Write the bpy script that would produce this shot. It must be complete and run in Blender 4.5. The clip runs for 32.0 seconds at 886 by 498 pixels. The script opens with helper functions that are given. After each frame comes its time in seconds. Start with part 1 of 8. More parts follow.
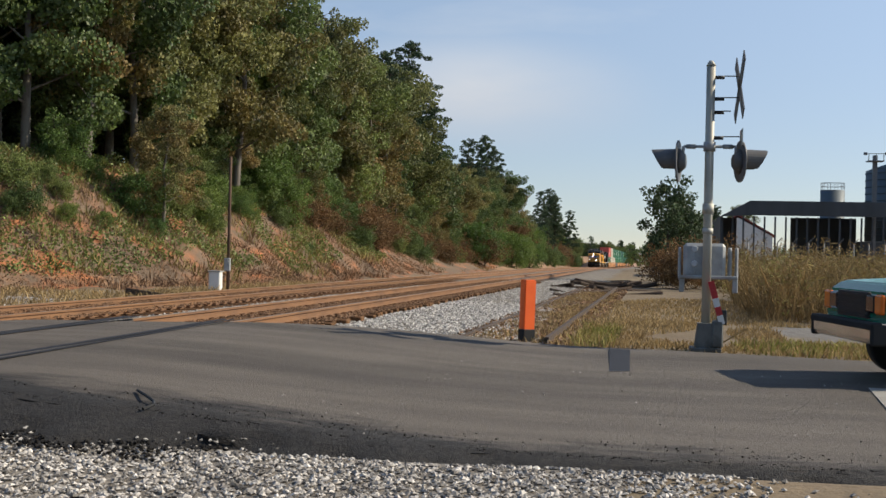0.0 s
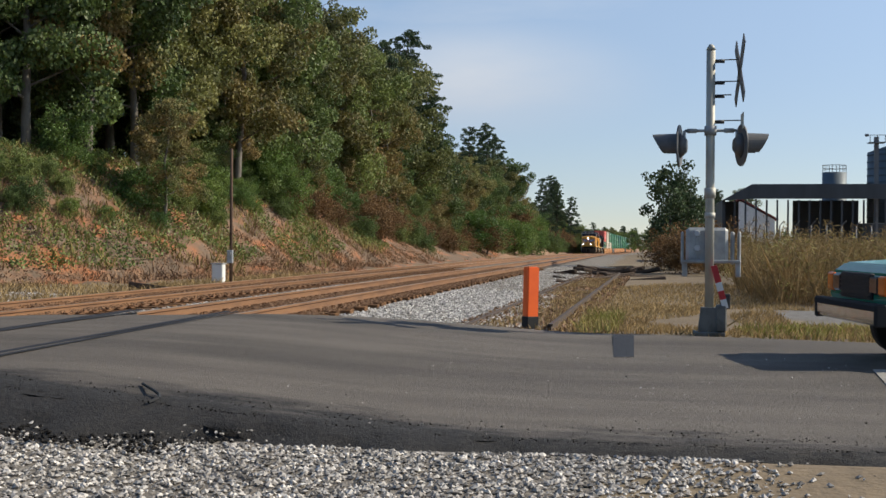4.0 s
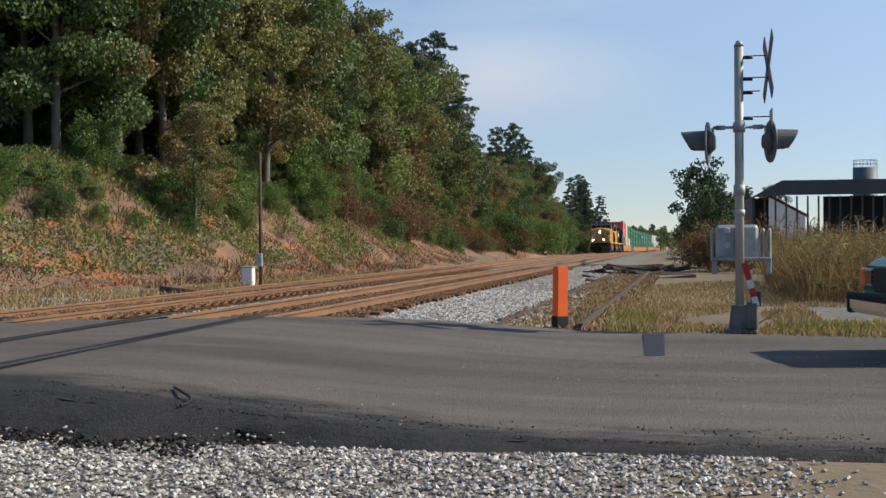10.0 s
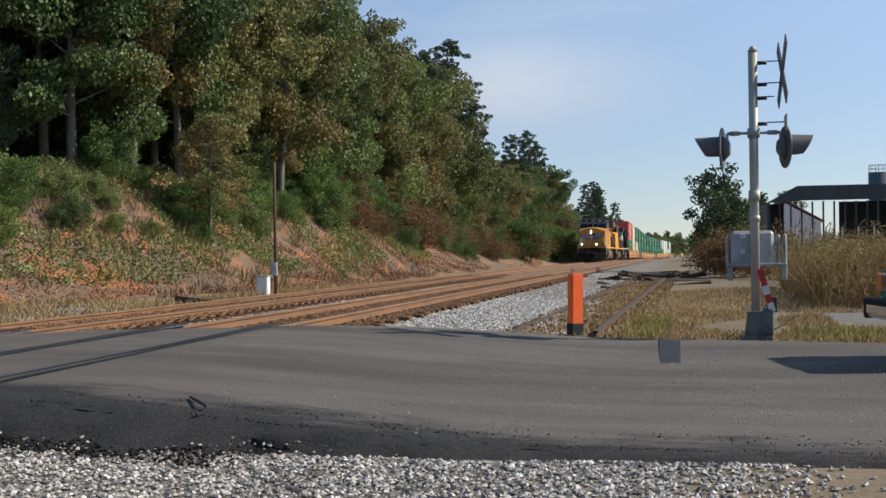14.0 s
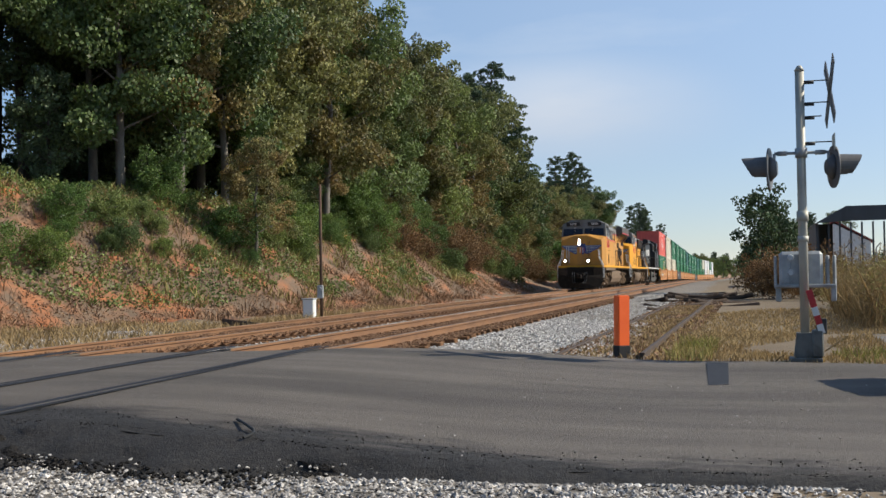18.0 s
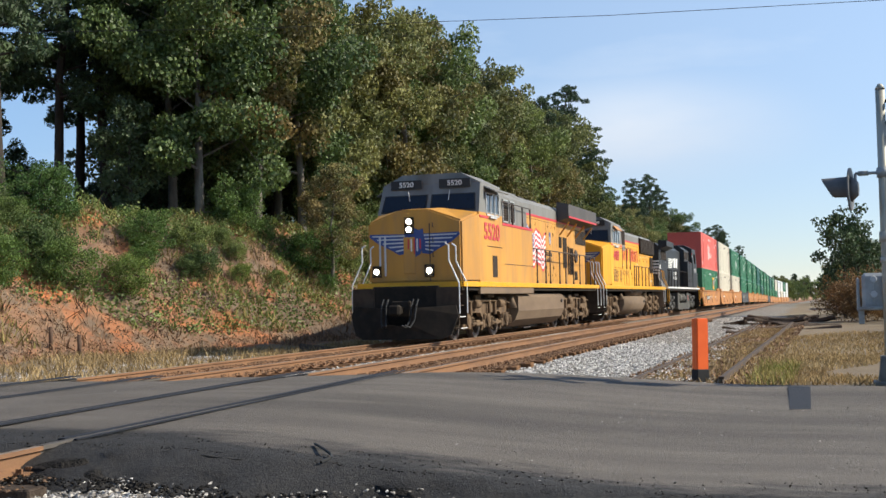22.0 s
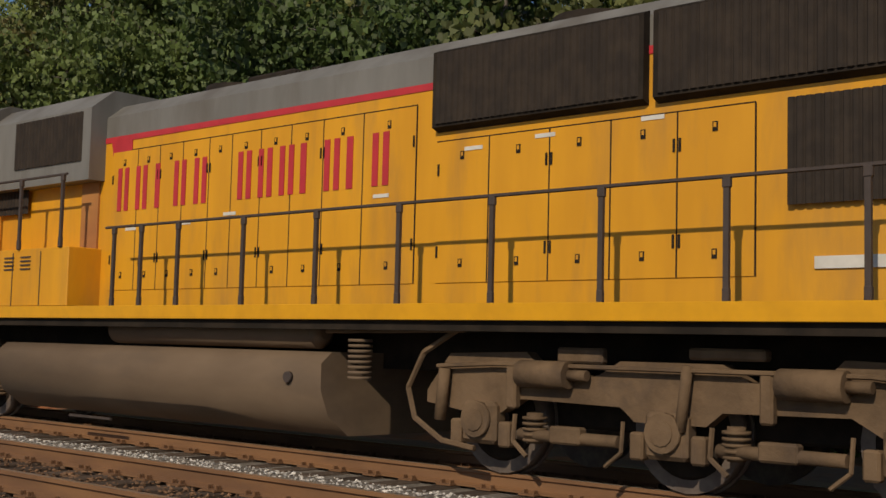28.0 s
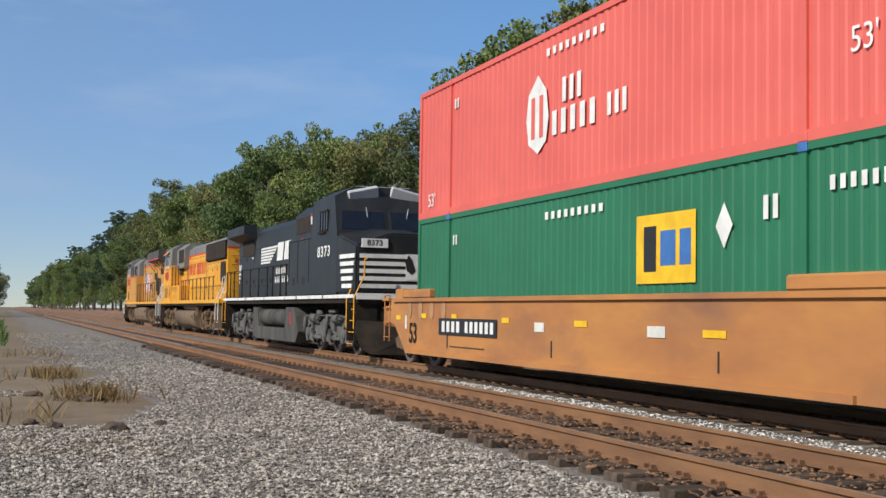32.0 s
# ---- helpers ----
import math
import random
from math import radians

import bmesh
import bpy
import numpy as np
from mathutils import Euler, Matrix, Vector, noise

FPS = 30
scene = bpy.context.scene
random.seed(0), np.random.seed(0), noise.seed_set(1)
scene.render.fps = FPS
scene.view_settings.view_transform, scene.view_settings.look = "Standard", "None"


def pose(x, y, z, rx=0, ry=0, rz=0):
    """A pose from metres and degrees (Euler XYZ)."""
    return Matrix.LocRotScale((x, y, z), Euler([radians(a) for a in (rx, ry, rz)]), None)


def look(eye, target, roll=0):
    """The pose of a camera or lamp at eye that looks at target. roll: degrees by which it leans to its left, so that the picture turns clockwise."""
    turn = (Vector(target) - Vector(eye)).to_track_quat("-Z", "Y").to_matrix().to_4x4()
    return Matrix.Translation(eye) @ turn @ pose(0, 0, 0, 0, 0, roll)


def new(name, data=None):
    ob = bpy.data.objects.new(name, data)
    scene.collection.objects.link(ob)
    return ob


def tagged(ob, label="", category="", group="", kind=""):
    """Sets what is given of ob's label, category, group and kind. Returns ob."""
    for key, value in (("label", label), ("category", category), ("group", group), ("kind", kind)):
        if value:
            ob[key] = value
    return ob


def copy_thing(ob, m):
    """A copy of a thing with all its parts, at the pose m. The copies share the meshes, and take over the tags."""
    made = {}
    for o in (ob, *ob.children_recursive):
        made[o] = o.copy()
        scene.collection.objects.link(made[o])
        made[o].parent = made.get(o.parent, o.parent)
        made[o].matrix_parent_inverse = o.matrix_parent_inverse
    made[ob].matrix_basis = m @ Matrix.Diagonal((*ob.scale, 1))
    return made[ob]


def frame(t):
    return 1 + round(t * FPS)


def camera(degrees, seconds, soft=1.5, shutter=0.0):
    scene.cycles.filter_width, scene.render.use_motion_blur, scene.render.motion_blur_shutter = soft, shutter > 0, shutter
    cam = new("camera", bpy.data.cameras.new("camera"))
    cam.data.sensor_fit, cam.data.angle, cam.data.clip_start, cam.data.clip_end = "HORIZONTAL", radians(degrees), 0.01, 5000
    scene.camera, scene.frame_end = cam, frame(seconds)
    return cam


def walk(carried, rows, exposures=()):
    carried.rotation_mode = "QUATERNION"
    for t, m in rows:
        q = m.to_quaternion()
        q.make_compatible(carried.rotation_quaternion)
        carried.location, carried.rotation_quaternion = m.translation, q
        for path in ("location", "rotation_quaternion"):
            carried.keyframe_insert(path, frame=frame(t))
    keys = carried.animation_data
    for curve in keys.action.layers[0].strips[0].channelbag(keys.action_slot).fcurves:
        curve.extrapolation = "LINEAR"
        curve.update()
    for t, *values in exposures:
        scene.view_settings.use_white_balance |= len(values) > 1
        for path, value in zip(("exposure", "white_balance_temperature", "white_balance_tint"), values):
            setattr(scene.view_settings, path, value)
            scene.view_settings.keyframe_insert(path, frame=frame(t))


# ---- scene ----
cam = camera(39.6, 32.0)
PATH = [
    (0, pose(0.00, 0, 1.15, 89.79, -1.22, 9.80)),
    (0.5, pose(0.00, 0, 1.15, 89.74, -1.00, 9.89)),
    (1, pose(0.00, 0, 1.15, 89.48, -0.88, 10.30)),
    (1.5, pose(0.00, 0, 1.15, 89.62, -0.71, 10.07)),
    (2, pose(0.00, 0, 1.15, 89.80, -0.60, 10.00)),
    (2.5, pose(0.00, 0, 1.15, 89.86, -0.68, 10.03)),
    (3, pose(0.00, 0, 1.15, 89.83, -0.58, 10.03)),
    (3.5, pose(0.00, 0, 1.15, 89.43, -0.40, 9.96)),
    (5.5, pose(0.00, 0, 1.15, 89.15, -0.02, 9.81)),
    (6, pose(0.00, 0, 1.15, 89.29, 0.08, 9.73)),
    (6.5, pose(0.00, 0, 1.15, 89.42, 0.24, 9.77)),
    (7, pose(0.00, 0, 1.15, 89.39, 0.46, 10.15)),
    (7.5, pose(0.00, 0, 1.15, 89.25, 0.35, 10.28)),
    (8, pose(0.00, 0, 1.15, 89.02, 0.52, 10.55)),
    (8.5, pose(0.00, 0, 1.15, 89.40, 1.05, 10.63)),
    (9, pose(0.00, 0, 1.15, 89.31, 0.82, 11.12)),
    (9.5, pose(0.00, 0, 1.15, 89.34, 0.74, 11.00)),
    (10, pose(0.00, 0, 1.15, 89.30, 0.47, 11.23)),
    (10.5, pose(0.00, 0, 1.15, 89.24, 0.39, 11.26)),
    (11, pose(0.00, 0, 1.15, 89.30, 0.75, 11.14)),
    (11.5, pose(0.00, 0, 1.15, 89.52, 0.93, 11.10)),
    (12, pose(0.00, 0, 1.15, 89.87, 1.00, 11.10)),
    (12.5, pose(0.00, 0, 1.15, 89.81, 0.88, 11.41)),
    (13, pose(0.00, 0, 1.15, 89.95, 0.91, 11.77)),
    (13.5, pose(0.00, 0, 1.15, 89.67, 0.85, 11.91)),
    (15.5, pose(0.00, 0, 1.15, 89.93, 0.98, 11.98)),
    (16, pose(0.00, 0, 1.15, 90.09, 1.07, 12.30)),
    (16.5, pose(0.00, 0, 1.15, 90.14, 1.03, 12.54)),
    (17, pose(0.00, 0, 1.15, 90.42, 0.99, 12.74)),
    (17.5, pose(0.00, 0, 1.15, 90.55, 0.91, 13.21)),
    (18, pose(0.00, 0, 1.15, 90.75, 1.10, 14.01)),
    (18.5, pose(0.00, 0, 1.15, 90.95, 0.99, 15.22)),
    (19, pose(0.00, 0, 1.15, 91.02, 1.01, 15.81)),
    (19.5, pose(0.00, 0, 1.15, 91.28, 1.20, 16.11)),
    (20, pose(0.00, 0, 1.15, 91.17, 1.27, 16.46)),
    (20.5, pose(0.00, 0, 1.15, 91.48, 1.06, 16.69)),
    (21, pose(0.00, 0, 1.15, 91.58, 1.26, 17.05)),
    (21.5, pose(0.00, 0, 1.15, 91.72, 1.22, 17.11)),
    (22, pose(0.00, 0, 1.15, 91.95, 1.45, 17.52)),
    (22.5, pose(0.00, 0, 1.15, 91.92, 1.31, 18.70)),
    (23, pose(0.00, 0, 1.15, 92.11, 1.50, 19.52)),
    (23.5, pose(0.00, 0, 1.15, 92.25, 1.63, 19.88)),
    (24, pose(0.00, 0, 1.15, 91.97, 1.73, 21.36)),
    (24.5, pose(0.00, 0, 1.15, 91.64, 1.61, 22.12)),
    (25, pose(0.00, 0, 1.15, 91.88, 1.76, 22.59)),
    (25.5, pose(0.00, 0, 1.15, 91.96, 1.13, 23.37)),
    (27.5, pose(-0.64, 0, 1.15, 94.24, 1.02, 109.02)),
    (28, pose(-0.64, 0, 1.15, 94.53, -1.43, 132.32)),
    (28.5, pose(-0.64, 0, 1.15, 92.40, -0.99, 144.88)),
    (29, pose(-0.64, 0, 1.15, 93.19, -1.11, 151.72)),
    (29.5, pose(-0.64, 0, 1.15, 92.67, -1.96, 153.48)),
    (30, pose(-0.64, 0, 1.15, 91.98, -0.87, 155.47)),
    (30.5, pose(-0.64, 0, 1.15, 91.73, -0.39, 157.25)),
    (31, pose(-0.64, 0, 1.15, 92.45, -1.36, 158.66)),
    (31.5, pose(-0.64, 0, 1.15, 92.82, -0.83, 159.71)),
    (32, pose(-0.64, 0, 1.15, 92.95, -0.86, 160.21)),
]
EXPOSURES = [(0, 0.42, 7200, 8.5), (6, 0.40, 6800, 7.5), (13, 0.42, 6700, 7.5), (19, 0.51, 6700, 7), (21, 0.73, 6800, 6.5), (23, 0.74, 6600, 6.5), (25, 0.33, 6100, 7.5),
             (25.5, 0.16, 6400, 9), (27.5, -0.50, 7400, 12), (28.0, -0.62, 7600, 12), (28.5, -0.85, 7000, 11), (29.0, -0.74, 6250, 11), (29.5, -0.46, 6250, 9.5), (30.5, 0.06, 6350, 8.5), (32, 0.22, 6450, 8.5)]
walk(cam, PATH, EXPOSURES)


# ---- world and sun ----
SUN_FROM = Vector((0.778, 0.268, 0.568)).normalized()
world = bpy.data.worlds.new("world")
scene.world = world
world.use_nodes = True
wn = world.node_tree.nodes
sky = wn.new("ShaderNodeTexSky")
sky.sky_type = "NISHITA"
sky.sun_disc = False
sky.sun_elevation = math.asin(SUN_FROM.z)
sky.sun_rotation = math.atan2(SUN_FROM.x, SUN_FROM.y)
sky.air_density, sky.dust_density, sky.ozone_density, sky.altitude = 1.0, 0.05, 1.4, 2600
wn["Background"].inputs["Strength"].default_value = 0.135
# thin high cloud
wl = world.node_tree.links
wtc, wmp, wnz, wrp, wmx = [wn.new(k) for k in ("ShaderNodeTexCoord", "ShaderNodeMapping", "ShaderNodeTexNoise", "ShaderNodeMapRange", "ShaderNodeMix")]
wmp.inputs["Scale"].default_value = (1.4, 1.4, 5.5)
wmp.inputs["Location"].default_value = (0.35, 0.1, 0.0)
wnz.inputs["Scale"].default_value, wnz.inputs["Detail"].default_value, wnz.inputs["Roughness"].default_value = 1.7, 7.0, 0.55
wrp.inputs[1].default_value, wrp.inputs[2].default_value, wrp.inputs[4].default_value = 0.56, 0.82, 0.40
wl.new(wtc.outputs["Generated"], wmp.inputs[0])
wl.new(wmp.outputs[0], wnz.inputs["Vector"])
wl.new(wnz.outputs[0], wrp.inputs[0])
wmx.data_type = "RGBA"
# one soft bank of cloud low over the line
wcv, wcd, wcr, wcn, wcm, wca = [wn.new(k) for k in ("ShaderNodeVectorMath", "ShaderNodeVectorMath", "ShaderNodeMapRange", "ShaderNodeMapRange", "ShaderNodeMath", "ShaderNodeMath")]
wcv.operation, wcd.operation, wcm.operation, wca.operation = "MULTIPLY", "DISTANCE", "MULTIPLY", "MAXIMUM"
wcv.inputs[1].default_value = (0.8, 0.5, 2.4)
wcd.inputs[1].default_value = (-0.120, 0.49, 0.29)
wcr.inputs[1].default_value, wcr.inputs[2].default_value, wcr.inputs[3].default_value, wcr.inputs[4].default_value = 0.0, 0.14, 1.0, 0.0
wcr.interpolation_type = "SMOOTHSTEP"
wcn.inputs[1].default_value, wcn.inputs[2].default_value, wcn.inputs[3].default_value, wcn.inputs[4].default_value = 0.34, 0.60, 0.36, 0.85
wl.new(wtc.outputs["Generated"], wcv.inputs[0])
wl.new(wcv.outputs[0], wcd.inputs[0])
wl.new(wcd.outputs["Value"], wcr.inputs[0])
wl.new(wnz.outputs[0], wcn.inputs[0])
wl.new(wcr.outputs[0], wcm.inputs[0])
wl.new(wcn.outputs[0], wcm.inputs[1])
wl.new(wcm.outputs[0], wca.inputs[0])
wl.new(wrp.outputs[0], wca.inputs[1])
wl.new(wca.outputs[0], wmx.inputs[0])
wl.new(sky.outputs[0], wmx.inputs[6])
wmx.inputs[7].default_value = (6.0, 6.0, 6.2, 1)
# haze: the sky pales and dims evenly towards the horizon
wsp, whz, wml = wn.new("ShaderNodeSeparateXYZ"), wn.new("ShaderNodeMapRange"), wn.new("ShaderNodeMix")
wl.new(wtc.outputs["Generated"], wsp.inputs[0])
wl.new(wsp.outputs[2], whz.inputs[0])
whz.inputs[1].default_value, whz.inputs[2].default_value = 0.0, 0.32
whz.interpolation_type = "SMOOTHSTEP"
wml.data_type, wml.blend_type = "RGBA", "MULTIPLY"
wtint = wn.new("ShaderNodeMix")
wtint.data_type = "RGBA"
wtint.inputs[6].default_value, wtint.inputs[7].default_value = (0.47, 0.50, 0.60, 1), (0.88, 0.94, 0.98, 1)
wl.new(whz.outputs[0], wtint.inputs[0])
wml.inputs[0].default_value = 1.0
wl.new(wmx.outputs[2], wml.inputs[6])
wl.new(wtint.outputs[2], wml.inputs[7])
wsat = wn.new("ShaderNodeHueSaturation")
# the haze is palest towards the sun and the sky deepest blue away from it
wdot, wsm, wvm = wn.new("ShaderNodeVectorMath"), wn.new("ShaderNodeMapRange"), wn.new("ShaderNodeMapRange")
wdot.operation = "DOT_PRODUCT"
wdot.inputs[1].default_value = (SUN_FROM.x, SUN_FROM.y, 0)
wl.new(wtc.outputs["Generated"], wdot.inputs[0])
for node, low, high in ((wsm, 1.12, 0.82), (wvm, 0.95, 1.0)):
    wl.new(wdot.outputs["Value"], node.inputs[0])
    node.inputs[1].default_value, node.inputs[2].default_value = -0.6, 0.15
    node.inputs[3].default_value, node.inputs[4].default_value = low, high
wl.new(wsm.outputs[0], wsat.inputs["Saturation"])
wl.new(wvm.outputs[0], wsat.inputs["Value"])
wl.new(wml.outputs[2], wsat.inputs["Color"])
wl.new(wsat.outputs[0], wn["Background"].inputs["Color"])
sun = new("sun", bpy.data.lights.new("sun", "SUN"))
sun.data.energy, sun.data.angle, sun.data.color = 3.9, radians(0.6), (1.0, 0.93, 0.82)
sun.matrix_world = look(SUN_FROM * 200, (0, 0, 0))


# ---- materials ----
def mix_node(nt, a, b, fac):
    n = nt.nodes.new("ShaderNodeMix")
    n.data_type = "RGBA"
    for sock, v in (("A", a), ("B", b)):
        s = [i for i in n.inputs if i.name == sock and i.type == "RGBA"][0]
        if isinstance(v, tuple):
            s.default_value = (*v, 1)
        else:
            nt.links.new(v, s)
    if isinstance(fac, (int, float)):
        n.inputs[0].default_value = fac
    else:
        nt.links.new(fac, n.inputs[0])
    return [o for o in n.outputs if o.type == "RGBA"][0]


def noise_fac(nt, scale, lo, hi, detail=4.0, stretch=(1, 1, 1), rough=0.6):
    tc = nt.nodes.new("ShaderNodeTexCoord")
    mp = nt.nodes.new("ShaderNodeMapping")
    mp.inputs["Scale"].default_value = stretch
    nz = nt.nodes.new("ShaderNodeTexNoise")
    nz.inputs["Scale"].default_value = scale
    nz.inputs["Detail"].default_value = detail
    nz.inputs["Roughness"].default_value = rough
    rp = nt.nodes.new("ShaderNodeMapRange")
    rp.inputs[1].default_value, rp.inputs[2].default_value = lo, hi
    nt.links.new(tc.outputs["Object"], mp.inputs[0])
    nt.links.new(mp.outputs[0], nz.inputs["Vector"])
    nt.links.new(nz.outputs[0], rp.inputs[0])
    return rp.outputs[0]


def material(name, base, second=None, scale=3.0, lo=0.4, hi=0.65, rough=0.7, metal=0.0, bump=0.0, bump_scale=40.0,
             dirt=None, dirt_scale=0.6, dirt_lo=0.5, dirt_hi=0.75, stretch=(1, 1, 1), vary=0.0, emit=0.0, island=False, through_light=0.0, tree=0.0, spec=0.5):
    m = bpy.data.materials.new(name)
    m.use_nodes = True
    nt = m.node_tree
    bs = nt.nodes["Principled BSDF"]
    bs.inputs["Roughness"].default_value = rough
    bs.inputs["Metallic"].default_value = metal
    bs.inputs["Specular IOR Level"].default_value = spec
    if second is None:
        second = tuple(c * 0.8 for c in base)
    col = mix_node(nt, base, second, noise_fac(nt, scale, lo, hi, stretch=stretch))
    if dirt:
        col = mix_node(nt, col, dirt, noise_fac(nt, dirt_scale, dirt_lo, dirt_hi, 6.0, stretch))
    if vary or island:
        if island:
            g = nt.nodes.new("ShaderNodeNewGeometry")
            rnd = g.outputs["Random Per Island"]
        else:
            g = nt.nodes.new("ShaderNodeObjectInfo")
            rnd = g.outputs["Random"]
        hs = nt.nodes.new("ShaderNodeHueSaturation")
        rp = nt.nodes.new("ShaderNodeMapRange")
        rp.inputs[3].default_value, rp.inputs[4].default_value = 1 - vary, 1 + vary
        nt.links.new(rnd, rp.inputs[0])
        nt.links.new(rp.outputs[0], hs.inputs["Value"])
        nt.links.new(col, hs.inputs["Color"])
        col = hs.outputs[0]
    if tree:
        oi, hs = nt.nodes.new("ShaderNodeObjectInfo"), nt.nodes.new("ShaderNodeHueSaturation")
        for sock, a, b in (("Value", 1 - tree, 1 + 0.8 * tree), ("Hue", 0.535, 0.492)):
            rp = nt.nodes.new("ShaderNodeMapRange")
            rp.inputs[3].default_value, rp.inputs[4].default_value = a, b
            nt.links.new(oi.outputs["Random"], rp.inputs[0])
            nt.links.new(rp.outputs[0], hs.inputs[sock])
        nt.links.new(col, hs.inputs["Color"])
        col = hs.outputs[0]
    nt.links.new(col, bs.inputs["Base Color"])
    if bump:
        b = nt.nodes.new("ShaderNodeBump")
        b.inputs["Strength"].default_value = bump
        b.inputs["Distance"].default_value = 0.02
        nt.links.new(noise_fac(nt, bump_scale, 0.2, 0.8), b.inputs["Height"])
        nt.links.new(b.outputs[0], bs.inputs["Normal"])
    if emit:
        bs.inputs["Emission Color"].default_value = (*base, 1)
        bs.inputs["Emission Strength"].default_value = emit
    if through_light:
        tr = nt.nodes.new("ShaderNodeBsdfTranslucent")
        nt.links.new(col, tr.inputs["Color"])
        ad = nt.nodes.new("ShaderNodeMixShader")
        ad.inputs[0].default_value = through_light
        nt.links.new(bs.outputs[0], ad.inputs[1])
        nt.links.new(tr.outputs[0], ad.inputs[2])
        nt.links.new(ad.outputs[0], nt.nodes["Material Output"].inputs["Surface"])
    return m


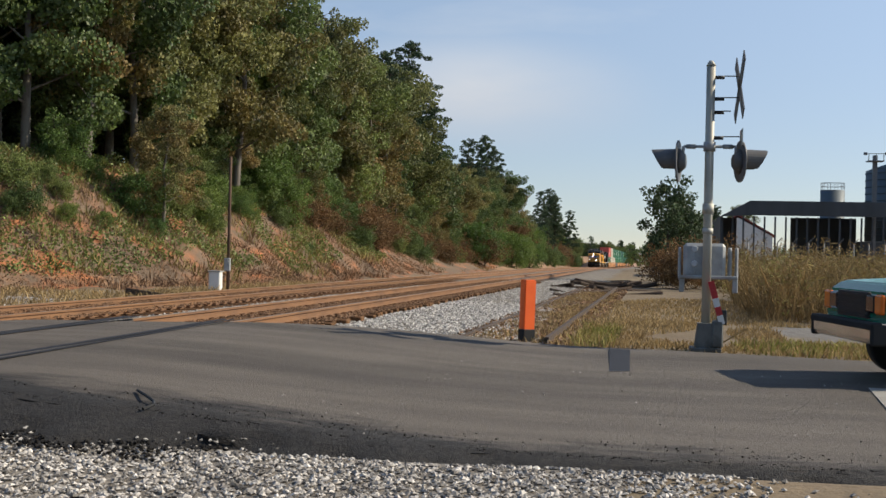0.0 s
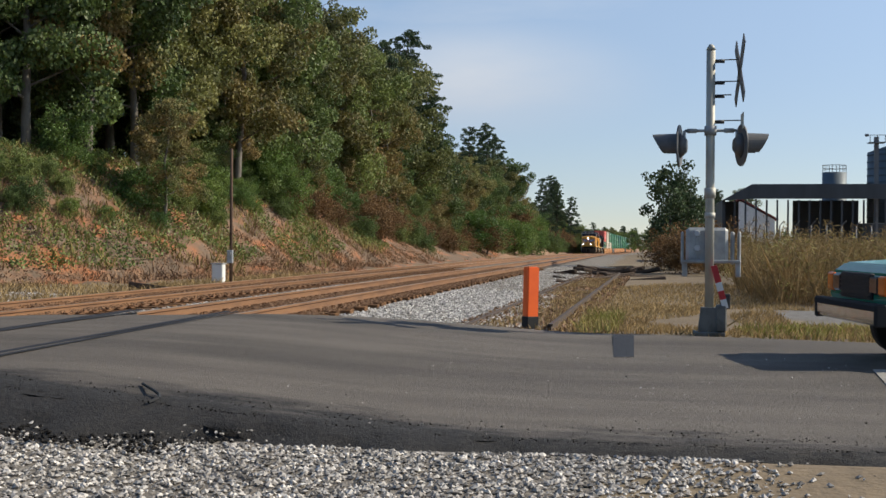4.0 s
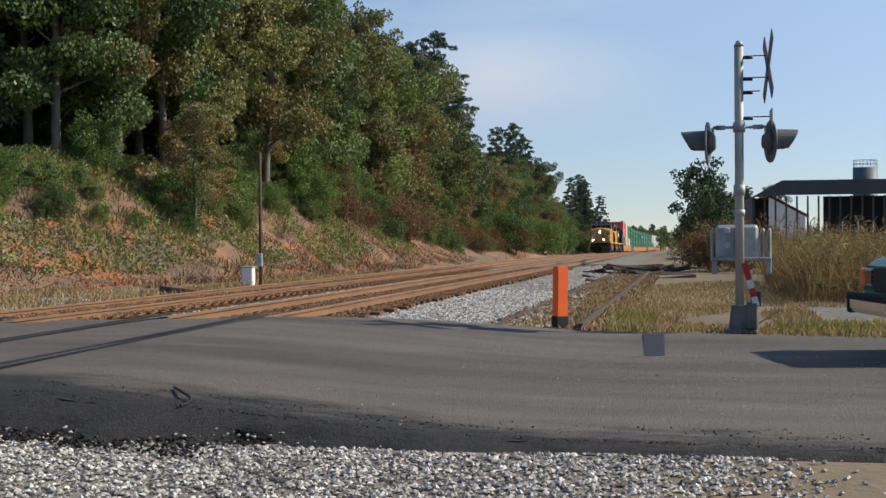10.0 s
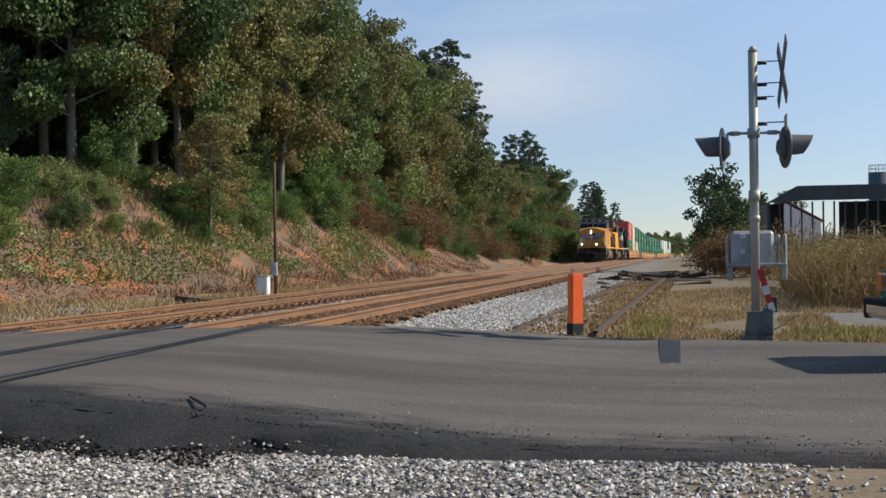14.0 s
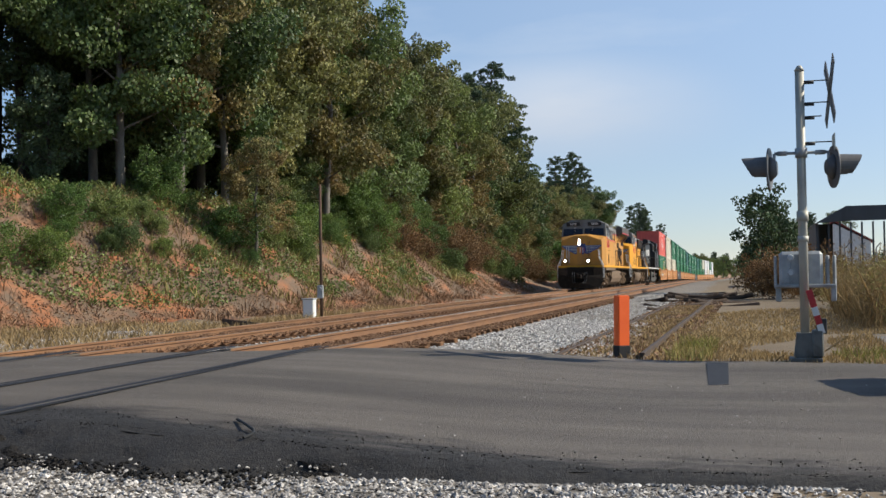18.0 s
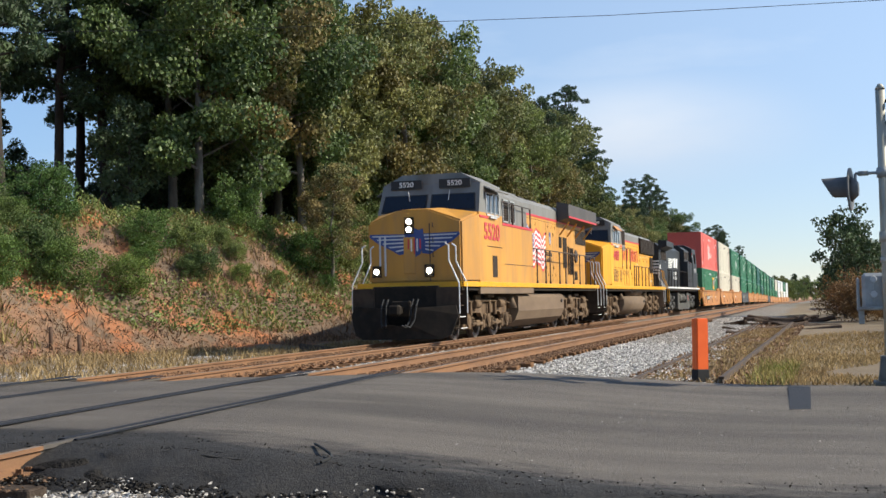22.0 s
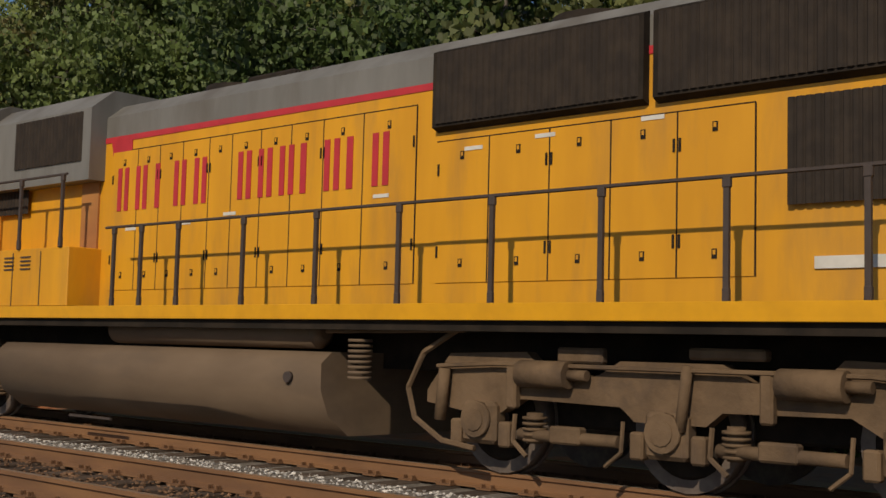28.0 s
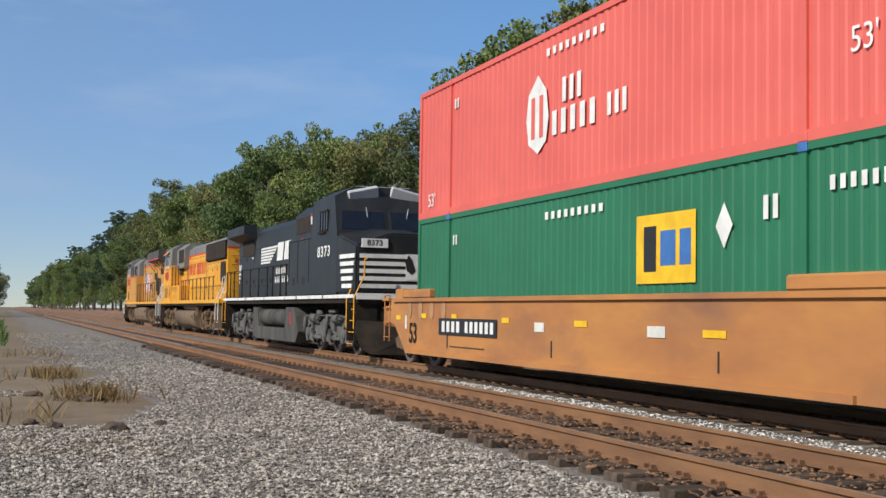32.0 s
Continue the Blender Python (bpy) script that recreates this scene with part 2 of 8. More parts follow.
M = {
    "asphalt_worn": None,
    "asphalt_edge": material("asphalt_edge", (0.014, 0.013, 0.012), (0.034, 0.030, 0.027), 9, 0.4, 0.7, 0.95, bump=1.0, bump_scale=35, spec=0.15),
    "asphalt_patch": material("asphalt_patch", (0.008, 0.011, 0.020), None, 6, rough=0.8, bump=0.3),
    "concrete": material("concrete", (0.33, 0.31, 0.28), (0.25, 0.235, 0.21), 2.2, rough=0.9, bump=0.3, dirt=(0.18, 0.165, 0.14)),
    "earth": material("earth", (0.22, 0.162, 0.10), (0.16, 0.117, 0.072), 0.9, 0.35, 0.65, 0.95, bump=0.8, bump_scale=9, dirt=(0.24, 0.195, 0.12), dirt_scale=0.25),
    "clay": material("clay", (0.44, 0.155, 0.058), (0.25, 0.130, 0.072), 0.5, 0.42, 0.58, 0.95, bump=1.0, bump_scale=4, dirt=(0.165, 0.115, 0.078), dirt_scale=0.7, dirt_lo=0.38, dirt_hi=0.54),
    "ballast_bed": material("ballast_bed", (0.27, 0.24, 0.205), (0.13, 0.11, 0.09), 14, 0.35, 0.65, 0.95, bump=1.0, bump_scale=22, dirt=(0.21, 0.19, 0.165), dirt_scale=0.5),
    "stone": material("stone", (0.47, 0.435, 0.395), (0.27, 0.245, 0.22), 5, rough=0.9, vary=0.72, island=True),
    "stone_white": material("stone_white", (0.60, 0.565, 0.52), (0.38, 0.355, 0.325), 5, rough=0.9, vary=0.6, island=True),
    # darker, browner version of stone for the stretch beside the track
    "stone_darker": material("stone_darker", (0.37, 0.335, 0.29), (0.20, 0.178, 0.152), 5, rough=0.95, vary=0.7, island=True, spec=0.2),
    "stone_rust": material("stone_rust", (0.215, 0.118, 0.062), (0.14, 0.08, 0.046), 5, rough=0.95, vary=0.4, island=True),
    "rail": material("rail", (0.235, 0.117, 0.052), (0.165, 0.082, 0.04), 4, rough=0.75, bump=0.2, stretch=(1, 0.2, 1)),
    "rail_top": material("rail_top", (0.30, 0.23, 0.17), (0.38, 0.31, 0.25), 4, rough=0.45, metal=0.5, stretch=(1, 0.1, 1)),
    "tie": material("tie", (0.075, 0.055, 0.042), (0.12, 0.09, 0.07), 6, rough=0.95, bump=0.7, bump_scale=30, stretch=(0.3, 3, 1), vary=0.35, spec=0.15),
    "tie_rusty": material("tie_rusty", (0.19, 0.098, 0.048), (0.12, 0.068, 0.038), 6, rough=0.95, bump=0.7, bump_scale=30, stretch=(0.3, 3, 1), vary=0.25, spec=0.15),
    "tie_plate": material("tie_plate", (0.20, 0.10, 0.047), None, 8, rough=0.85),
    "rail_old": material("rail_old", (0.055, 0.040, 0.032), (0.085, 0.055, 0.038), 6, rough=0.9),
    "dry_grass": material("dry_grass", (0.42, 0.305, 0.15), (0.28, 0.19, 0.09), 1.0, 0.35, 0.65, 0.95, vary=0.4, island=True, through_light=0.25),
    "green_grass": material("green_grass", (0.22, 0.22, 0.055), (0.30, 0.25, 0.09), 0.8, 0.4, 0.6, 0.9, vary=0.35, island=True, through_light=0.25),
    "weed_brown": material("weed_brown", (0.29, 0.19, 0.085), (0.20, 0.15, 0.07), 0.5, 0.35, 0.65, 0.95, vary=0.4, island=True, through_light=0.25),
    "weed_green": material("weed_green", (0.25, 0.235, 0.075), (0.28, 0.21, 0.085), 0.5, 0.35, 0.65, 0.95, vary=0.4, island=True, through_light=0.25),
    "leaf_green": material("leaf_green", (0.174, 0.212, 0.059), (0.115, 0.156, 0.044), 0.35, 0.35, 0.65, 0.55, vary=0.5, island=True, through_light=0.3, tree=0.34),
    "leaf_olive": material("leaf_olive", (0.206, 0.197, 0.062), (0.134, 0.149, 0.048), 0.35, 0.4, 0.6, 0.6, vary=0.5, island=True, through_light=0.3, tree=0.34),
    "leaf_autumn": material("leaf_autumn", (0.230, 0.161, 0.060), (0.129, 0.145, 0.048), 0.3, 0.38, 0.62, 0.6, vary=0.5, island=True, through_light=0.3, tree=0.34),
    "leaf_bright": material("leaf_bright", (0.135, 0.194, 0.041), (0.099, 0.153, 0.034), 0.5, 0.38, 0.62, 0.5, vary=0.4, island=True, through_light=0.35, tree=0.25),
    "needle": material("needle", (0.062, 0.096, 0.034), (0.044, 0.070, 0.029), 0.5, 0.4, 0.6, 0.6, vary=0.45, island=True, through_light=0.15, tree=0.3),
    "leaf_rust": material("leaf_rust", (0.20, 0.11, 0.045), (0.14, 0.09, 0.04), 0.5, 0.4, 0.6, 0.8, vary=0.4, island=True, through_light=0.2),
    "far_leaf": material("far_leaf", (0.085, 0.105, 0.06), (0.065, 0.085, 0.05), 0.1, 0.4, 0.6, 0.8, vary=0.3, island=True),
    "bark": material("bark", (0.062, 0.048, 0.038), (0.036, 0.028, 0.023), 8, rough=0.95, bump=0.8, bump_scale=18, stretch=(1, 1, 0.25)),
    "bark_pale": material("bark_pale", (0.18, 0.16, 0.135), (0.10, 0.088, 0.074), 5, rough=0.9, bump=0.4, stretch=(1, 1, 0.3)),
    "orange": material("orange", (1.0, 0.155, 0.025), (0.95, 0.135, 0.022), 4, rough=0.5, dirt=(0.5, 0.12, 0.03), dirt_scale=3, dirt_lo=0.6, dirt_hi=0.9),
    "black_rubber": material("black_rubber", (0.018, 0.018, 0.019), None, 6, rough=0.8),
    "aluminium": material("aluminium", (0.50, 0.48, 0.42), (0.37, 0.36, 0.31), 3, rough=0.6, metal=0.25, dirt=(0.24, 0.21, 0.165), dirt_scale=1.5, stretch=(1, 1, 0.3)),
    "galvanised": material("galvanised", (0.42, 0.43, 0.43), (0.32, 0.33, 0.335), 6, rough=0.6, metal=0.3, dirt=(0.22, 0.2, 0.17), dirt_scale=2),
    "hood_grey": material("hood_grey", (0.13, 0.13, 0.135), (0.09, 0.091, 0.095), 4, rough=0.55, dirt=(0.11, 0.10, 0.09), dirt_scale=3),
    "base_grey": material("base_grey", (0.16, 0.165, 0.155), (0.10, 0.105, 0.10), 5, rough=0.7, dirt=(0.09, 0.085, 0.07), dirt_scale=2.5),
    "litter": material("litter", (0.31, 0.185, 0.105), (0.20, 0.122, 0.074), 0.8, 0.4, 0.6, 0.95, vary=0.5, island=True),
    "drive": material("drive", (0.20, 0.19, 0.18), (0.13, 0.12, 0.11), 6, 0.35, 0.65, 0.95, bump=0.8, bump_scale=22, dirt=(0.16, 0.13, 0.09), dirt_scale=0.5),
    "signal_black": material("signal_black", (0.022, 0.022, 0.024), (0.04, 0.04, 0.04), 4, rough=0.6),
    "signal_red": material("signal_red", (0.20, 0.015, 0.012), None, 4, rough=0.2),
    "red_paint": material("red_paint", (0.55, 0.03, 0.03), (0.45, 0.025, 0.03), 6, rough=0.5),
    "white_paint": material("white_paint", (0.78, 0.77, 0.74), (0.66, 0.65, 0.62), 2.5, rough=0.55, dirt=(0.5, 0.46, 0.4), dirt_scale=2.2, dirt_lo=0.58, dirt_hi=0.85),
    "shed_metal": material("shed_metal", (0.055, 0.065, 0.075), (0.04, 0.047, 0.055), 0.8, rough=0.6, stretch=(1, 1, 0.2)),
    "silo_metal": material("silo_metal", (0.14, 0.17, 0.19), (0.10, 0.125, 0.14), 0.6, rough=0.6, metal=0.2, stretch=(1, 1, 0.2)),
    "grey_steel": material("grey_steel", (0.16, 0.165, 0.17), None, 3, rough=0.6, metal=0.3),
    "barn_red": material("barn_red", (0.22, 0.05, 0.04), None, 1, rough=0.8),
    "wood_post": material("wood_post", (0.12, 0.07, 0.045), (0.08, 0.05, 0.035), 7, rough=0.95, bump=0.4, stretch=(1, 1, 0.2)),
    "cable": material("cable", (0.02, 0.02, 0.02), None, 3, rough=0.6),
}


def worn_asphalt():
    """Road asphalt that gives way to loose black tar and grit along its broken near edge (y about 8.6 to 10)."""
    m = material("asphalt_worn", (0.104, 0.088, 0.074), (0.148, 0.126, 0.106), 1.2, 0.35, 0.7, 0.85, bump=0.6, bump_scale=60,
                 dirt=(0.064, 0.054, 0.046), dirt_scale=0.35, dirt_lo=0.45, dirt_hi=0.7, stretch=(0.35, 1.6, 1))
    nt = m.node_tree
    bs = nt.nodes["Principled BSDF"]
    col = bs.inputs["Base Color"].links[0].from_socket
    tc, sx = nt.nodes.new("ShaderNodeTexCoord"), nt.nodes.new("ShaderNodeSeparateXYZ")
    nt.links.new(tc.outputs["Object"], sx.inputs[0])
    tilt, total, ramp = nt.nodes.new("ShaderNodeMath"), nt.nodes.new("ShaderNodeMath"), nt.nodes.new("ShaderNodeMapRange")
    tilt.operation = "MULTIPLY_ADD"
    tilt.inputs[1].default_value = 0.10
    nt.links.new(sx.outputs[0], tilt.inputs[0])
    nt.links.new(sx.outputs[1], tilt.inputs[2])
    total.operation = "MULTIPLY_ADD"
    total.inputs[1].default_value = 1.3
    nt.links.new(noise_fac(nt, 1.1, 0.3, 0.7, 7.0, (0.6, 1.6, 1), 0.7), total.inputs[0])
    nt.links.new(tilt.outputs[0], total.inputs[2])
    nt.links.new(total.outputs[0], ramp.inputs[0])
    ramp.inputs[1].default_value, ramp.inputs[2].default_value = 10.0, 9.35
    tar = mix_node(nt, (0.009, 0.008, 0.008), (0.030, 0.026, 0.023), noise_fac(nt, 26, 0.42, 0.66))
    nt.links.new(mix_node(nt, col, tar, ramp.outputs[0]), bs.inputs["Base Color"])
    return m


M["asphalt_worn"] = worn_asphalt()


# ---- mesh helpers ----
def bm_box(bm, c, s, mi=0, rot=None, bevel=0.0):
    """A box of size s round c, in material slot mi, with all its edges bevelled."""
    m = Matrix.Translation(c) @ (rot.to_4x4() if rot is not None else Matrix()) @ Matrix.Diagonal((*s, 1))
    r = bmesh.ops.create_cube(bm, size=1, matrix=m)
    vs = r["verts"]
    fs = {f for v in vs for f in v.link_faces}
    if bevel:
        es = {e for v in vs for e in v.link_edges}
        r = bmesh.ops.bevel(bm, geom=list(es), offset=bevel, segments=1, affect="EDGES", profile=0.7)
        fs = set(r["faces"]) | {f for f in fs if f.is_valid}
        vs = list({v for f in fs for v in f.verts})
    for f in fs:
        f.material_index = mi
    return vs


def bm_cyl(bm, a, b, r1, r2=None, n=12, mi=0, caps=True):
    a, b = Vector(a), Vector(b)
    d = b - a
    m = Matrix.Translation((a + b) / 2) @ d.to_track_quat("Z", "Y").to_matrix().to_4x4()
    r = bmesh.ops.create_cone(bm, cap_ends=caps, segments=n, radius1=r1, radius2=r1 if r2 is None else r2, depth=d.length, matrix=m)
    for v in r["verts"]:
        for f in v.link_faces:
            f.material_index = mi
            f.smooth = len(f.verts) == 4 and n > 6
    return r["verts"]


def bm_tube(bm, pts, r, n=6, mi=0):
    for a, b in zip(pts, pts[1:]):
        bm_cyl(bm, a, b, r, n=n, mi=mi)


def bm_prism(bm, outline, axis, lo, hi, mi=0):
    """A prism: an outline in the two other axes, drawn out along axis from lo to hi."""
    def at(p, v):
        q = list(p)
        q.insert(axis, v)
        return bm.verts.new(q)
    lower, upper = [at(p, lo) for p in outline], [at(p, hi) for p in outline]
    n = len(outline)
    fs = [bm.faces.new(lower[::-1]), bm.faces.new(upper)]
    fs += [bm.faces.new((lower[i], lower[(i + 1) % n], upper[(i + 1) % n], upper[i])) for i in range(n)]
    for f in fs:
        f.material_index = mi
    return fs


def mesh_of(bm, name, mats, fix=True):
    if fix:
        bmesh.ops.recalc_face_normals(bm, faces=bm.faces)
    me = bpy.data.meshes.new(name)
    bm.to_mesh(me)
    bm.free()
    for m in mats if isinstance(mats, (list, tuple)) else [mats]:
        me.materials.append(M[m])
    return me


def part(name, bm, mats, parent, label=""):
    ob = new(name, mesh_of(bm, name, mats))
    ob.parent = parent
    return tagged(ob, label)


def thing(name, m, label, category, group="", kind=""):
    ob = new(name)
    ob.matrix_basis = m
    return tagged(ob, label, category, group, kind)


def solid(name, bm, mats, m, label, category, group="", kind=""):
    ob = new(name, mesh_of(bm, name, mats))
    ob.matrix_basis = m
    return tagged(ob, label, category, group, kind)


def quads_mesh(name, verts, faces, mats):
    me = bpy.data.meshes.new(name)
    me.from_pydata(verts, [], faces)
    for m in mats if isinstance(mats, (list, tuple)) else [mats]:
        me.materials.append(M[m])
    return me


# ---- the lie of the land ----
TRACK_NEAR, TRACK_FAR, GAUGE = -6.80, -10.80, 1.505


def fall(y):
    """Height of the line along its length: level at the crossing, falling away beyond it."""
    d = max(0.0, min(y, 330.0) - 12.0)
    return -(0.0072 * d + 1.9e-5 * d * d) - 0.012 * max(0.0, y - 330.0)


def bend(y):
    return -4.4 * smooth(60, 350, y) + 1.6 * smooth(350, 640, y)


def smooth(a, b, v):
    u = max(0.0, min(1.0, (v - a) / (b - a)))
    return u * u * (3 - 2 * u)


ROAD_NEAR, ROAD_FAR = 8.6, 17.6


def road_far(x):
    return 16.2 + 2.2 * smooth(-8.5, -2.0, x) - 0.25 * max(0.0, x)


def on_road(x, y):
    return smooth(ROAD_NEAR - 0.5, ROAD_NEAR + 0.1, y) * (1 - smooth(road_far(x) - 0.1, road_far(x) + 0.5, y))


def recede(y):
    """How far the foot of the slope draws back near the road."""
    return -5.4 * (1 - smooth(29.0, 46.0, y)) * smooth(2.0, 18.0, y)


def bank(x, y):
    """The cutting's slope beyond the far track."""
    toe = -14.6 + 0.5 * math.sin(y * 0.11) + recede(y)
    crest = toe - 8.0 - 1.0 * math.sin(y * 0.05 + 1) - 0.2 * recede(y)
    high = (3.9 + 0.9 * math.sin(y * 0.043)) * smooth(16.0, 27.0, y) + 0.8 * (1 - smooth(16.0, 27.0, y))
    s = smooth(crest, toe, x)
    return high * (1 - s) + (0.35 * noise.noise((x * 0.35, y * 0.35, 3)) + 0.28 * noise.noise((x * 0.5, y * 0.9, 6)) + 0.12 * noise.noise((x * 1.5, y * 2.1, 8))) * (1 - smooth(toe - 0.5, toe + 1.5, x))


def land(x, y):
    xs = x - bend(y)
    low = -0.33 + 0.05 * noise.noise((x * 0.3, y * 0.3, 0))
    bed = -0.26
    z = low + (bed - low) * smooth(-3.2, -5.0, xs) if xs > -5.0 else bed
    z += (low - bed) * smooth(-12.9, -14.2, xs)
    deck = -0.40 + 0.20 * smooth(-0.6, -6.0, xs) - 0.02
    z = z + (deck - z) * on_road(x, y)
    z += bank(xs, y) if xs < -12 else 0
    return z + fall(y)


def axis_steps(*runs):
    out = []
    for a, b, n in runs:
        out += list(np.linspace(a, b, n, endpoint=False))
    return out + [runs[-1][1]]


def build_ground():
    xs = axis_steps((-900, -120, 8), (-120, -32, 14), (-32, -12.6, 60), (-12.6, 4, 84), (4, 20, 26), (20, 120, 14), (120, 900, 8))
    ys = axis_steps((-1500, -200, 12), (-200, -40, 50), (-40, -2, 60), (-2, 7.8, 22), (7.8, 20, 70), (20, 70, 110), (70, 200, 90), (200, 420, 40), (420, 3500, 16))
    verts = [(x, y, land(x, y)) for y in ys for x in xs]
    n = len(xs)
    faces = [(j * n + i, j * n + i + 1, (j + 1) * n + i + 1, (j + 1) * n + i) for j in range(len(ys) - 1) for i in range(n - 1)]
    me = quads_mesh("ground", verts, faces, ["earth", "clay", "ballast_bed", "drive", "litter"])
    idx = []
    for f in faces:
        cx = sum(verts[k][0] for k in f) / 4
        cy = sum(verts[k][1] for k in f) / 4
        b = cx - bend(cy)
        near = (-0.1 + 0.5 * noise.noise((cy * 0.9, cx * 0.9, 17)) if -2 < cy < 9 else 1.0) if cy < 9 else -3.1 + 0.3 * math.sin(cy)
        if b < -14.3 + recede(cy):
            idx.append(1 if cy < 120 + 20 * math.sin(cx) else 4)
        elif -13.4 < b < near and -400 < cy < 600 and not (cy < -13 and b > -2.4 + 0.5 * math.sin(cy * 0.7)):
            idx.append(2)
        elif 2.2 + 0.4 * math.sin(cy * 2) < cx < 16 and 21.8 + 0.3 * math.sin(cx * 1.7) < cy < 26.6:
            idx.append(3)
        else:
            idx.append(0)
    me.polygons.foreach_set("material_index", idx)
    me.polygons.foreach_set("use_smooth", [True] * len(faces))
    return tagged(new("ground", me), "earth, clay slope and ballast ground along the railway", "ground", kind="structure")


def build_road():
    xs = axis_steps((-60, -15, 12), (-15, -12, 4), (-12, 4, 60), (4, 40, 10))
    verts, faces = [], []
    rows = 16
    for x in xs:
        far = road_far(x)
        near = ROAD_NEAR + 0.22 * noise.noise((x * 0.8, 0, 5)) + 0.12 * noise.noise((x * 3.1, 0, 9))
        for j in range(rows):
            u = j / (rows - 1)
            y = near + (far - near) * u
            crown = 0.02 * math.sin(u * math.pi)
            verts.append((x, y, -0.33 + 0.30 * smooth(-0.6, -6.0, x) + crown - 0.055 * smooth(-8.4, -9.6, x) + (0.0 if x > -13.5 else 0.07 * max(0, -13.5 - x) * 0.3)))
    for i in range(len(xs) - 1):
        for j in range(rows - 1):
            faces.append((i * rows + j, (i + 1) * rows + j, (i + 1) * rows + j + 1, i * rows + j + 1))
    me = quads_mesh("road", verts, faces, ["asphalt_worn"])
    me.polygons.foreach_set("use_smooth", [True] * len(faces))
    road = tagged(new("road", me), "worn dark asphalt road crossing the tracks", "road", kind="structure")
    # the crumbling near edge, falling to the gravel
    v2, f2 = [], []
    sx = np.linspace(-14, 3.5, 160)
    prof = ((0.75, 0.002), (0.35, 0.022), (0.08, 0.014), (-0.16, -0.02), (-0.36, -0.06), (-0.58, -0.105), (-0.95, -0.2))
    for x in sx:
        near = ROAD_NEAR + 0.22 * noise.noise((x * 0.8, 0, 5)) + 0.12 * noise.noise((x * 3.1, 0, 9))
        z0 = -0.33 + 0.30 * smooth(-0.6, -6.0, x)
        for k, (dy, dz) in enumerate(prof):
            w = 0.10 * noise.noise((x * 2.3, k * 1.7, 2)) * max(0, k - 1) * 0.5 + (0.35 * noise.noise((x * 0.7, 0, 12)) + 0.2 * noise.noise((x * 2.9, 0, 13)) if k == 0 else 0)
            v2.append((x, near + dy * (0.75 + 0.5 * noise.noise((x * 0.5, 1, 1))) + w, z0 + dz + (0.022 * noise.noise((x * 6, k * 3.1, 4)) if k > 1 else 0.0)))
    n = len(prof)
    for i in range(len(sx) - 1):
        for k in range(n - 1):
            f2.append((i * n + k, (i + 1) * n + k, (i + 1) * n + k + 1, i * n + k + 1))
    me2 = quads_mesh("road_edge", v2, f2, ["asphalt_worn"])
    me2.polygons.foreach_set("use_smooth", [True] * len(f2))
    edge = new("road_edge", me2)
    tagged(edge, "crumbling black asphalt edge falling to gravel", "road edge", kind="structure")
    return road


build_ground()
build_road()


def scatter_quads(name, places, mat, size, aspect=1.0, lean=0.9, seed=1, tri=False):
    """Small leaves, blades or stones as loose faces at the given places."""
    rng = np.random.default_rng(seed)
    p = np.asarray(places, float)
    n = len(p)
    nz = rng.normal(size=(n, 3))
    nz[:, 2] = np.abs(nz[:, 2]) * (1 - lean) + nz[:, 2] * lean
    nz /= np.linalg.norm(nz, axis=1)[:, None]
    a = np.cross(nz, rng.normal(size=(n, 3)))
    a /= np.linalg.norm(a, axis=1)[:, None]
    b = np.cross(nz, a)
    s = (size * rng.uniform(0.6, 1.4, n))[:, None]
    a, b = a * s * 0.5, b * s * 0.5 * aspect
    v = np.stack([p - a - b * 0.3, p + b - a * 0.2, p + a + b * 0.2, p - b + a * 0.15], 1).reshape(-1, 3)
    f = np.arange(4 * n).reshape(-1, 4)
    return quads_mesh(name, v.tolist(), f.tolist(), [mat])


# ---- rails and ties ----
M["rail_road"] = material("rail_road", (0.07, 0.06, 0.052), (0.10, 0.085, 0.07), 4, rough=0.6, stretch=(1, 0.2, 1))
RAIL_PROFILE = [(-0.075, -0.172), (0.075, -0.172), (0.075, -0.158), (0.012, -0.135), (0.010, -0.045), (0.037, -0.034), (0.036, -0.004), (0.03, 0.0), (-0.03, 0.0), (-0.036, -0.004), (-0.037, -0.034), (-0.010, -0.045), (-0.012, -0.135), (-0.075, -0.158)]


def rail_mesh(name, x0, ys, dz, mats=("rail", "rail_top")):
    verts, faces, idx = [], [], []
    n = len(RAIL_PROFILE)
    for y in ys:
        for px, pz in RAIL_PROFILE:
            verts.append((x0 + bend(y) + px, y, fall(y) + dz + pz))
    for j in range(len(ys) - 1):
        for i in range(n):
            faces.append((j * n + i, j * n + (i + 1) % n, (j + 1) * n + (i + 1) % n, (j + 1) * n + i))
            idx.append(1 if i == 7 else 0)
    faces += [tuple(range(n))[::-1], tuple((len(ys) - 1) * n + i for i in range(n))]
    idx += [0, 0]
    me = quads_mesh(name, verts, faces, list(mats))
    me.polygons.foreach_set("material_index", idx)
    return me


RAIL_YS = axis_steps((-600, -60, 10), (-60, 8.4, 24))
RAIL_YS2 = axis_steps((17.0, 60, 12), (60, 330, 28), (330, 900, 8))


def build_track(xc, dz, label):
    track = thing("railway_track", pose(0, 0, 0), label, "railway track", "tracks", "structure")
    for side in (-1, 1):
        for ys in (RAIL_YS, axis_steps((8.4, 17.0, 3)), RAIL_YS2):
            r = new("rail", rail_mesh("rail", xc + side * GAUGE / 2, ys, dz + (0.004 if ys[0] == 8.4 else 0), ("rail_road", "rail_road") if ys[0] == 8.4 else ("rail", "rail_top")))
            r.parent = track
    return track


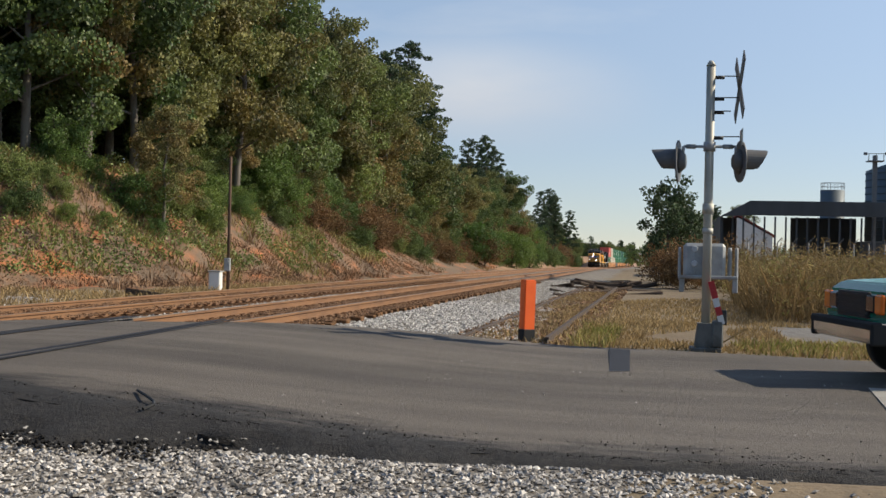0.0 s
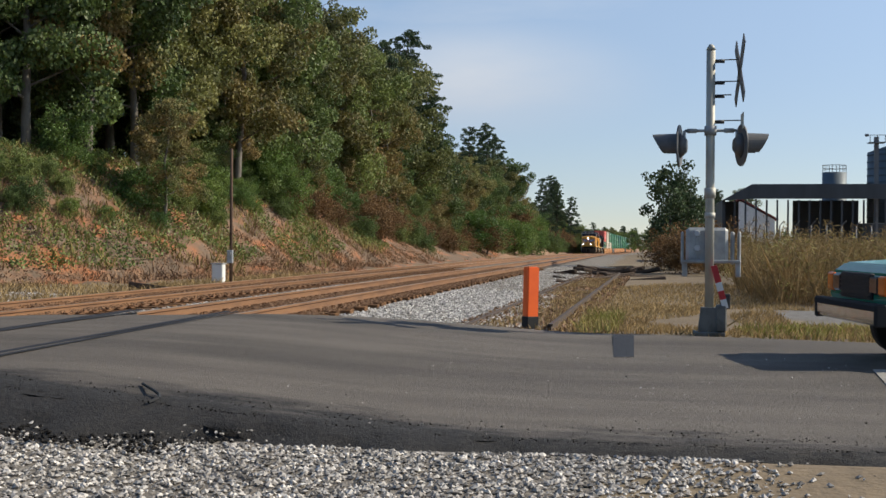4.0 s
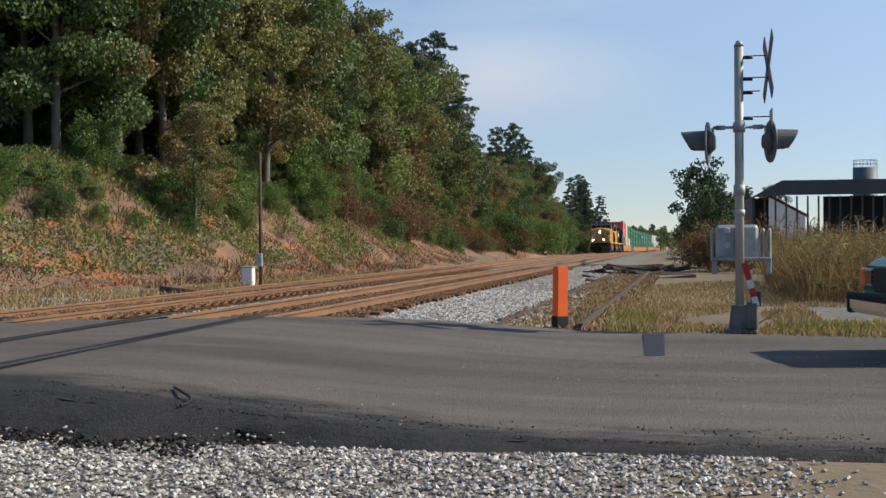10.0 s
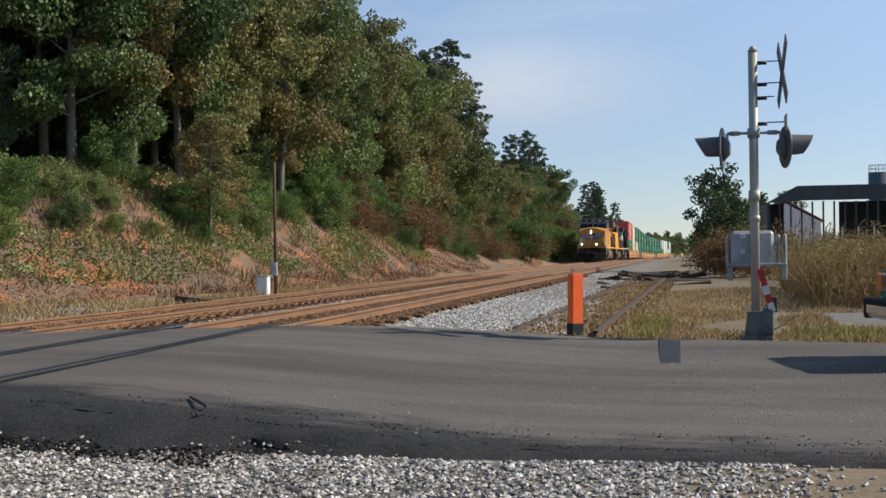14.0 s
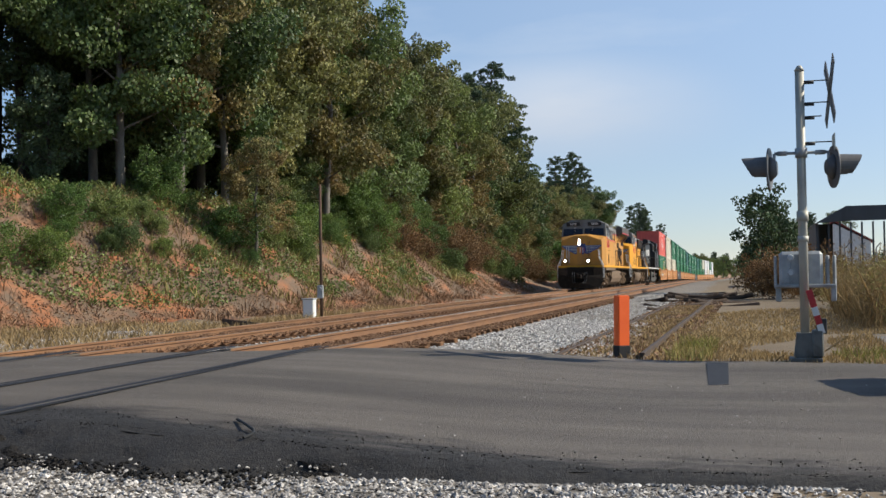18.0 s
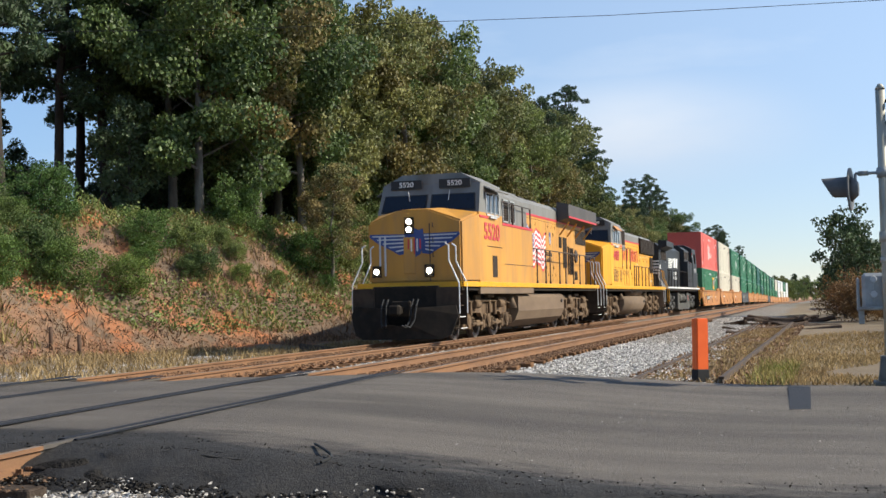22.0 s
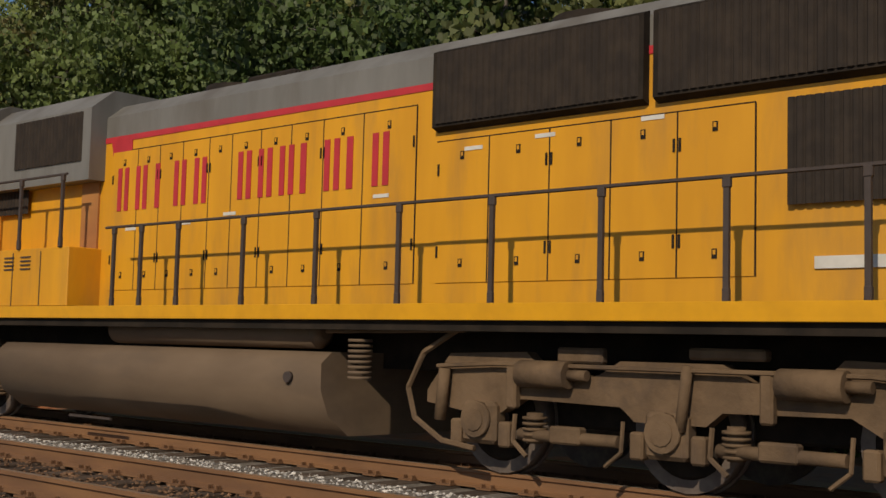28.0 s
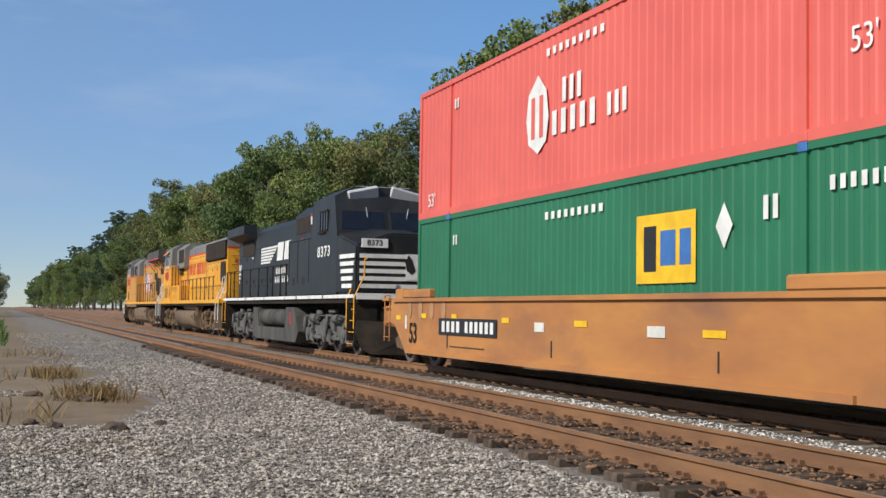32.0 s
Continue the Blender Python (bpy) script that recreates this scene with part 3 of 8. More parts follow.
TRACKS = [build_track(TRACK_NEAR, 0.0, "rusty steel railway track on wooden ties, empty"), build_track(TRACK_FAR, -0.06, "rusty steel railway track on wooden ties carrying the freight train")]


def build_ties():
    bm = bmesh.new()
    bm_box(bm, (0, 0, -0.09), (2.6, 0.23, 0.18), bevel=0.012)
    tie = mesh_of(bm, "tie", "tie")
    rusty = tie.copy()
    rusty.materials[0] = M["tie_rusty"]
    bm = bmesh.new()
    for sx in (-1, 1):
        bm_box(bm, (sx * GAUGE / 2, 0, 0.008), (0.34, 0.19, 0.016))
        for dx in (-0.12, -0.09, 0.09, 0.12):
            for dy in (-0.06, 0.06):
                bm_box(bm, (sx * GAUGE / 2 + dx, dy, 0.03), (0.022, 0.022, 0.04))
    plate = mesh_of(bm, "tie_plate", "tie_plate")
    rng = random.Random(4)
    for tr, xc, dz, rows in ((TRACKS[0], TRACK_NEAR, 0.0, [(-46, 8.2), (17.4, 60)]), (TRACKS[1], TRACK_FAR, -0.06, [(-46, 8.2), (17.4, 60)])):
        for a, b in rows:
            y = a
            while y < b:
                m = pose(xc + bend(y) + rng.uniform(-0.07, 0.07), y, fall(y) + dz - 0.175 + rng.uniform(-0.012, 0.004), 0, 0, rng.uniform(-1.2, 1.2))
                for data, nm in ((tie, "tie"), (plate, "tie_plate")):
                    o = new(nm, rusty if nm == "tie" and y > 10 else data)
                    o.parent = tr
                    o.matrix_basis = m if nm == "tie" else pose(xc + bend(y), y, fall(y) + dz - 0.174)
                y += 0.53


build_ties()


# ---- trees ----
def limb(bm, a, b, r1, r2, n=7):
    bm_cyl(bm, a, b, r1, r2, n=n, caps=False)


def crown_points(rng, n, clumps, flat=0.8):
    """Leaf places in shells round clump centres, thinner inside."""
    c = np.array([k[:3] for k in clumps])
    r = np.array([k[3] for k in clumps])
    w = r ** 2 / (r ** 2).sum()
    pick = rng.choice(len(c), n, p=w)
    d = rng.normal(size=(n, 3))
    d /= np.linalg.norm(d, axis=1)[:, None]
    rad = r[pick] * rng.uniform(0.25, 1.0, n) ** 0.45
    d[:, 2] *= flat
    return c[pick] + d * rad[:, None]


def build_tree(name, seed, height, spread, leaf, bark, leaves, size, base=0.3, label="", pine=False):
    rng = np.random.default_rng(seed)
    tree = thing(name, pose(0, 0, -60), label, "tree")
    bm = bmesh.new()
    pts, clumps = [], []
    lean = rng.uniform(-0.05, 0.05, 2)
    segs = 6
    for i in range(segs + 1):
        u = i / segs
        pts.append(Vector((lean[0] * height * u + 0.15 * rng.normal() * u, lean[1] * height * u + 0.15 * rng.normal() * u, height * 0.94 * u)))
    r0 = (0.010 if pine else 0.014) * height + 0.03
    for i in range(segs):
        limb(bm, pts[i] - Vector((0, 0, 0.4 if i == 0 else 0)), pts[i + 1], r0 * (1 - 0.85 * i / segs), r0 * (1 - 0.85 * (i + 1) / segs))
    nb = 34 if pine else 20
    for k in range(nb):
        u = base + (1 - base) * (k + rng.uniform(0, 0.8)) / nb
        u = min(u, 0.97)
        i = min(int(u * segs), segs - 1)
        p = pts[i].lerp(pts[i + 1], u * segs - i)
        ang = k * 2.4 + rng.uniform(-0.5, 0.5)
        if pine:
            ln = spread * (1.05 - u) * rng.uniform(0.6, 1.15) + 0.5
            up = rng.uniform(-0.05, 0.3)
        else:
            v = (u - base) / (1 - base)
            ln = spread * math.sin(math.pi * (0.22 + 0.70 * v)) * rng.uniform(0.65, 1.15)
            up = rng.uniform(0.15, 0.7)
        q = p + Vector((math.cos(ang), math.sin(ang), up)) * ln
        limb(bm, p, q, r0 * 0.32 * (1.1 - u), 0.015, 5)
        steps = 5 if pine else 3
        for s in range(1, steps + 1):
            f = s / steps
            c = p.lerp(q, 0.35 + 0.65 * f) + Vector(rng.normal(size=3) * 0.28)
            clumps.append((*c, (0.30 + 0.25 * rng.random()) * (ln * 0.30 + 0.45) if pine else (0.36 + 0.25 * rng.random()) * (ln * 0.36 + 0.35)))
            if not pine and s < steps:
                e = c + Vector(rng.normal(size=3)) * ln * 0.22
                limb(bm, p.lerp(q, 0.3 + 0.5 * f), e, 0.03, 0.01, 4)
                clumps.append((*e, ln * 0.21 + 0.28))
    clumps.append((*pts[-1], 0.35 if pine else 0.7))
    part("trunk", bm, bark, tree)
    pl = crown_points(rng, leaves, clumps, 0.5 if pine else 0.8)
    crown = new("crown", scatter_quads("crown", pl, leaf, size, 0.28 if pine else 0.7, 0.5, seed + 7))
    crown.parent = tree
    return tree


PROTO = {
    "oak": build_tree("oak_tree", 1, 13, 4.2, "leaf_olive", "bark", 24000, 0.165, 0.16, "leafy olive-green oak on the cutting slope"),
    "oak2": build_tree("oak_tree", 2, 12, 3.9, "leaf_green", "bark_pale", 24000, 0.16, 0.14, "dense green broadleaf tree on the cutting slope"),
    "gum": build_tree("maple_tree", 3, 12, 3.6, "leaf_autumn", "bark_pale", 22000, 0.16, 0.16, "broadleaf tree turning autumn brown on the slope"),
    "pine": build_tree("pine_tree", 4, 15, 3.6, "needle", "bark", 22000, 0.22, 0.30, "tall dark green pine with a straight trunk", True),
    "pine_tall": build_tree("pine_tree", 5, 17, 3.0, "needle", "bark", 15000, 0.22, 0.28, "tall thin pine with bare lower trunk", True),
    "bush": build_tree("shrub", 6, 3.0, 1.7, "leaf_bright", "bark", 9000, 0.11, 0.02, "bright green shrub on the clay slope"),
    "bush2": build_tree("shrub", 7, 2.6, 1.7, "leaf_green", "bark", 8000, 0.11, 0.02, "dark green shrub on the clay slope"),
    "scrub": build_tree("shrub", 8, 2.4, 1.7, "leaf_rust", "bark", 7000, 0.10, 0.02, "rusty brown dry shrub on the slope"),
    "sapling_dark": build_tree("young_tree", 19, 7, 2.0, "needle", "bark", 6500, 0.17, 0.12, "dark thin-leaved young tree beside the line"),
    "sapling": build_tree("young_tree", 9, 7, 2.3, "leaf_green", "bark", 11000, 0.14, 0.15, "young green tree at the edge of the wood"),
}


def plant(key, x, y, scale=1.0, turn=0.0, group="trees along the cutting", z=None):
    t = copy_thing(PROTO[key], pose(x, y, land(x, y) - 0.1 if z is None else z, 0, 0, turn))
    t.scale = (scale, scale, scale)
    tagged(t, group=group)
    return t


def build_woods():
    rng = random.Random(11)
    # front row on the crest, ahead: tall to about 100 m, then low with single tall pines
    y = 48.0
    kinds = ["oak2", "oak", "gum", "oak2", "oak", "sapling", "oak2", "gum"]
    k = 0
    while y < 195:
        b = bend(y)
        x = -21.0 + b + rng.uniform(-1.6, 1.2)
        tall = 1.0 + 0.08 * smooth(70, 85, y) - 0.44 * smooth(100, 124, y) + 0.18 * smooth(155, 190, y)
        key = kinds[k % len(kinds)]
        s = rng.uniform(0.88, 1.12) * tall
        plant(key, x, y, s, rng.uniform(0, 360))
        plant(rng.choice(["oak", "oak2", "gum"]), x - rng.uniform(4, 7), y + rng.uniform(-2, 2), rng.uniform(1.0, 1.15) * tall, rng.uniform(0, 360))
        y += rng.uniform(3.2, 4.6) if y < 80 else rng.uniform(4.5, 6.5)
        k += 1
    for x, y, s in ((-21.8, 108, 1.24), (-23.6, 105, 1.12), (-21.4, 112, 1.04), (-24.6, 112, 1.12), (-22.2, 101, 1.0), (-24.4, 176, 1.0), (-25.8, 172, 0.96), (-23.9, 183, 0.92), (-26.2, 181, 0.95)):
        plant("pine", x, y, s, rng.uniform(0, 360), "dark pines standing out of the wood")
    for x, y, s in ((-22.8, 128, 0.70), (-23.2, 137, 0.72), (-23.5, 146, 0.66), (-24.6, 205, 0.85), (-24.9, 216, 0.85)):
        plant("gum", x, y, s, rng.uniform(0, 360))
    # broad dark oaks at the near end of the wood, and the pines beside them
    for i, (x, y, s) in enumerate(((-23.2, 42.5, 1.0), (-22.4, 45.8, 1.05), (-25.4, 47.0, 1.15), (-23.6, 50.5, 1.1), (-27.0, 51.5, 1.2), (-26.0, 55.0, 1.2), (-29.5, 56.0, 1.25), (-25.2, 44.0, 1.05), (-30.5, 60.0, 1.3), (-27.8, 48.6, 1.1))):
        plant(("oak2", "gum", "oak2", "oak2")[i % 4], x, y, s, rng.uniform(0, 360), "broad trees at the end of the wood")
    for x, y, s in ((-28.2, 31.0, 1.1), (-29.9, 38.0, 1.15), (-32.2, 34.5, 1.2), (-29.3, 42.0, 1.1), (-34.5, 43.7, 1.2), (-27.0, 35.6, 1.05), (-31.0, 46.0, 1.2), (-38.0, 39.1, 1.1), (-39.1, 48.3, 1.25), (-28.6, 44.6, 1.15), (-30.8, 35.8, 1.05)):
        plant("pine_tall", x, y, s, rng.uniform(0, 360))
    for i in range(26):
        plant(rng.choice(["sapling", "sapling", "sapling_dark"]), -33 - rng.uniform(0, 10), 30 + i * 1.3, rng.uniform(0.4, 0.62), rng.uniform(0, 360), "low trees behind the pines")
    for x, y, s in ((-27.0, 46.0, 0.85), (-29.0, 50.0, 0.95), (-31.5, 55.0, 1.0), (-26.0, 50.5, 0.85), (-30.5, 52.5, 0.95), (-28.4, 54.0, 0.9), (-33.0, 60.0, 1.05), (-25.6, 41.5, 0.7), (-24.6, 46.8, 0.75), (-33.5, 57.0, 1.0), (-27.6, 57.5, 0.95), (-25.0, 54.0, 0.85), (-24.4, 58.0, 0.8)):
        plant("sapling_dark", x, y, s, rng.uniform(0, 360), "dark young trees inside the wood")
    for x, y, s in ((-22.8, 33.0, 0.5), (-23.6, 30.8, 0.5), (-21.8, 35.0, 0.42)):
        plant("bush", x, y, s, rng.uniform(0, 360), "shrubs on the slope")
    # young trees under the front row, down to the slope
    y = 45.0
    while y < 118:
        plant(rng.choice(["sapling", "bush2", "gum", "bush", "scrub"]), -19.3 + bend(y) + 0.6 * recede(y) + rng.uniform(-1.6, 0.8), y, rng.uniform(0.34, 0.6), rng.uniform(0, 360), "young trees under the front row")
        y += rng.uniform(1.5, 2.6)
    for x, y, s in ((-30, 84, 1.25), (-28, 79, 1.15), (-33.5, 92, 1.2), (-32, 88, 1.2), (-27, 73, 1.1), (-25.5, 68, 1.1), (-23.4, 61.5, 1.0), (-25.2, 65, 1.05), (-28.6, 77, 1.1), (-22.6, 57.5, 0.95)):
        plant("oak2" if s < 1.25 else "oak", x, y, s, rng.uniform(0, 360), "trees behind the front row")
    # beyond, to the vanishing point
    y = 192
    while y < 430:
        for side, dx in ((-1, rng.uniform(0, 4)), (-1, rng.uniform(6, 12)), (1, rng.uniform(0, 5)), (1, rng.uniform(7, 14))):
            x = (-20 - dx if side < 0 else 2.5 + dx) + bend(y)
            s = rng.uniform(0.42, 0.62) if side < 0 else rng.uniform(0.5, 0.68) + 0.02 * dx
            plant(rng.choice(["pine", "oak", "oak2"]), x, y + rng.uniform(-3, 3), s, rng.uniform(0, 360), "far trees along the line")
        y += rng.uniform(8, 12)
    for x, y, s in ((-26.8, 286, 1.0), (-25.4, 292, 1.08), (-23.4, 290, 1.0), (-21.0, 300, 0.90), (-24.6, 300, 1.0)):
        plant("pine", x, y, s, rng.uniform(0, 360), "dark pines beyond the wood")
    # the wooded rise that closes the line
    for i in range(64):
        u = (i % 32) / 31
        x = -68 + 58 * u + rng.uniform(-1.5, 1.5)
        plant(rng.choice(["oak", "oak2", "gum", "pine"]), x, 585 + (i // 32) * 45 + rng.uniform(-12, 12), rng.uniform(1.15, 1.3) - 0.42 * u, rng.uniform(0, 360), "woods closing the line", fall(600) - 0.5)
    for i in range(22):
        plant(rng.choice(["oak", "oak2", "pine"]), -10.0 + 3.2 * i + rng.uniform(-1, 1), 520 + rng.uniform(-30, 30), rng.uniform(0.7, 0.95), rng.uniform(0, 360), "woods closing the line")
    # the other way, beyond the far track: a tall near wood, a gap, then a taller dark wood to the distance
    y = -6.0
    while y > -62:
        x = -19.6 + rng.uniform(-1.4, 1.0)
        if y > -42:
            plant(rng.choice(["oak", "oak2", "gum", "oak2"]), x, y, rng.uniform(1.0, 1.12), rng.uniform(0, 360), "trees beyond the far track")
            plant(rng.choice(["oak", "oak2"]), x - rng.uniform(4, 7), y + rng.uniform(-2, 2), rng.uniform(1.05, 1.18), rng.uniform(0, 360), "trees beyond the far track")
        else:
            key, tall = rng.choice([("oak2", 12.6), ("oak", 13.5)] if y > -52 else [("pine", 15.0), ("oak2", 12.6)])
            high = 12.4 - 4.2 * smooth(-43, -62, y)
            plant(key, x - 0.6, y, high / tall * rng.uniform(0.9, 1.04), rng.uniform(0, 360), "trees beyond the far track")
        y -= rng.uniform(3.0, 4.2)
    for yy in (-64, -67, -70, -73, -75.5, -78):
        plant("sapling", -20.5, yy, 0.62, rng.uniform(0, 360), "trees beyond the far track")
    y = -81.0
    while y > -200:
        x = -20.5 + rng.uniform(-1.5, 1.2)
        for dx in (0.0, -5.5):
            plant(rng.choice(["oak2", "oak2", "oak"]), x + dx, y + rng.uniform(-2, 2), rng.uniform(1.04, 1.26) - 0.2 * smooth(-90, -81, y), rng.uniform(0, 360), "tall dark trees beyond the far track")
        y -= rng.uniform(3.6, 5.2)
    while y > -800:
        plant(rng.choice(["pine", "oak2", "oak2"]), -18.5 - rng.uniform(0, 5), y, rng.uniform(1.1, 1.35), rng.uniform(0, 360), "far trees beyond the far track")
        y -= rng.uniform(6, 10)
    for i in range(26):
        plant(rng.choice(["bush2", "scrub", "bush", "bush2"]), -15.6 - rng.uniform(0, 2.5), 4 - i * 3.2 + rng.uniform(-1, 1), rng.uniform(0.7, 1.2), rng.uniform(0, 360), "shrubs beyond the far track")
    for x, y, s in ((0.6, -172, 0.55), (2.6, -180, 0.6), (2.0, -215, 0.7), (3.4, -250, 0.8), (2.5, -300, 1.0), (6, -190, 0.8)):
        plant("oak", x, y, s, rng.uniform(0, 360), "trees beyond the gravel")
    # shrubs on the slope
    for i in range(250):
        yy = rng.uniform(22, 62) if i < 100 else rng.uniform(60, 130) if i < 185 else rng.uniform(130, 200)
        u = rng.random()
        xx = -17.0 - 4.6 * u + bend(yy) + recede(yy)
        key = rng.choice(["bush", "bush2", "bush2", "bush"]) if u > 0.35 else rng.choice(["scrub", "scrub", "bush2", "bush"])
        if yy > 75:
            key = rng.choice(["scrub", "scrub", "bush2"])
        if yy < 58 and u < 0.28:
            continue
        if yy < 58 and u < 0.6:
            key = rng.choice(["bush", "bush2"])
        plant(key, xx, yy, rng.uniform(0.2, 0.34 + 0.3 * (i % 2)) if yy < 60 else rng.uniform(0.45, 0.8), rng.uniform(0, 360), "shrubs on the slope")
    for i in range(70):
        yy = rng.uniform(120, 330)
        plant(rng.choice(["scrub", "scrub", "bush2", "bush"]), -15.2 - rng.uniform(0, 6) + bend(yy), yy, rng.uniform(0.7, 1.3), rng.uniform(0, 360), "shrubs on the slope")
    # right-hand side of the line
    plant("sapling_dark", 0.75, 75, 0.92, 20, "trees by the line")
    plant("sapling_dark", 1.7, 77, 0.8, 80, "trees by the line")
    for x, y, s in ((1.2, 58, 0.75), (2.4, 60, 0.8), (0.6, 66, 0.7), (3.2, 55, 0.7), (1.6, 70, 0.8), (2.8, 66, 0.9)):
        plant("scrub", x, y, s, rng.uniform(0, 360), "scrub by the line")
    for i in range(10):
        plant(rng.choice(["oak", "oak2", "pine"]), 2.8 + 0.5 * bend(140 + 16 * i) + rng.uniform(-1.0, 2), 140 + 16 * i, rng.uniform(0.48, 0.6), rng.uniform(0, 360), "far trees along the line")


build_woods()
for key in PROTO:
    for o in list(PROTO[key].children_recursive) + [PROTO[key]]:
        bpy.data.objects.remove(o)


# ---- train paint ----
M.update({
    "up_yellow_worn": material("up_yellow_worn", (0.60, 0.285, 0.045), (0.51, 0.235, 0.036), 0.7, 0.4, 0.62, 0.6, dirt=(0.33, 0.18, 0.07), dirt_scale=1.1, dirt_lo=0.45, dirt_hi=0.8, stretch=(1.6, 1.6, 0.35), bump=0.05, bump_scale=2),
    "wing_brown": material("wing_brown", (0.075, 0.066, 0.06), (0.055, 0.047, 0.042), 0.9, rough=0.6, dirt=(0.10, 0.085, 0.07), dirt_scale=1.4),
    "up_yellow": material("up_yellow", (0.78, 0.36, 0.018), (0.68, 0.305, 0.016), 0.7, 0.4, 0.62, 0.55, dirt=(0.40, 0.20, 0.05), dirt_scale=1.1, dirt_lo=0.5, dirt_hi=0.85, stretch=(1.6, 1.6, 0.35), bump=0.05, bump_scale=2),
    "sill_yellow": material("sill_yellow", (0.78, 0.37, 0.012), (0.68, 0.32, 0.012), 2, rough=0.45),
    "up_grey": material("up_grey", (0.205, 0.200, 0.186), (0.165, 0.160, 0.148), 0.9, rough=0.6, dirt=(0.12, 0.105, 0.088), dirt_scale=1.0, dirt_lo=0.45, dirt_hi=0.75, stretch=(1.6, 1.6, 0.4)),
    "up_red": material("up_red", (0.56, 0.035, 0.045), (0.48, 0.03, 0.04), 3, rough=0.5),
    "up_blue": material("up_blue", (0.035, 0.07, 0.24), None, 3, rough=0.45),
    "silver": material("silver", (0.55, 0.56, 0.57), (0.47, 0.48, 0.49), 3, rough=0.4),
    "grille": material("grille", (0.035, 0.028, 0.024), (0.05, 0.038, 0.03), 5, rough=0.8, spec=0.15),
    "black_frame": material("black_frame", (0.020, 0.016, 0.013), (0.036, 0.027, 0.020), 3, rough=0.8, spec=0.15),
    "truck_dust": material("truck_dust", (0.185, 0.122, 0.074), (0.115, 0.076, 0.047), 2.2, 0.38, 0.66, 0.85, bump=0.3, bump_scale=14, dirt=(0.085, 0.062, 0.048), dirt_scale=1.6, dirt_lo=0.52, dirt_hi=0.75, spec=0.15),
    "tank_dust": material("tank_dust", (0.205, 0.145, 0.098), (0.16, 0.112, 0.076), 0.8, 0.4, 0.64, 0.75, dirt=(0.12, 0.09, 0.068), dirt_scale=0.9, dirt_lo=0.55, dirt_hi=0.85, stretch=(1, 0.5, 1.6), spec=0.15),
    "wheel_steel": material("wheel_steel", (0.13, 0.10, 0.085), (0.20, 0.16, 0.13), 6, rough=0.6, metal=0.3),
    "ns_black": material("ns_black", (0.012, 0.014, 0.016), (0.018, 0.020, 0.022), 0.8, rough=0.5, dirt=(0.045, 0.043, 0.038), dirt_scale=0.9, dirt_lo=0.48, dirt_hi=0.8, stretch=(1.5, 1.5, 0.4)),
    "ns_truck": material("ns_truck", (0.14, 0.136, 0.128), (0.09, 0.086, 0.08), 2.2, 0.38, 0.66, 0.85, bump=0.3, bump_scale=14, dirt=(0.06, 0.057, 0.054), dirt_scale=1.5, dirt_lo=0.52, dirt_hi=0.75, spec=0.15),
    "ns_tank": material("ns_tank", (0.085, 0.082, 0.075), (0.05, 0.048, 0.044), 1.4, 0.38, 0.66, 0.85, dirt=(0.12, 0.112, 0.098), dirt_scale=0.8, dirt_lo=0.52, dirt_hi=0.8, stretch=(1.5, 1.5, 0.4), spec=0.2),
    "cab_glass": material("cab_glass", (0.012, 0.016, 0.026), None, 2, rough=0.06),
    "hand_yellow": material("hand_yellow", (0.80, 0.36, 0.01), None, 4, rough=0.5),
    "rail_white": material("rail_white", (0.75, 0.74, 0.72), None, 4, rough=0.5),
    "rail_brown": material("rail_brown", (0.065, 0.048, 0.042), None, 6, rough=0.7),
    "step_brown": material("step_brown", (0.075, 0.052, 0.037), (0.048, 0.034, 0.025), 3, rough=0.9, spec=0.15),
    "lamp": material("lamp", (1.0, 0.93, 0.80), None, 3, emit=24.0),
    "lamp_off": material("lamp_off", (0.5, 0.5, 0.48), None, 3, rough=0.15),
    "well_brown": material("well_brown", (0.47, 0.205, 0.058), (0.36, 0.145, 0.05), 0.8, 0.38, 0.64, 0.7, dirt=(0.22, 0.105, 0.06), dirt_scale=0.7, dirt_lo=0.50, dirt_hi=0.78, stretch=(1, 0.5, 1.3)),
    "well_dark": material("well_dark", (0.045, 0.05, 0.06), (0.06, 0.06, 0.06), 0.6, rough=0.7),
    "cont_red": material("cont_red", (0.68, 0.13, 0.10), (0.61, 0.11, 0.09), 0.5, rough=0.55, dirt=(0.5, 0.11, 0.085), dirt_scale=0.8, dirt_lo=0.6, dirt_hi=0.9),
    "cont_green": material("cont_green", (0.020, 0.155, 0.075), (0.018, 0.13, 0.062), 0.5, rough=0.55, dirt=(0.03, 0.10, 0.06), dirt_scale=0.8, dirt_lo=0.6, dirt_hi=0.9),
    "cont_cream": material("cont_cream", (0.58, 0.54, 0.44), (0.50, 0.465, 0.38), 0.5, rough=0.6),
    "cont_teal": material("cont_teal", (0.012, 0.10, 0.085), (0.012, 0.085, 0.07), 0.5, rough=0.55),
    "cont_white": material("cont_white", (0.66, 0.67, 0.67), (0.58, 0.59, 0.59), 0.5, rough=0.6),
    "sticker_tan": material("sticker_tan", (0.42, 0.23, 0.105), None, 3, rough=0.7),
    "sticker_yellow": material("sticker_yellow", (0.85, 0.50, 0.015), None, 3, rough=0.5),
    "sign_blue": material("sign_blue", (0.05, 0.16, 0.42), None, 3, rough=0.5),
    "paint_black": material("paint_black", (0.02, 0.02, 0.022), None, 3, rough=0.6),
    "paper": material("paper", (0.70, 0.68, 0.62), None, 3, rough=0.7),
})

SIDE = Matrix(((0, 0, 1, 0), (1, 0, 0, 0), (0, 1, 0, 0), (0, 0, 0, 1)))
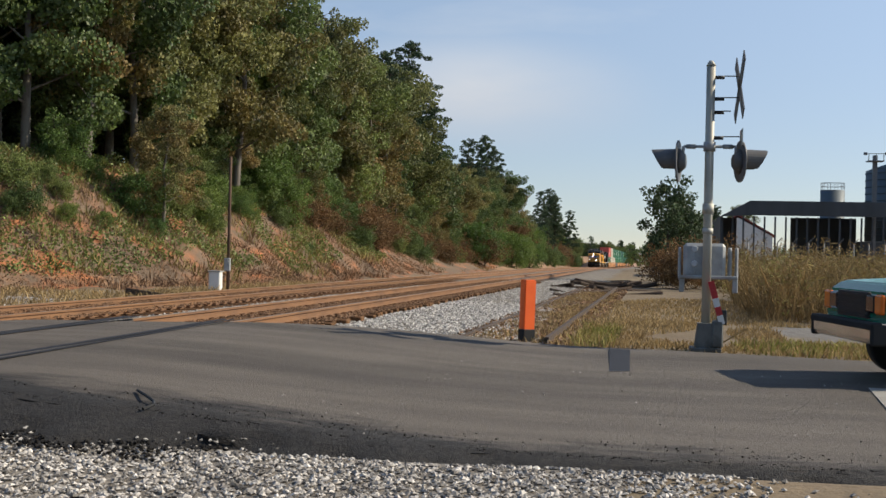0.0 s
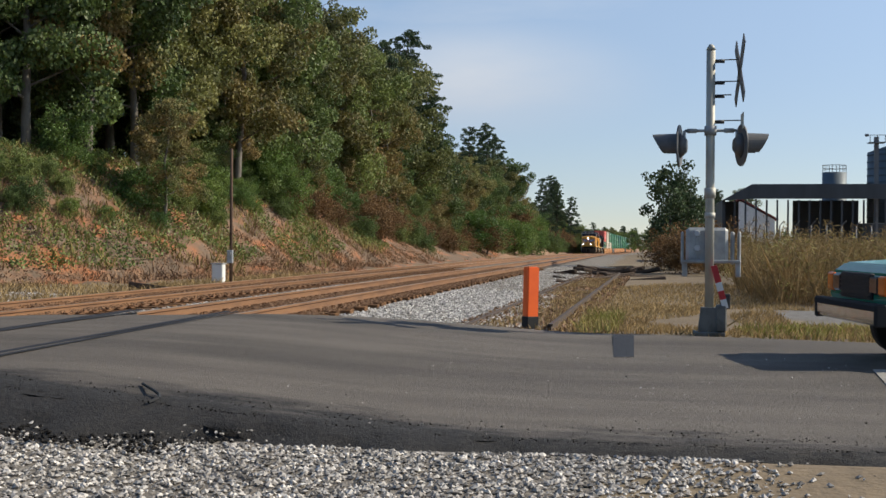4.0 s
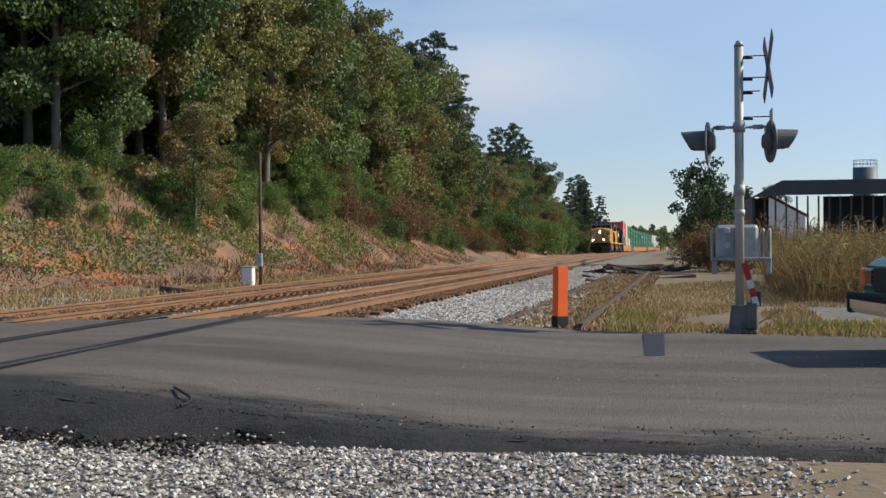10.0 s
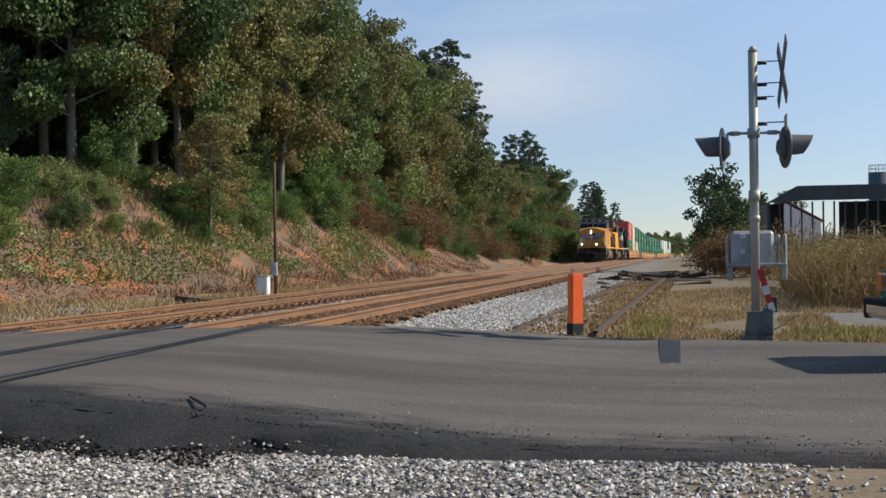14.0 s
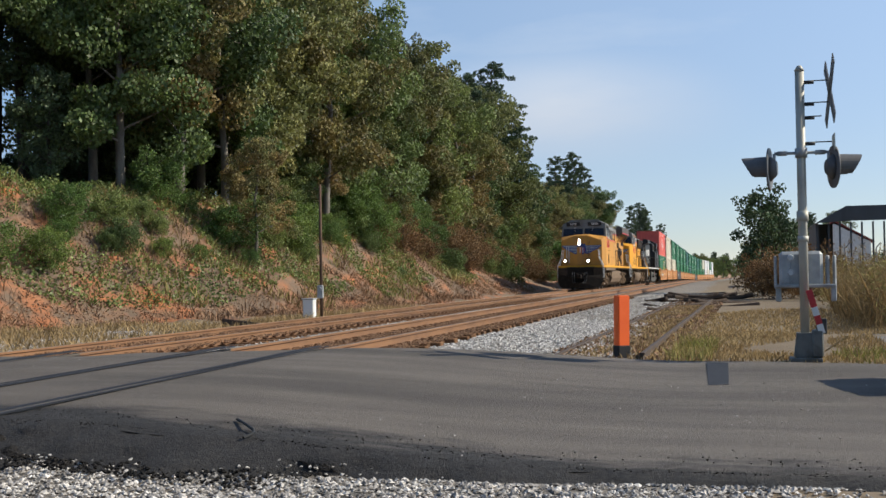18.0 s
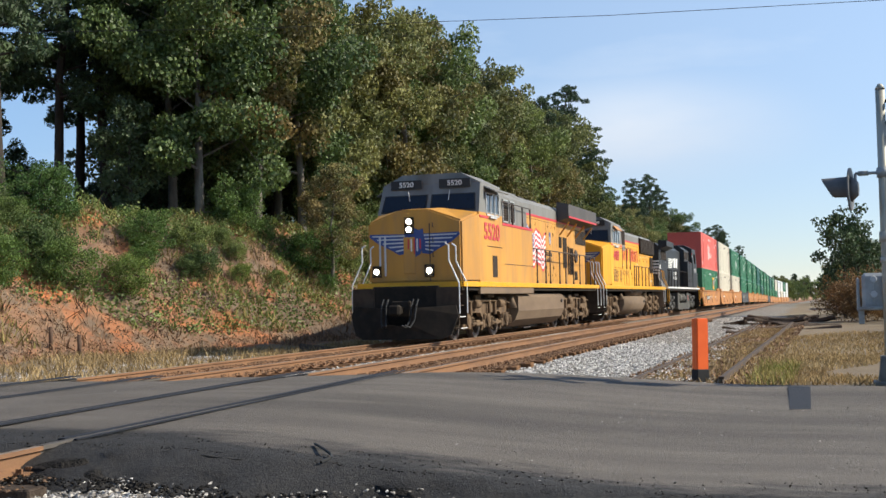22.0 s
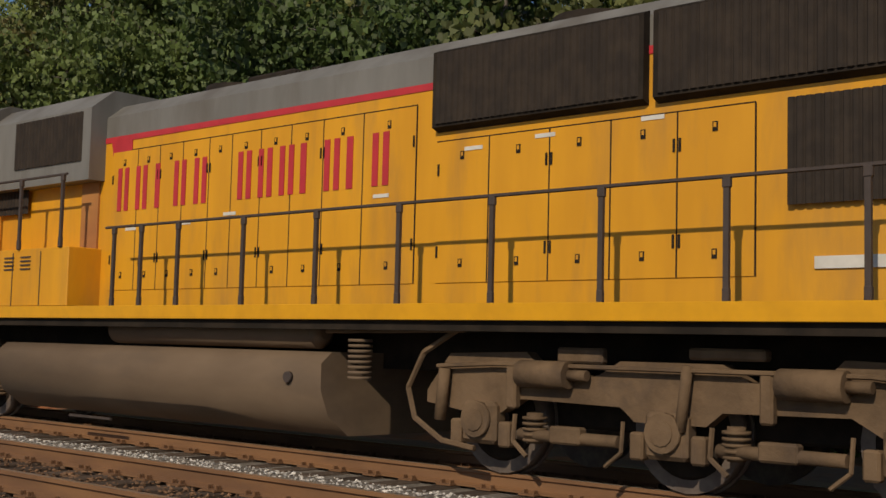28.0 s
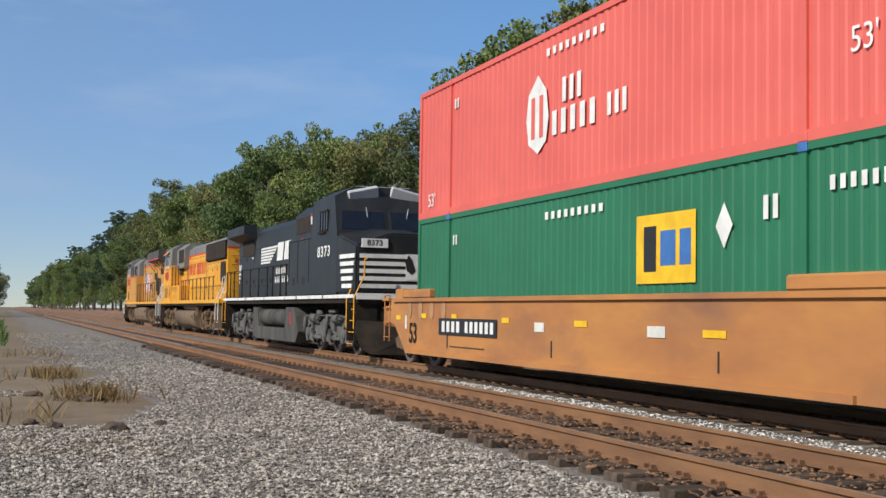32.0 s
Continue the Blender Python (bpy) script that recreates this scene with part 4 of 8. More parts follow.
FRONT = Matrix(((1, 0, 0, 0), (0, 0, -1, 0), (0, 1, 0, 0), (0, 0, 0, 1)))
REAR = Matrix(((-1, 0, 0, 0), (0, 0, 1, 0), (0, 1, 0, 0), (0, 0, 0, 1)))


class Car:
    """A rail vehicle: an Empty at its middle on the rail; its parts are drawn in metres behind the train's nose."""

    def __init__(self, name, start, end, label, category, group):
        self.mid, self.start, self.end = (start + end) / 2, start, end
        self.ob = thing(name, pose(TRACK_FAR, self.mid, 0), label, category, group)

    def part(self, name, bm, mats, label="", parent=None):
        ob = part(name, bm, mats, parent or self.ob, label)
        if parent is None:
            ob.location = (0, -self.mid, 0)
        return ob

    def box(self, name, x, u, z, mat, label="", parent=None, bevel=0.012):
        bm = bmesh.new()
        bm_box(bm, ((x[0] + x[1]) / 2, (u[0] + u[1]) / 2, (z[0] + z[1]) / 2), (x[1] - x[0], u[1] - u[0], z[1] - z[0]), bevel=bevel)
        return self.part(name, bm, mat, label, parent)

    def text(self, name, body, size, at, turn, mat, parent=None, shear=0.0, wide=1.0, space=1.0):
        cu = bpy.data.curves.new("text", "FONT")
        cu.body, cu.size, cu.extrude, cu.shear, cu.offset = body, size, 0.003, shear, size * 0.02
        cu.align_x, cu.align_y, cu.space_character = "CENTER", "CENTER", space
        tmp = new("text", cu)
        me = bpy.data.meshes.new_from_object(tmp.evaluated_get(bpy.context.evaluated_depsgraph_get()))
        bpy.data.objects.remove(tmp)
        me.materials.clear()
        me.materials.append(M[mat])
        ob = new(name, me)
        ob.parent = parent or self.ob
        off = Vector(at) - (Vector((0, self.mid, 0)) if parent is None else Vector())
        ob.matrix_basis = Matrix.Translation(off) @ turn @ Matrix.Diagonal((wide, 1, 1, 1))
        return ob


def bars(bm, u0, u1, z, h, x, n, mi=0, gap=0.3, skip=()):
    """A row of plain bars in place of lettering on the near side."""
    w = (u1 - u0) / n
    for i in range(n):
        if i in skip:
            continue
        bm_box(bm, (x, u0 + w * (i + 0.5), z), (0.008, w * (1 - gap), h), mi)


def hood_outline(half, z0, z1, chamfer):
    return [(-half, z0), (half, z0), (half, z1 - chamfer * 0.8), (half - chamfer, z1), (-half + chamfer, z1), (-half, z1 - chamfer * 0.8)]


WHEELSETS = []


def wheelset(car, parent, u, mat="wheel_steel", r=0.533):
    bm = bmesh.new()
    for s in (-1, 1):
        bm_cyl(bm, (s * 0.68, 0, 0), (s * 0.82, 0, 0), r, n=28)
        bm_cyl(bm, (s * 0.66, 0, 0), (s * 0.685, 0, 0), r + 0.026, n=28)
        bm_cyl(bm, (s * 0.82, 0, 0), (s * 0.826, 0, 0), r * 0.78, r * 0.72, n=24, mi=1)
        for k in range(3):
            a = k * 2.094
            bm_cyl(bm, (s * 0.826, 0.25 * math.cos(a), 0.25 * math.sin(a)), (s * 0.835, 0.25 * math.cos(a), 0.25 * math.sin(a)), 0.045, n=8, mi=0)
    bm_cyl(bm, (-0.95, 0, 0), (0.95, 0, 0), 0.09, n=10)
    ob = part("wheelset", bm, [mat, "black_frame"], parent)
    ob.location = (0, u, r)
    WHEELSETS.append((ob, u, r))
    return ob


def truck(car, uc, mat, style):
    """A three-axle truck: side frames with pedestals, springs, journal boxes, brake cylinders and chains."""
    bm = bmesh.new()
    axles = [uc - 2.07, uc, uc + 2.07]
    for s in (-1, 1):
        x0, x1 = s * 0.98, s * 1.12
        half_top = [(0.0, 1.12), (0.5, 1.12), (0.75, 0.98), (1.35, 1.0), (1.55, 1.18), (2.5, 1.15), (2.8, 0.78)]
        half_low = [(2.8, 0.66), (2.35, 0.60), (1.85, 0.60), (1.6, 0.74), (0.5, 0.72), (0.35, 0.60)]
        top = [(uc - d, z) for d, z in half_top[::-1]] + [(uc + d, z) for d, z in half_top[1:]]
        low = [(uc + d, z) for d, z in half_low] + [(uc - d, z) for d, z in half_low[::-1]]
        if style == "wave":
            ds = [-2.85 + 0.15 * i for i in range(39)]
            mid = [0.80 + 0.17 * math.cos(math.tau * d / 2.07) - 0.12 * smooth(2.3, 2.85, abs(d)) for d in ds]
            thick = [0.15 + 0.035 * (1 - math.cos(math.tau * d / 2.07)) - 0.07 * smooth(2.2, 2.85, abs(d)) for d in ds]
            top = [(uc + d, m + k) for d, m, k in zip(ds, mid, thick)]
            low = [(uc + d, m - k) for d, m, k in zip(ds, mid, thick)][::-1]
        bm_prism(bm, top + low, 0, min(x0, x1), max(x0, x1))
    frame_ob = car.part("truck_frame", bm, mat)
    for s in (-1, 1):
        for a in axles:
            bm = bmesh.new()
            bm_box(bm, (s * 1.10, a, 0.50), (0.20, 0.42, 0.40), bevel=0.04)
            bm_cyl(bm, (s * 1.18, a, 0.53), (s * 1.25, a, 0.53), 0.17, n=16)
            bm_cyl(bm, (s * 1.24, a, 0.53), (s * 1.265, a, 0.53), 0.11, n=12)
            for k in (-1, 1):
                bm_box(bm, (s * 1.12, a + k * 0.30, 0.40), (0.12, 0.14, 0.24), bevel=0.02)
            part("journal_box", bm, mat, frame_ob)
            bm = bmesh.new()
            du, zs = (1.035, 0.84) if style == "wave" else (0.62, 0.36)
            for k in range(5):
                bm_cyl(bm, (s * 1.10, a + du, zs + k * 0.05), (s * 1.10, a + du, zs + 0.025 + k * 0.05), 0.12, n=10)
            bm_cyl(bm, (s * 1.10, a + du, zs - 0.02), (s * 1.10, a + du, zs + 0.26), 0.08, n=8)
            part("coil_spring", bm, mat, frame_ob)
    for s in (-1, 1):
        bm = bmesh.new()
        for du in (-1.55, 1.05):
            bm_cyl(bm, (s * 1.20, uc + du, 0.98), (s * 1.20, uc + du + 0.55, 0.98), 0.125, n=14)
            bm_cyl(bm, (s * 1.20, uc + du + 0.55, 0.98), (s * 1.20, uc + du + 0.75, 0.98), 0.05, n=8)
            bm_box(bm, (s * 1.16, uc + du - 0.12, 0.86), (0.10, 0.12, 0.42), bevel=0.02)
        bm_tube(bm, [(s * 1.2, uc - 2.6, 1.02), (s * 1.2, uc - 1.9, 1.06), (s * 1.2, uc + 1.8, 1.06), (s * 1.2, uc + 2.6, 0.98)], 0.022)
        for k in range(2):
            u0 = uc - 1.04 + 2.07 * k
            bm_cyl(bm, (s * 1.15, u0 - 0.55, 0.42), (s * 1.15, u0 + 0.55, 0.42), 0.055, n=8)
            bm_box(bm, (s * 1.15, u0, 0.44), (0.13, 0.34, 0.16), bevel=0.02)
            bm_tube(bm, [(s * 1.16, u0 - 0.6, 0.6), (s * 1.16, u0 - 0.62, 0.35), (s * 1.17, u0 - 0.45, 0.22)], 0.024)
            bm_tube(bm, [(s * 1.16, u0 + 0.6, 0.6), (s * 1.16, u0 + 0.58, 0.33), (s * 1.17, u0 + 0.42, 0.2)], 0.02)
        bm_cyl(bm, (s * 1.20, uc + 0.15, 0.55), (s * 1.20, uc + 0.22, 1.1), 0.05, n=8)
        bm_cyl(bm, (s * 1.20, uc - 2.55, 0.5), (s * 1.20, uc - 2.5, 1.0), 0.06, n=8)
        if style == "hose":
            bm_tube(bm, [(s * 1.2, uc - 2.3, 1.4), (s * 1.24, uc - 2.75, 1.15), (s * 1.24, uc - 2.95, 0.8), (s * 1.24, uc - 2.85, 0.5), (s * 1.22, uc - 2.5, 0.3), (s * 1.2, uc - 2.1, 0.25)], 0.03)
        bm_box(bm, (s * 1.14, uc - 0.9, 1.16), (0.1, 0.5, 0.14), bevel=0.02)
        bm_box(bm, (s * 1.10, uc + 0.55, 1.2), (0.14, 0.7, 0.10), bevel=0.02)
        part("brake_gear", bm, mat, frame_ob)
    for a in axles:
        wheelset(car, car.ob, a - car.mid)
    bm = bmesh.new()
    bm_box(bm, (0, uc, 0.72), (1.3, 4.6, 0.5), bevel=0.03)
    part("bolster", bm, "black_frame", frame_ob)
    return frame_ob


def handrail(car, x, u0, u1, z_low, z_top, posts, mat):
    rail = None
    bm = bmesh.new()
    bm_tube(bm, [(x, u0, z_top), (x, u1, z_top)], 0.018)
    rail = car.part("handrail", bm, mat)
    for u in posts:
        bm = bmesh.new()
        bm_box(bm, (x, u, (z_low + z_top) / 2), (0.035, 0.05, z_top - z_low))
        bm_box(bm, (x, u, z_top - 0.05), (0.05, 0.075, 0.09), bevel=0.01)
        bm_box(bm, (x, u, z_low + 0.06), (0.055, 0.06, 0.14), bevel=0.01)
        part("post", bm, mat, rail)
    return rail


def end_steps(car, u, out, body, tread, grab, zsill):
    """Stairwell at an end, each side: stringers, four treads and two bent grab irons. out: which way the end lies."""
    for s in (-1, 1):
        bm = bmesh.new()
        bm_box(bm, (s * 1.18, u - out * 0.36, 0.95), (0.62, 0.04, zsill - 0.6))
        bm_box(bm, (s * 1.18, u + out * 0.36, 0.95), (0.62, 0.04, zsill - 0.6))
        bm_box(bm, (s * 0.9, u, 0.95), (0.05, 0.74, zsill - 0.6))
        well = car.part("step_well", bm, body)
        for k in range(4):
            z = 0.36 + k * 0.30
            bm = bmesh.new()
            bm_box(bm, (s * (1.36 - 0.04 * k), u, z), (0.28, 0.68, 0.02))
            bm_box(bm, (s * (1.505 - 0.04 * k), u, z), (0.012, 0.56, 0.022), 1 if k < 2 or tread == "hand_yellow" else 0)
            part("step", bm, [body, tread], well)
        for du in (-0.36, 0.36):
            bm = bmesh.new()
            bm_tube(bm, [(s * 1.5, u + du, 0.75), (s * 1.5, u + du, 1.55), (s * 1.22, u + du * 0.9, 2.15), (s * 1.22, u + du * 0.9, 2.55), (s * 1.12, u + du * 0.85, 2.62)], 0.02)
            part("grab_iron", bm, grab, well)


def coupler(car, u, out, mat="black_frame"):
    bm = bmesh.new()
    bm_box(bm, (0, u - out * 0.45, 0.87), (0.16, 0.7, 0.18), bevel=0.02)
    bm_box(bm, (0.03, u - out * 0.08, 0.87), (0.30, 0.26, 0.28), bevel=0.05)
    bm_box(bm, (0, u - out * 0.7, 0.9), (0.5, 0.2, 0.42), bevel=0.03)
    c = car.part("coupler", bm, mat)
    for s in (-1, 1):
        for k in range(2):
            bm = bmesh.new()
            x = s * (0.35 + 0.13 * k)
            bm_tube(bm, [(x, u - out * 0.62, 1.15), (x, u - out * 0.45, 0.95), (x * 0.95, u - out * 0.35, 0.6), (x * 0.8, u - out * 0.2, 0.42), (x * 0.6, u - out * 0.05, 0.48)], 0.025)
            part("air_hose", bm, "black_rubber", c)


def plow(car, u, out, mat="black_frame"):
    car.box("pilot_plate", (-0.92, 0.92), tuple(sorted((u - out * 0.66, u - out * 0.74))), (0.42, 1.5), mat)
    bm = bmesh.new()
    for s in (-1, 1):
        vs = [(0, u, 0.10), (0, u, 0.46), (s * 0.30, u - out * 0.06, 0.50), (s * 0.40, u - out * 0.12, 0.92), (s * 1.42, u - out * 0.55, 0.98), (s * 1.50, u - out * 0.52, 0.72), (s * 1.34, u - out * 0.40, 0.22), (s * 1.1, u - out * 0.32, 0.10)]
        back = [(x, y - out * 0.06, z) for x, y, z in vs]
        a, b = [bm.verts.new(p) for p in vs], [bm.verts.new(p) for p in back]
        bm.faces.new(a), bm.faces.new(b[::-1])
        for i in range(len(vs)):
            j = (i + 1) % len(vs)
            bm.faces.new((a[i], a[j], b[j], b[i]))
    car.part("snow_plow", bm, mat)


def louvre(car, name, x, u, z, n, parent, mat="grille", along="u"):
    """A grille of n folds in one sheet on the near side, and its twin on the far side."""
    lo, hi = u if along == "u" else z
    for s in (1, -1):
        bm = bmesh.new()
        prev = None
        steps = [(lo, 0.0)] + [(lo + (hi - lo) * (i + f) / n, d) for i in range(n) for f, d in ((0.04, 0.008), (0.22, 0.026), (0.72, 0.026), (0.90, 0.008))] + [(hi, 0.0)]
        for c, d in steps:
            xx = s * (x - 0.004 + d)
            cur = (bm.verts.new((xx, c, z[0])), bm.verts.new((xx, c, z[1]))) if along == "u" else (bm.verts.new((xx, u[0], c)), bm.verts.new((xx, u[1], c)))
            if prev:
                bm.faces.new((prev[0], cur[0], cur[1], prev[1]))
            prev = cur
        part(name, bm, mat, parent) if parent else car.part(name, bm, mat)


def doors(car, parent, x, us, z0, z1, mat, latch="black_frame"):
    """Hood doors: each a proud panel with its hinges and latches, near side and far."""
    for s in (1, -1):
        for i, (a, b) in enumerate(zip(us, us[1:])):
            bm = bmesh.new()
            bm_box(bm, (s * x, (a + b) / 2, (z0 + z1) / 2), (0.016, b - a - 0.016, z1 - z0), bevel=0.004)
            e = b - 0.03 if i % 2 else a + 0.03
            for z in (z0 + (z1 - z0) * 0.22, z0 + (z1 - z0) * 0.8):
                bm_box(bm, (s * (x + 0.012), e, z), (0.012, 0.022, 0.12), 1)
            m = (a + b) / 2
            for z in (z1 - 0.16, z0 + 0.2):
                bm_box(bm, (s * (x + 0.010), m, z), (0.010, 0.05, 0.085), 1)
                bm_box(bm, (s * (x + 0.013), m, z + 0.012), (0.010, 0.026, 0.04), 0)
            bm_box(bm, (s * x, b, (z0 + z1) / 2), (0.0135, 0.013, z1 - z0), 1)
            bm_box(bm, (s * x, (a + b) / 2, z1 + 0.007), (0.0135, b - a, 0.011), 1)
            part("hood_door", bm, [mat, latch], parent)


def wing_emblem(car, u, z, x=0.0, k=1.0):
    """The nose's emblem as plain shapes: a shield between two wings of pale feathers on blue."""
    for s in (-1, 1):
        bm = bmesh.new()
        tip, low = 1.22, -0.34
        edge = [(0.18, 0.20), (tip, 0.22), (tip + 0.02, 0.15), (1.02, -0.02), (0.82, -0.12), (0.62, -0.22), (0.42, low), (0.2, low + 0.04)]
        bm_prism(bm, [(x + s * a * k, z + b * k) for a, b in edge], 1, u - 0.010, u - 0.002, 0)
        for i, (a0, a1, b0, b1) in enumerate(((0.26, 1.14, 0.155, 0.165), (0.28, 1.02, 0.065, 0.075), (0.30, 0.86, -0.025, -0.03), (0.30, 0.68, -0.115, -0.13), (0.30, 0.50, -0.205, -0.24))):
            fe = [(a0, b0 - 0.022), (a1, b1 - 0.020), (a1 + 0.03, b1 + 0.012), (a0, b0 + 0.022)]
            bm_prism(bm, [(x + s * a * k, z + b * k) for a, b in fe], 1, u - 0.015, u - 0.009, 1)
        car.part("emblem_wing", bm, ["up_blue", "silver"], "blue wing with pale feathers")
    sh = [(-0.24, 0.34), (-0.13, 0.29), (0, 0.36), (0.13, 0.29), (0.24, 0.34), (0.27, -0.02), (0.16, -0.32), (0, -0.42), (-0.16, -0.32), (-0.27, -0.02)]
    bm = bmesh.new()
    bm_prism(bm, [(x + a * k, z + b * k) for a, b in sh], 1, u - 0.022, u - 0.008, 0)
    for i in range(5):
        bm_box(bm, (x + (-0.16 + 0.08 * i) * k, u - 0.024, z - (0.12 - 0.03 * abs(i - 2)) * k), (0.04 * k, 0.006, (0.40 - 0.07 * abs(i - 2)) * k), 1 if i % 2 else 2)
    return car.part("emblem_shield", bm, ["up_blue", "white_paint", "up_red"], "blue shield with red and white stripes")


def cab_body(car, name, u, nose_top, half, zsill, mats, roof_mat, front):
    """Wide-nosed cab. u: nose face, windscreen foot, windscreen head, cab rear. front: -1 if the nose points to smaller u."""
    n0, n1, n2, n3 = u
    bm = bmesh.new()
    zn, zc = nose_top
    # nose: tapering in plan, its top falling to the sides
    hw = half - 0.16
    v = lambda x, y, z: bm.verts.new((x, y, z))
    f0 = [v(-hw, n0, zsill), v(hw, n0, zsill), v(hw, n0, zn - 0.34), (v(0.42, n0, zn)), v(-0.42, n0, zn), v(-hw, n0, zn - 0.34)]
    f1 = [v(-half, n1, zsill), v(half, n1, zsill), v(half, n1, zc - 0.12), v(0.42, n1, zc + 0.05), v(-0.42, n1, zc + 0.05), v(-half, n1, zc - 0.12)]
    bm.faces.new(f0)
    bm.faces.new(f1)
    for i in range(6):
        bm.faces.new((f0[i], f0[(i + 1) % 6], f1[(i + 1) % 6], f1[i]))
    es = [e for e in bm.edges if not all(vv in f1 for vv in e.verts)]
    bmesh.ops.bevel(bm, geom=es, offset=0.05, segments=2, affect="EDGES")
    nose_ob = car.part("nose", bm, mats[0])
    # cab proper
    bm = bmesh.new()
    top = 4.42
    lo = [(n1, zsill), (n3, zsill), (n3, zc - 0.1), (n1, zc - 0.1)]
    bm_prism(bm, lo, 0, -half, half, 0)
    cab = car.part("cab", bm, mats[0])
    bm = bmesh.new()
    r = 0.30
    a = [v2 for v2 in ((-half, n1, zc - 0.1), (half, n1, zc - 0.1), (half, n3, zc - 0.1), (-half, n3, zc - 0.1))]
    b = [(-half + 0.05, n2, top), (half - 0.05, n2, top), (half - 0.05, n3, top), (-half + 0.05, n3, top)]
    c = [(-half + 0.62, n2 - front * 0.05, top + r), (half - 0.62, n2 - front * 0.05, top + r), (half - 0.62, n3, top + r), (-half + 0.62, n3, top + r)]
    rings = [[bm.verts.new(p) for p in q] for q in (a, b, c)]
    for q, w in zip(rings, rings[1:]):
        for i in range(4):
            bm.faces.new((q[i], q[(i + 1) % 4], w[(i + 1) % 4], w[i]))
    bm.faces.new(rings[2])
    bm.faces.new(rings[0][::-1])
    part("cab_roof", bm, roof_mat, cab)
    # windscreens in the sloping front
    slope = Vector((0, n2 - n1, top - (zc - 0.1))).normalized()
    nrm = Vector((0, front * slope.z, -front * slope.y)) if front < 0 else Vector((0, slope.z, -slope.y))
    if nrm.y * front < 0:
        nrm = -nrm
    for s in (-1, 1):
        bm = bmesh.new()
        bmf = bmesh.new()
        for bmx, grow, lift in ((bmf, 0.045, 0.012), (bm, 0.0, 0.024)):
            lo_, hi_ = 0.10 - grow, 0.60 + grow
            pts = []
            base, head = Vector((0, n1, zc - 0.1)), Vector((0, n2, top))
            for uu, xx in ((lo_, 0.10 - grow), (lo_, half - 0.14 + grow), (hi_, half - 0.2 + grow), (hi_, 0.10 - grow)):
                p = base.lerp(head, uu) + nrm * lift
                pts.append((s * xx, p.y, p.z))
            back = [(x, y - nrm.y * 0.03, z - nrm.z * 0.03) for x, y, z in pts]
            p1, p2 = [bmx.verts.new(p) for p in pts], [bmx.verts.new(p) for p in back]
            bmx.faces.new(p1), bmx.faces.new(p2[::-1])
            for i in range(4):
                bmx.faces.new((p1[i], p1[(i + 1) % 4], p2[(i + 1) % 4], p2[i]))
        w = part("windscreen", bm, "cab_glass", cab)
        part("gasket", bmf, "black_rubber", w)
        bm = bmesh.new()
        p = Vector((0, n1, zc - 0.1)).lerp(Vector((0, n2, top)), 0.5) + nrm * 0.05
        bm_tube(bm, [(s * 0.55, p.y, p.z - 0.22), (s * 0.62, p.y, p.z + 0.2)], 0.012, 5)
        part("wiper", bm, "silver", w)
    return cab


def number_board(car, x, u, z, w, h, text, parent, turn, back="paint_black", ink="white_paint", size=0.2):
    bm = bmesh.new()
    m = Matrix.Translation((x, u, z)) @ turn
    r = bmesh.ops.create_cube(bm, size=1, matrix=m @ Matrix.Diagonal((w, h, 0.05, 1)))
    b = car.part("number_board", bm, back, "dark number board")
    t = car.text("number", text, size, (x, u, z), turn, ink, parent=b, wide=1.1)
    t.matrix_basis = m @ Matrix.Translation((0, 0, 0.027)) @ Matrix.Diagonal((1.1, 1, 1, 1))
    return b


def cab_window(car, cab, half, u, z, frame_mat):
    """Sliding side windows with bright frames."""
    for s in (-1, 1):
        bm = bmesh.new()
        bm_box(bm, (s * (half + 0.012), (u[0] + u[1]) / 2, (z[0] + z[1]) / 2), (0.03, u[1] - u[0], z[1] - z[0]), bevel=0.01)
        w = part("side_window", bm, "cab_glass", cab)
        bm = bmesh.new()
        xx = s * (half + 0.03)
        n = 3
        for i in range(n + 1):
            uu = u[0] + (u[1] - u[0]) * i / n
            bm_box(bm, (xx, uu, (z[0] + z[1]) / 2), (0.03, 0.05, z[1] - z[0] + 0.05))
        for zz in z:
            bm_box(bm, (xx, (u[0] + u[1]) / 2, zz), (0.03, u[1] - u[0] + 0.05, 0.04))
        bm_box(bm, (xx + s * 0.03, (u[0] + u[1]) / 2 - 0.1, z[0] - 0.07), (0.08, 0.7, 0.05))
        part("window_frame", bm, frame_mat, w)


def sill(car, u0, u1, z0, z1, half, mat, stripe):
    bm = bmesh.new()
    bm_box(bm, (0, (u0 + u1) / 2, (z0 + z1) / 2 - 0.05), (2 * half - 0.1, u1 - u0, z1 - z0 + 0.1))
    bm_box(bm, (0, (u0 + u1) / 2, 1.2), (0.9, u1 - u0 - 1.0, 0.5))
    fr = car.part("frame", bm, mat)
    for s in (-1, 1):
        n = 12 if stripe == "white_paint" else 1
        for k in range(n):
            a, b = u0 + (u1 - u0) * k / n, u0 + (u1 - u0) * (k + 1) / n - (0.0 if n == 1 else 0.07 + 0.12 * (k * 7 % 5) / 4)
            bm = bmesh.new()
            bm_box(bm, (s * half, (a + b) / 2, (z0 + z1) / 2), (0.03, b - a, (z1 - z0) * (1.0 if n == 1 else 0.62)), bevel=0.005)
            part("sill_stripe", bm, stripe, fr)
    for u, out in ((u0, -1), (u1, 1)):
        bm = bmesh.new()
        bm_box(bm, (0, u + out * 0.03, (z0 + z1) / 2), (2 * half - 0.06, 0.03, z1 - z0))
        part("sill_stripe", bm, stripe, fr)
    return fr


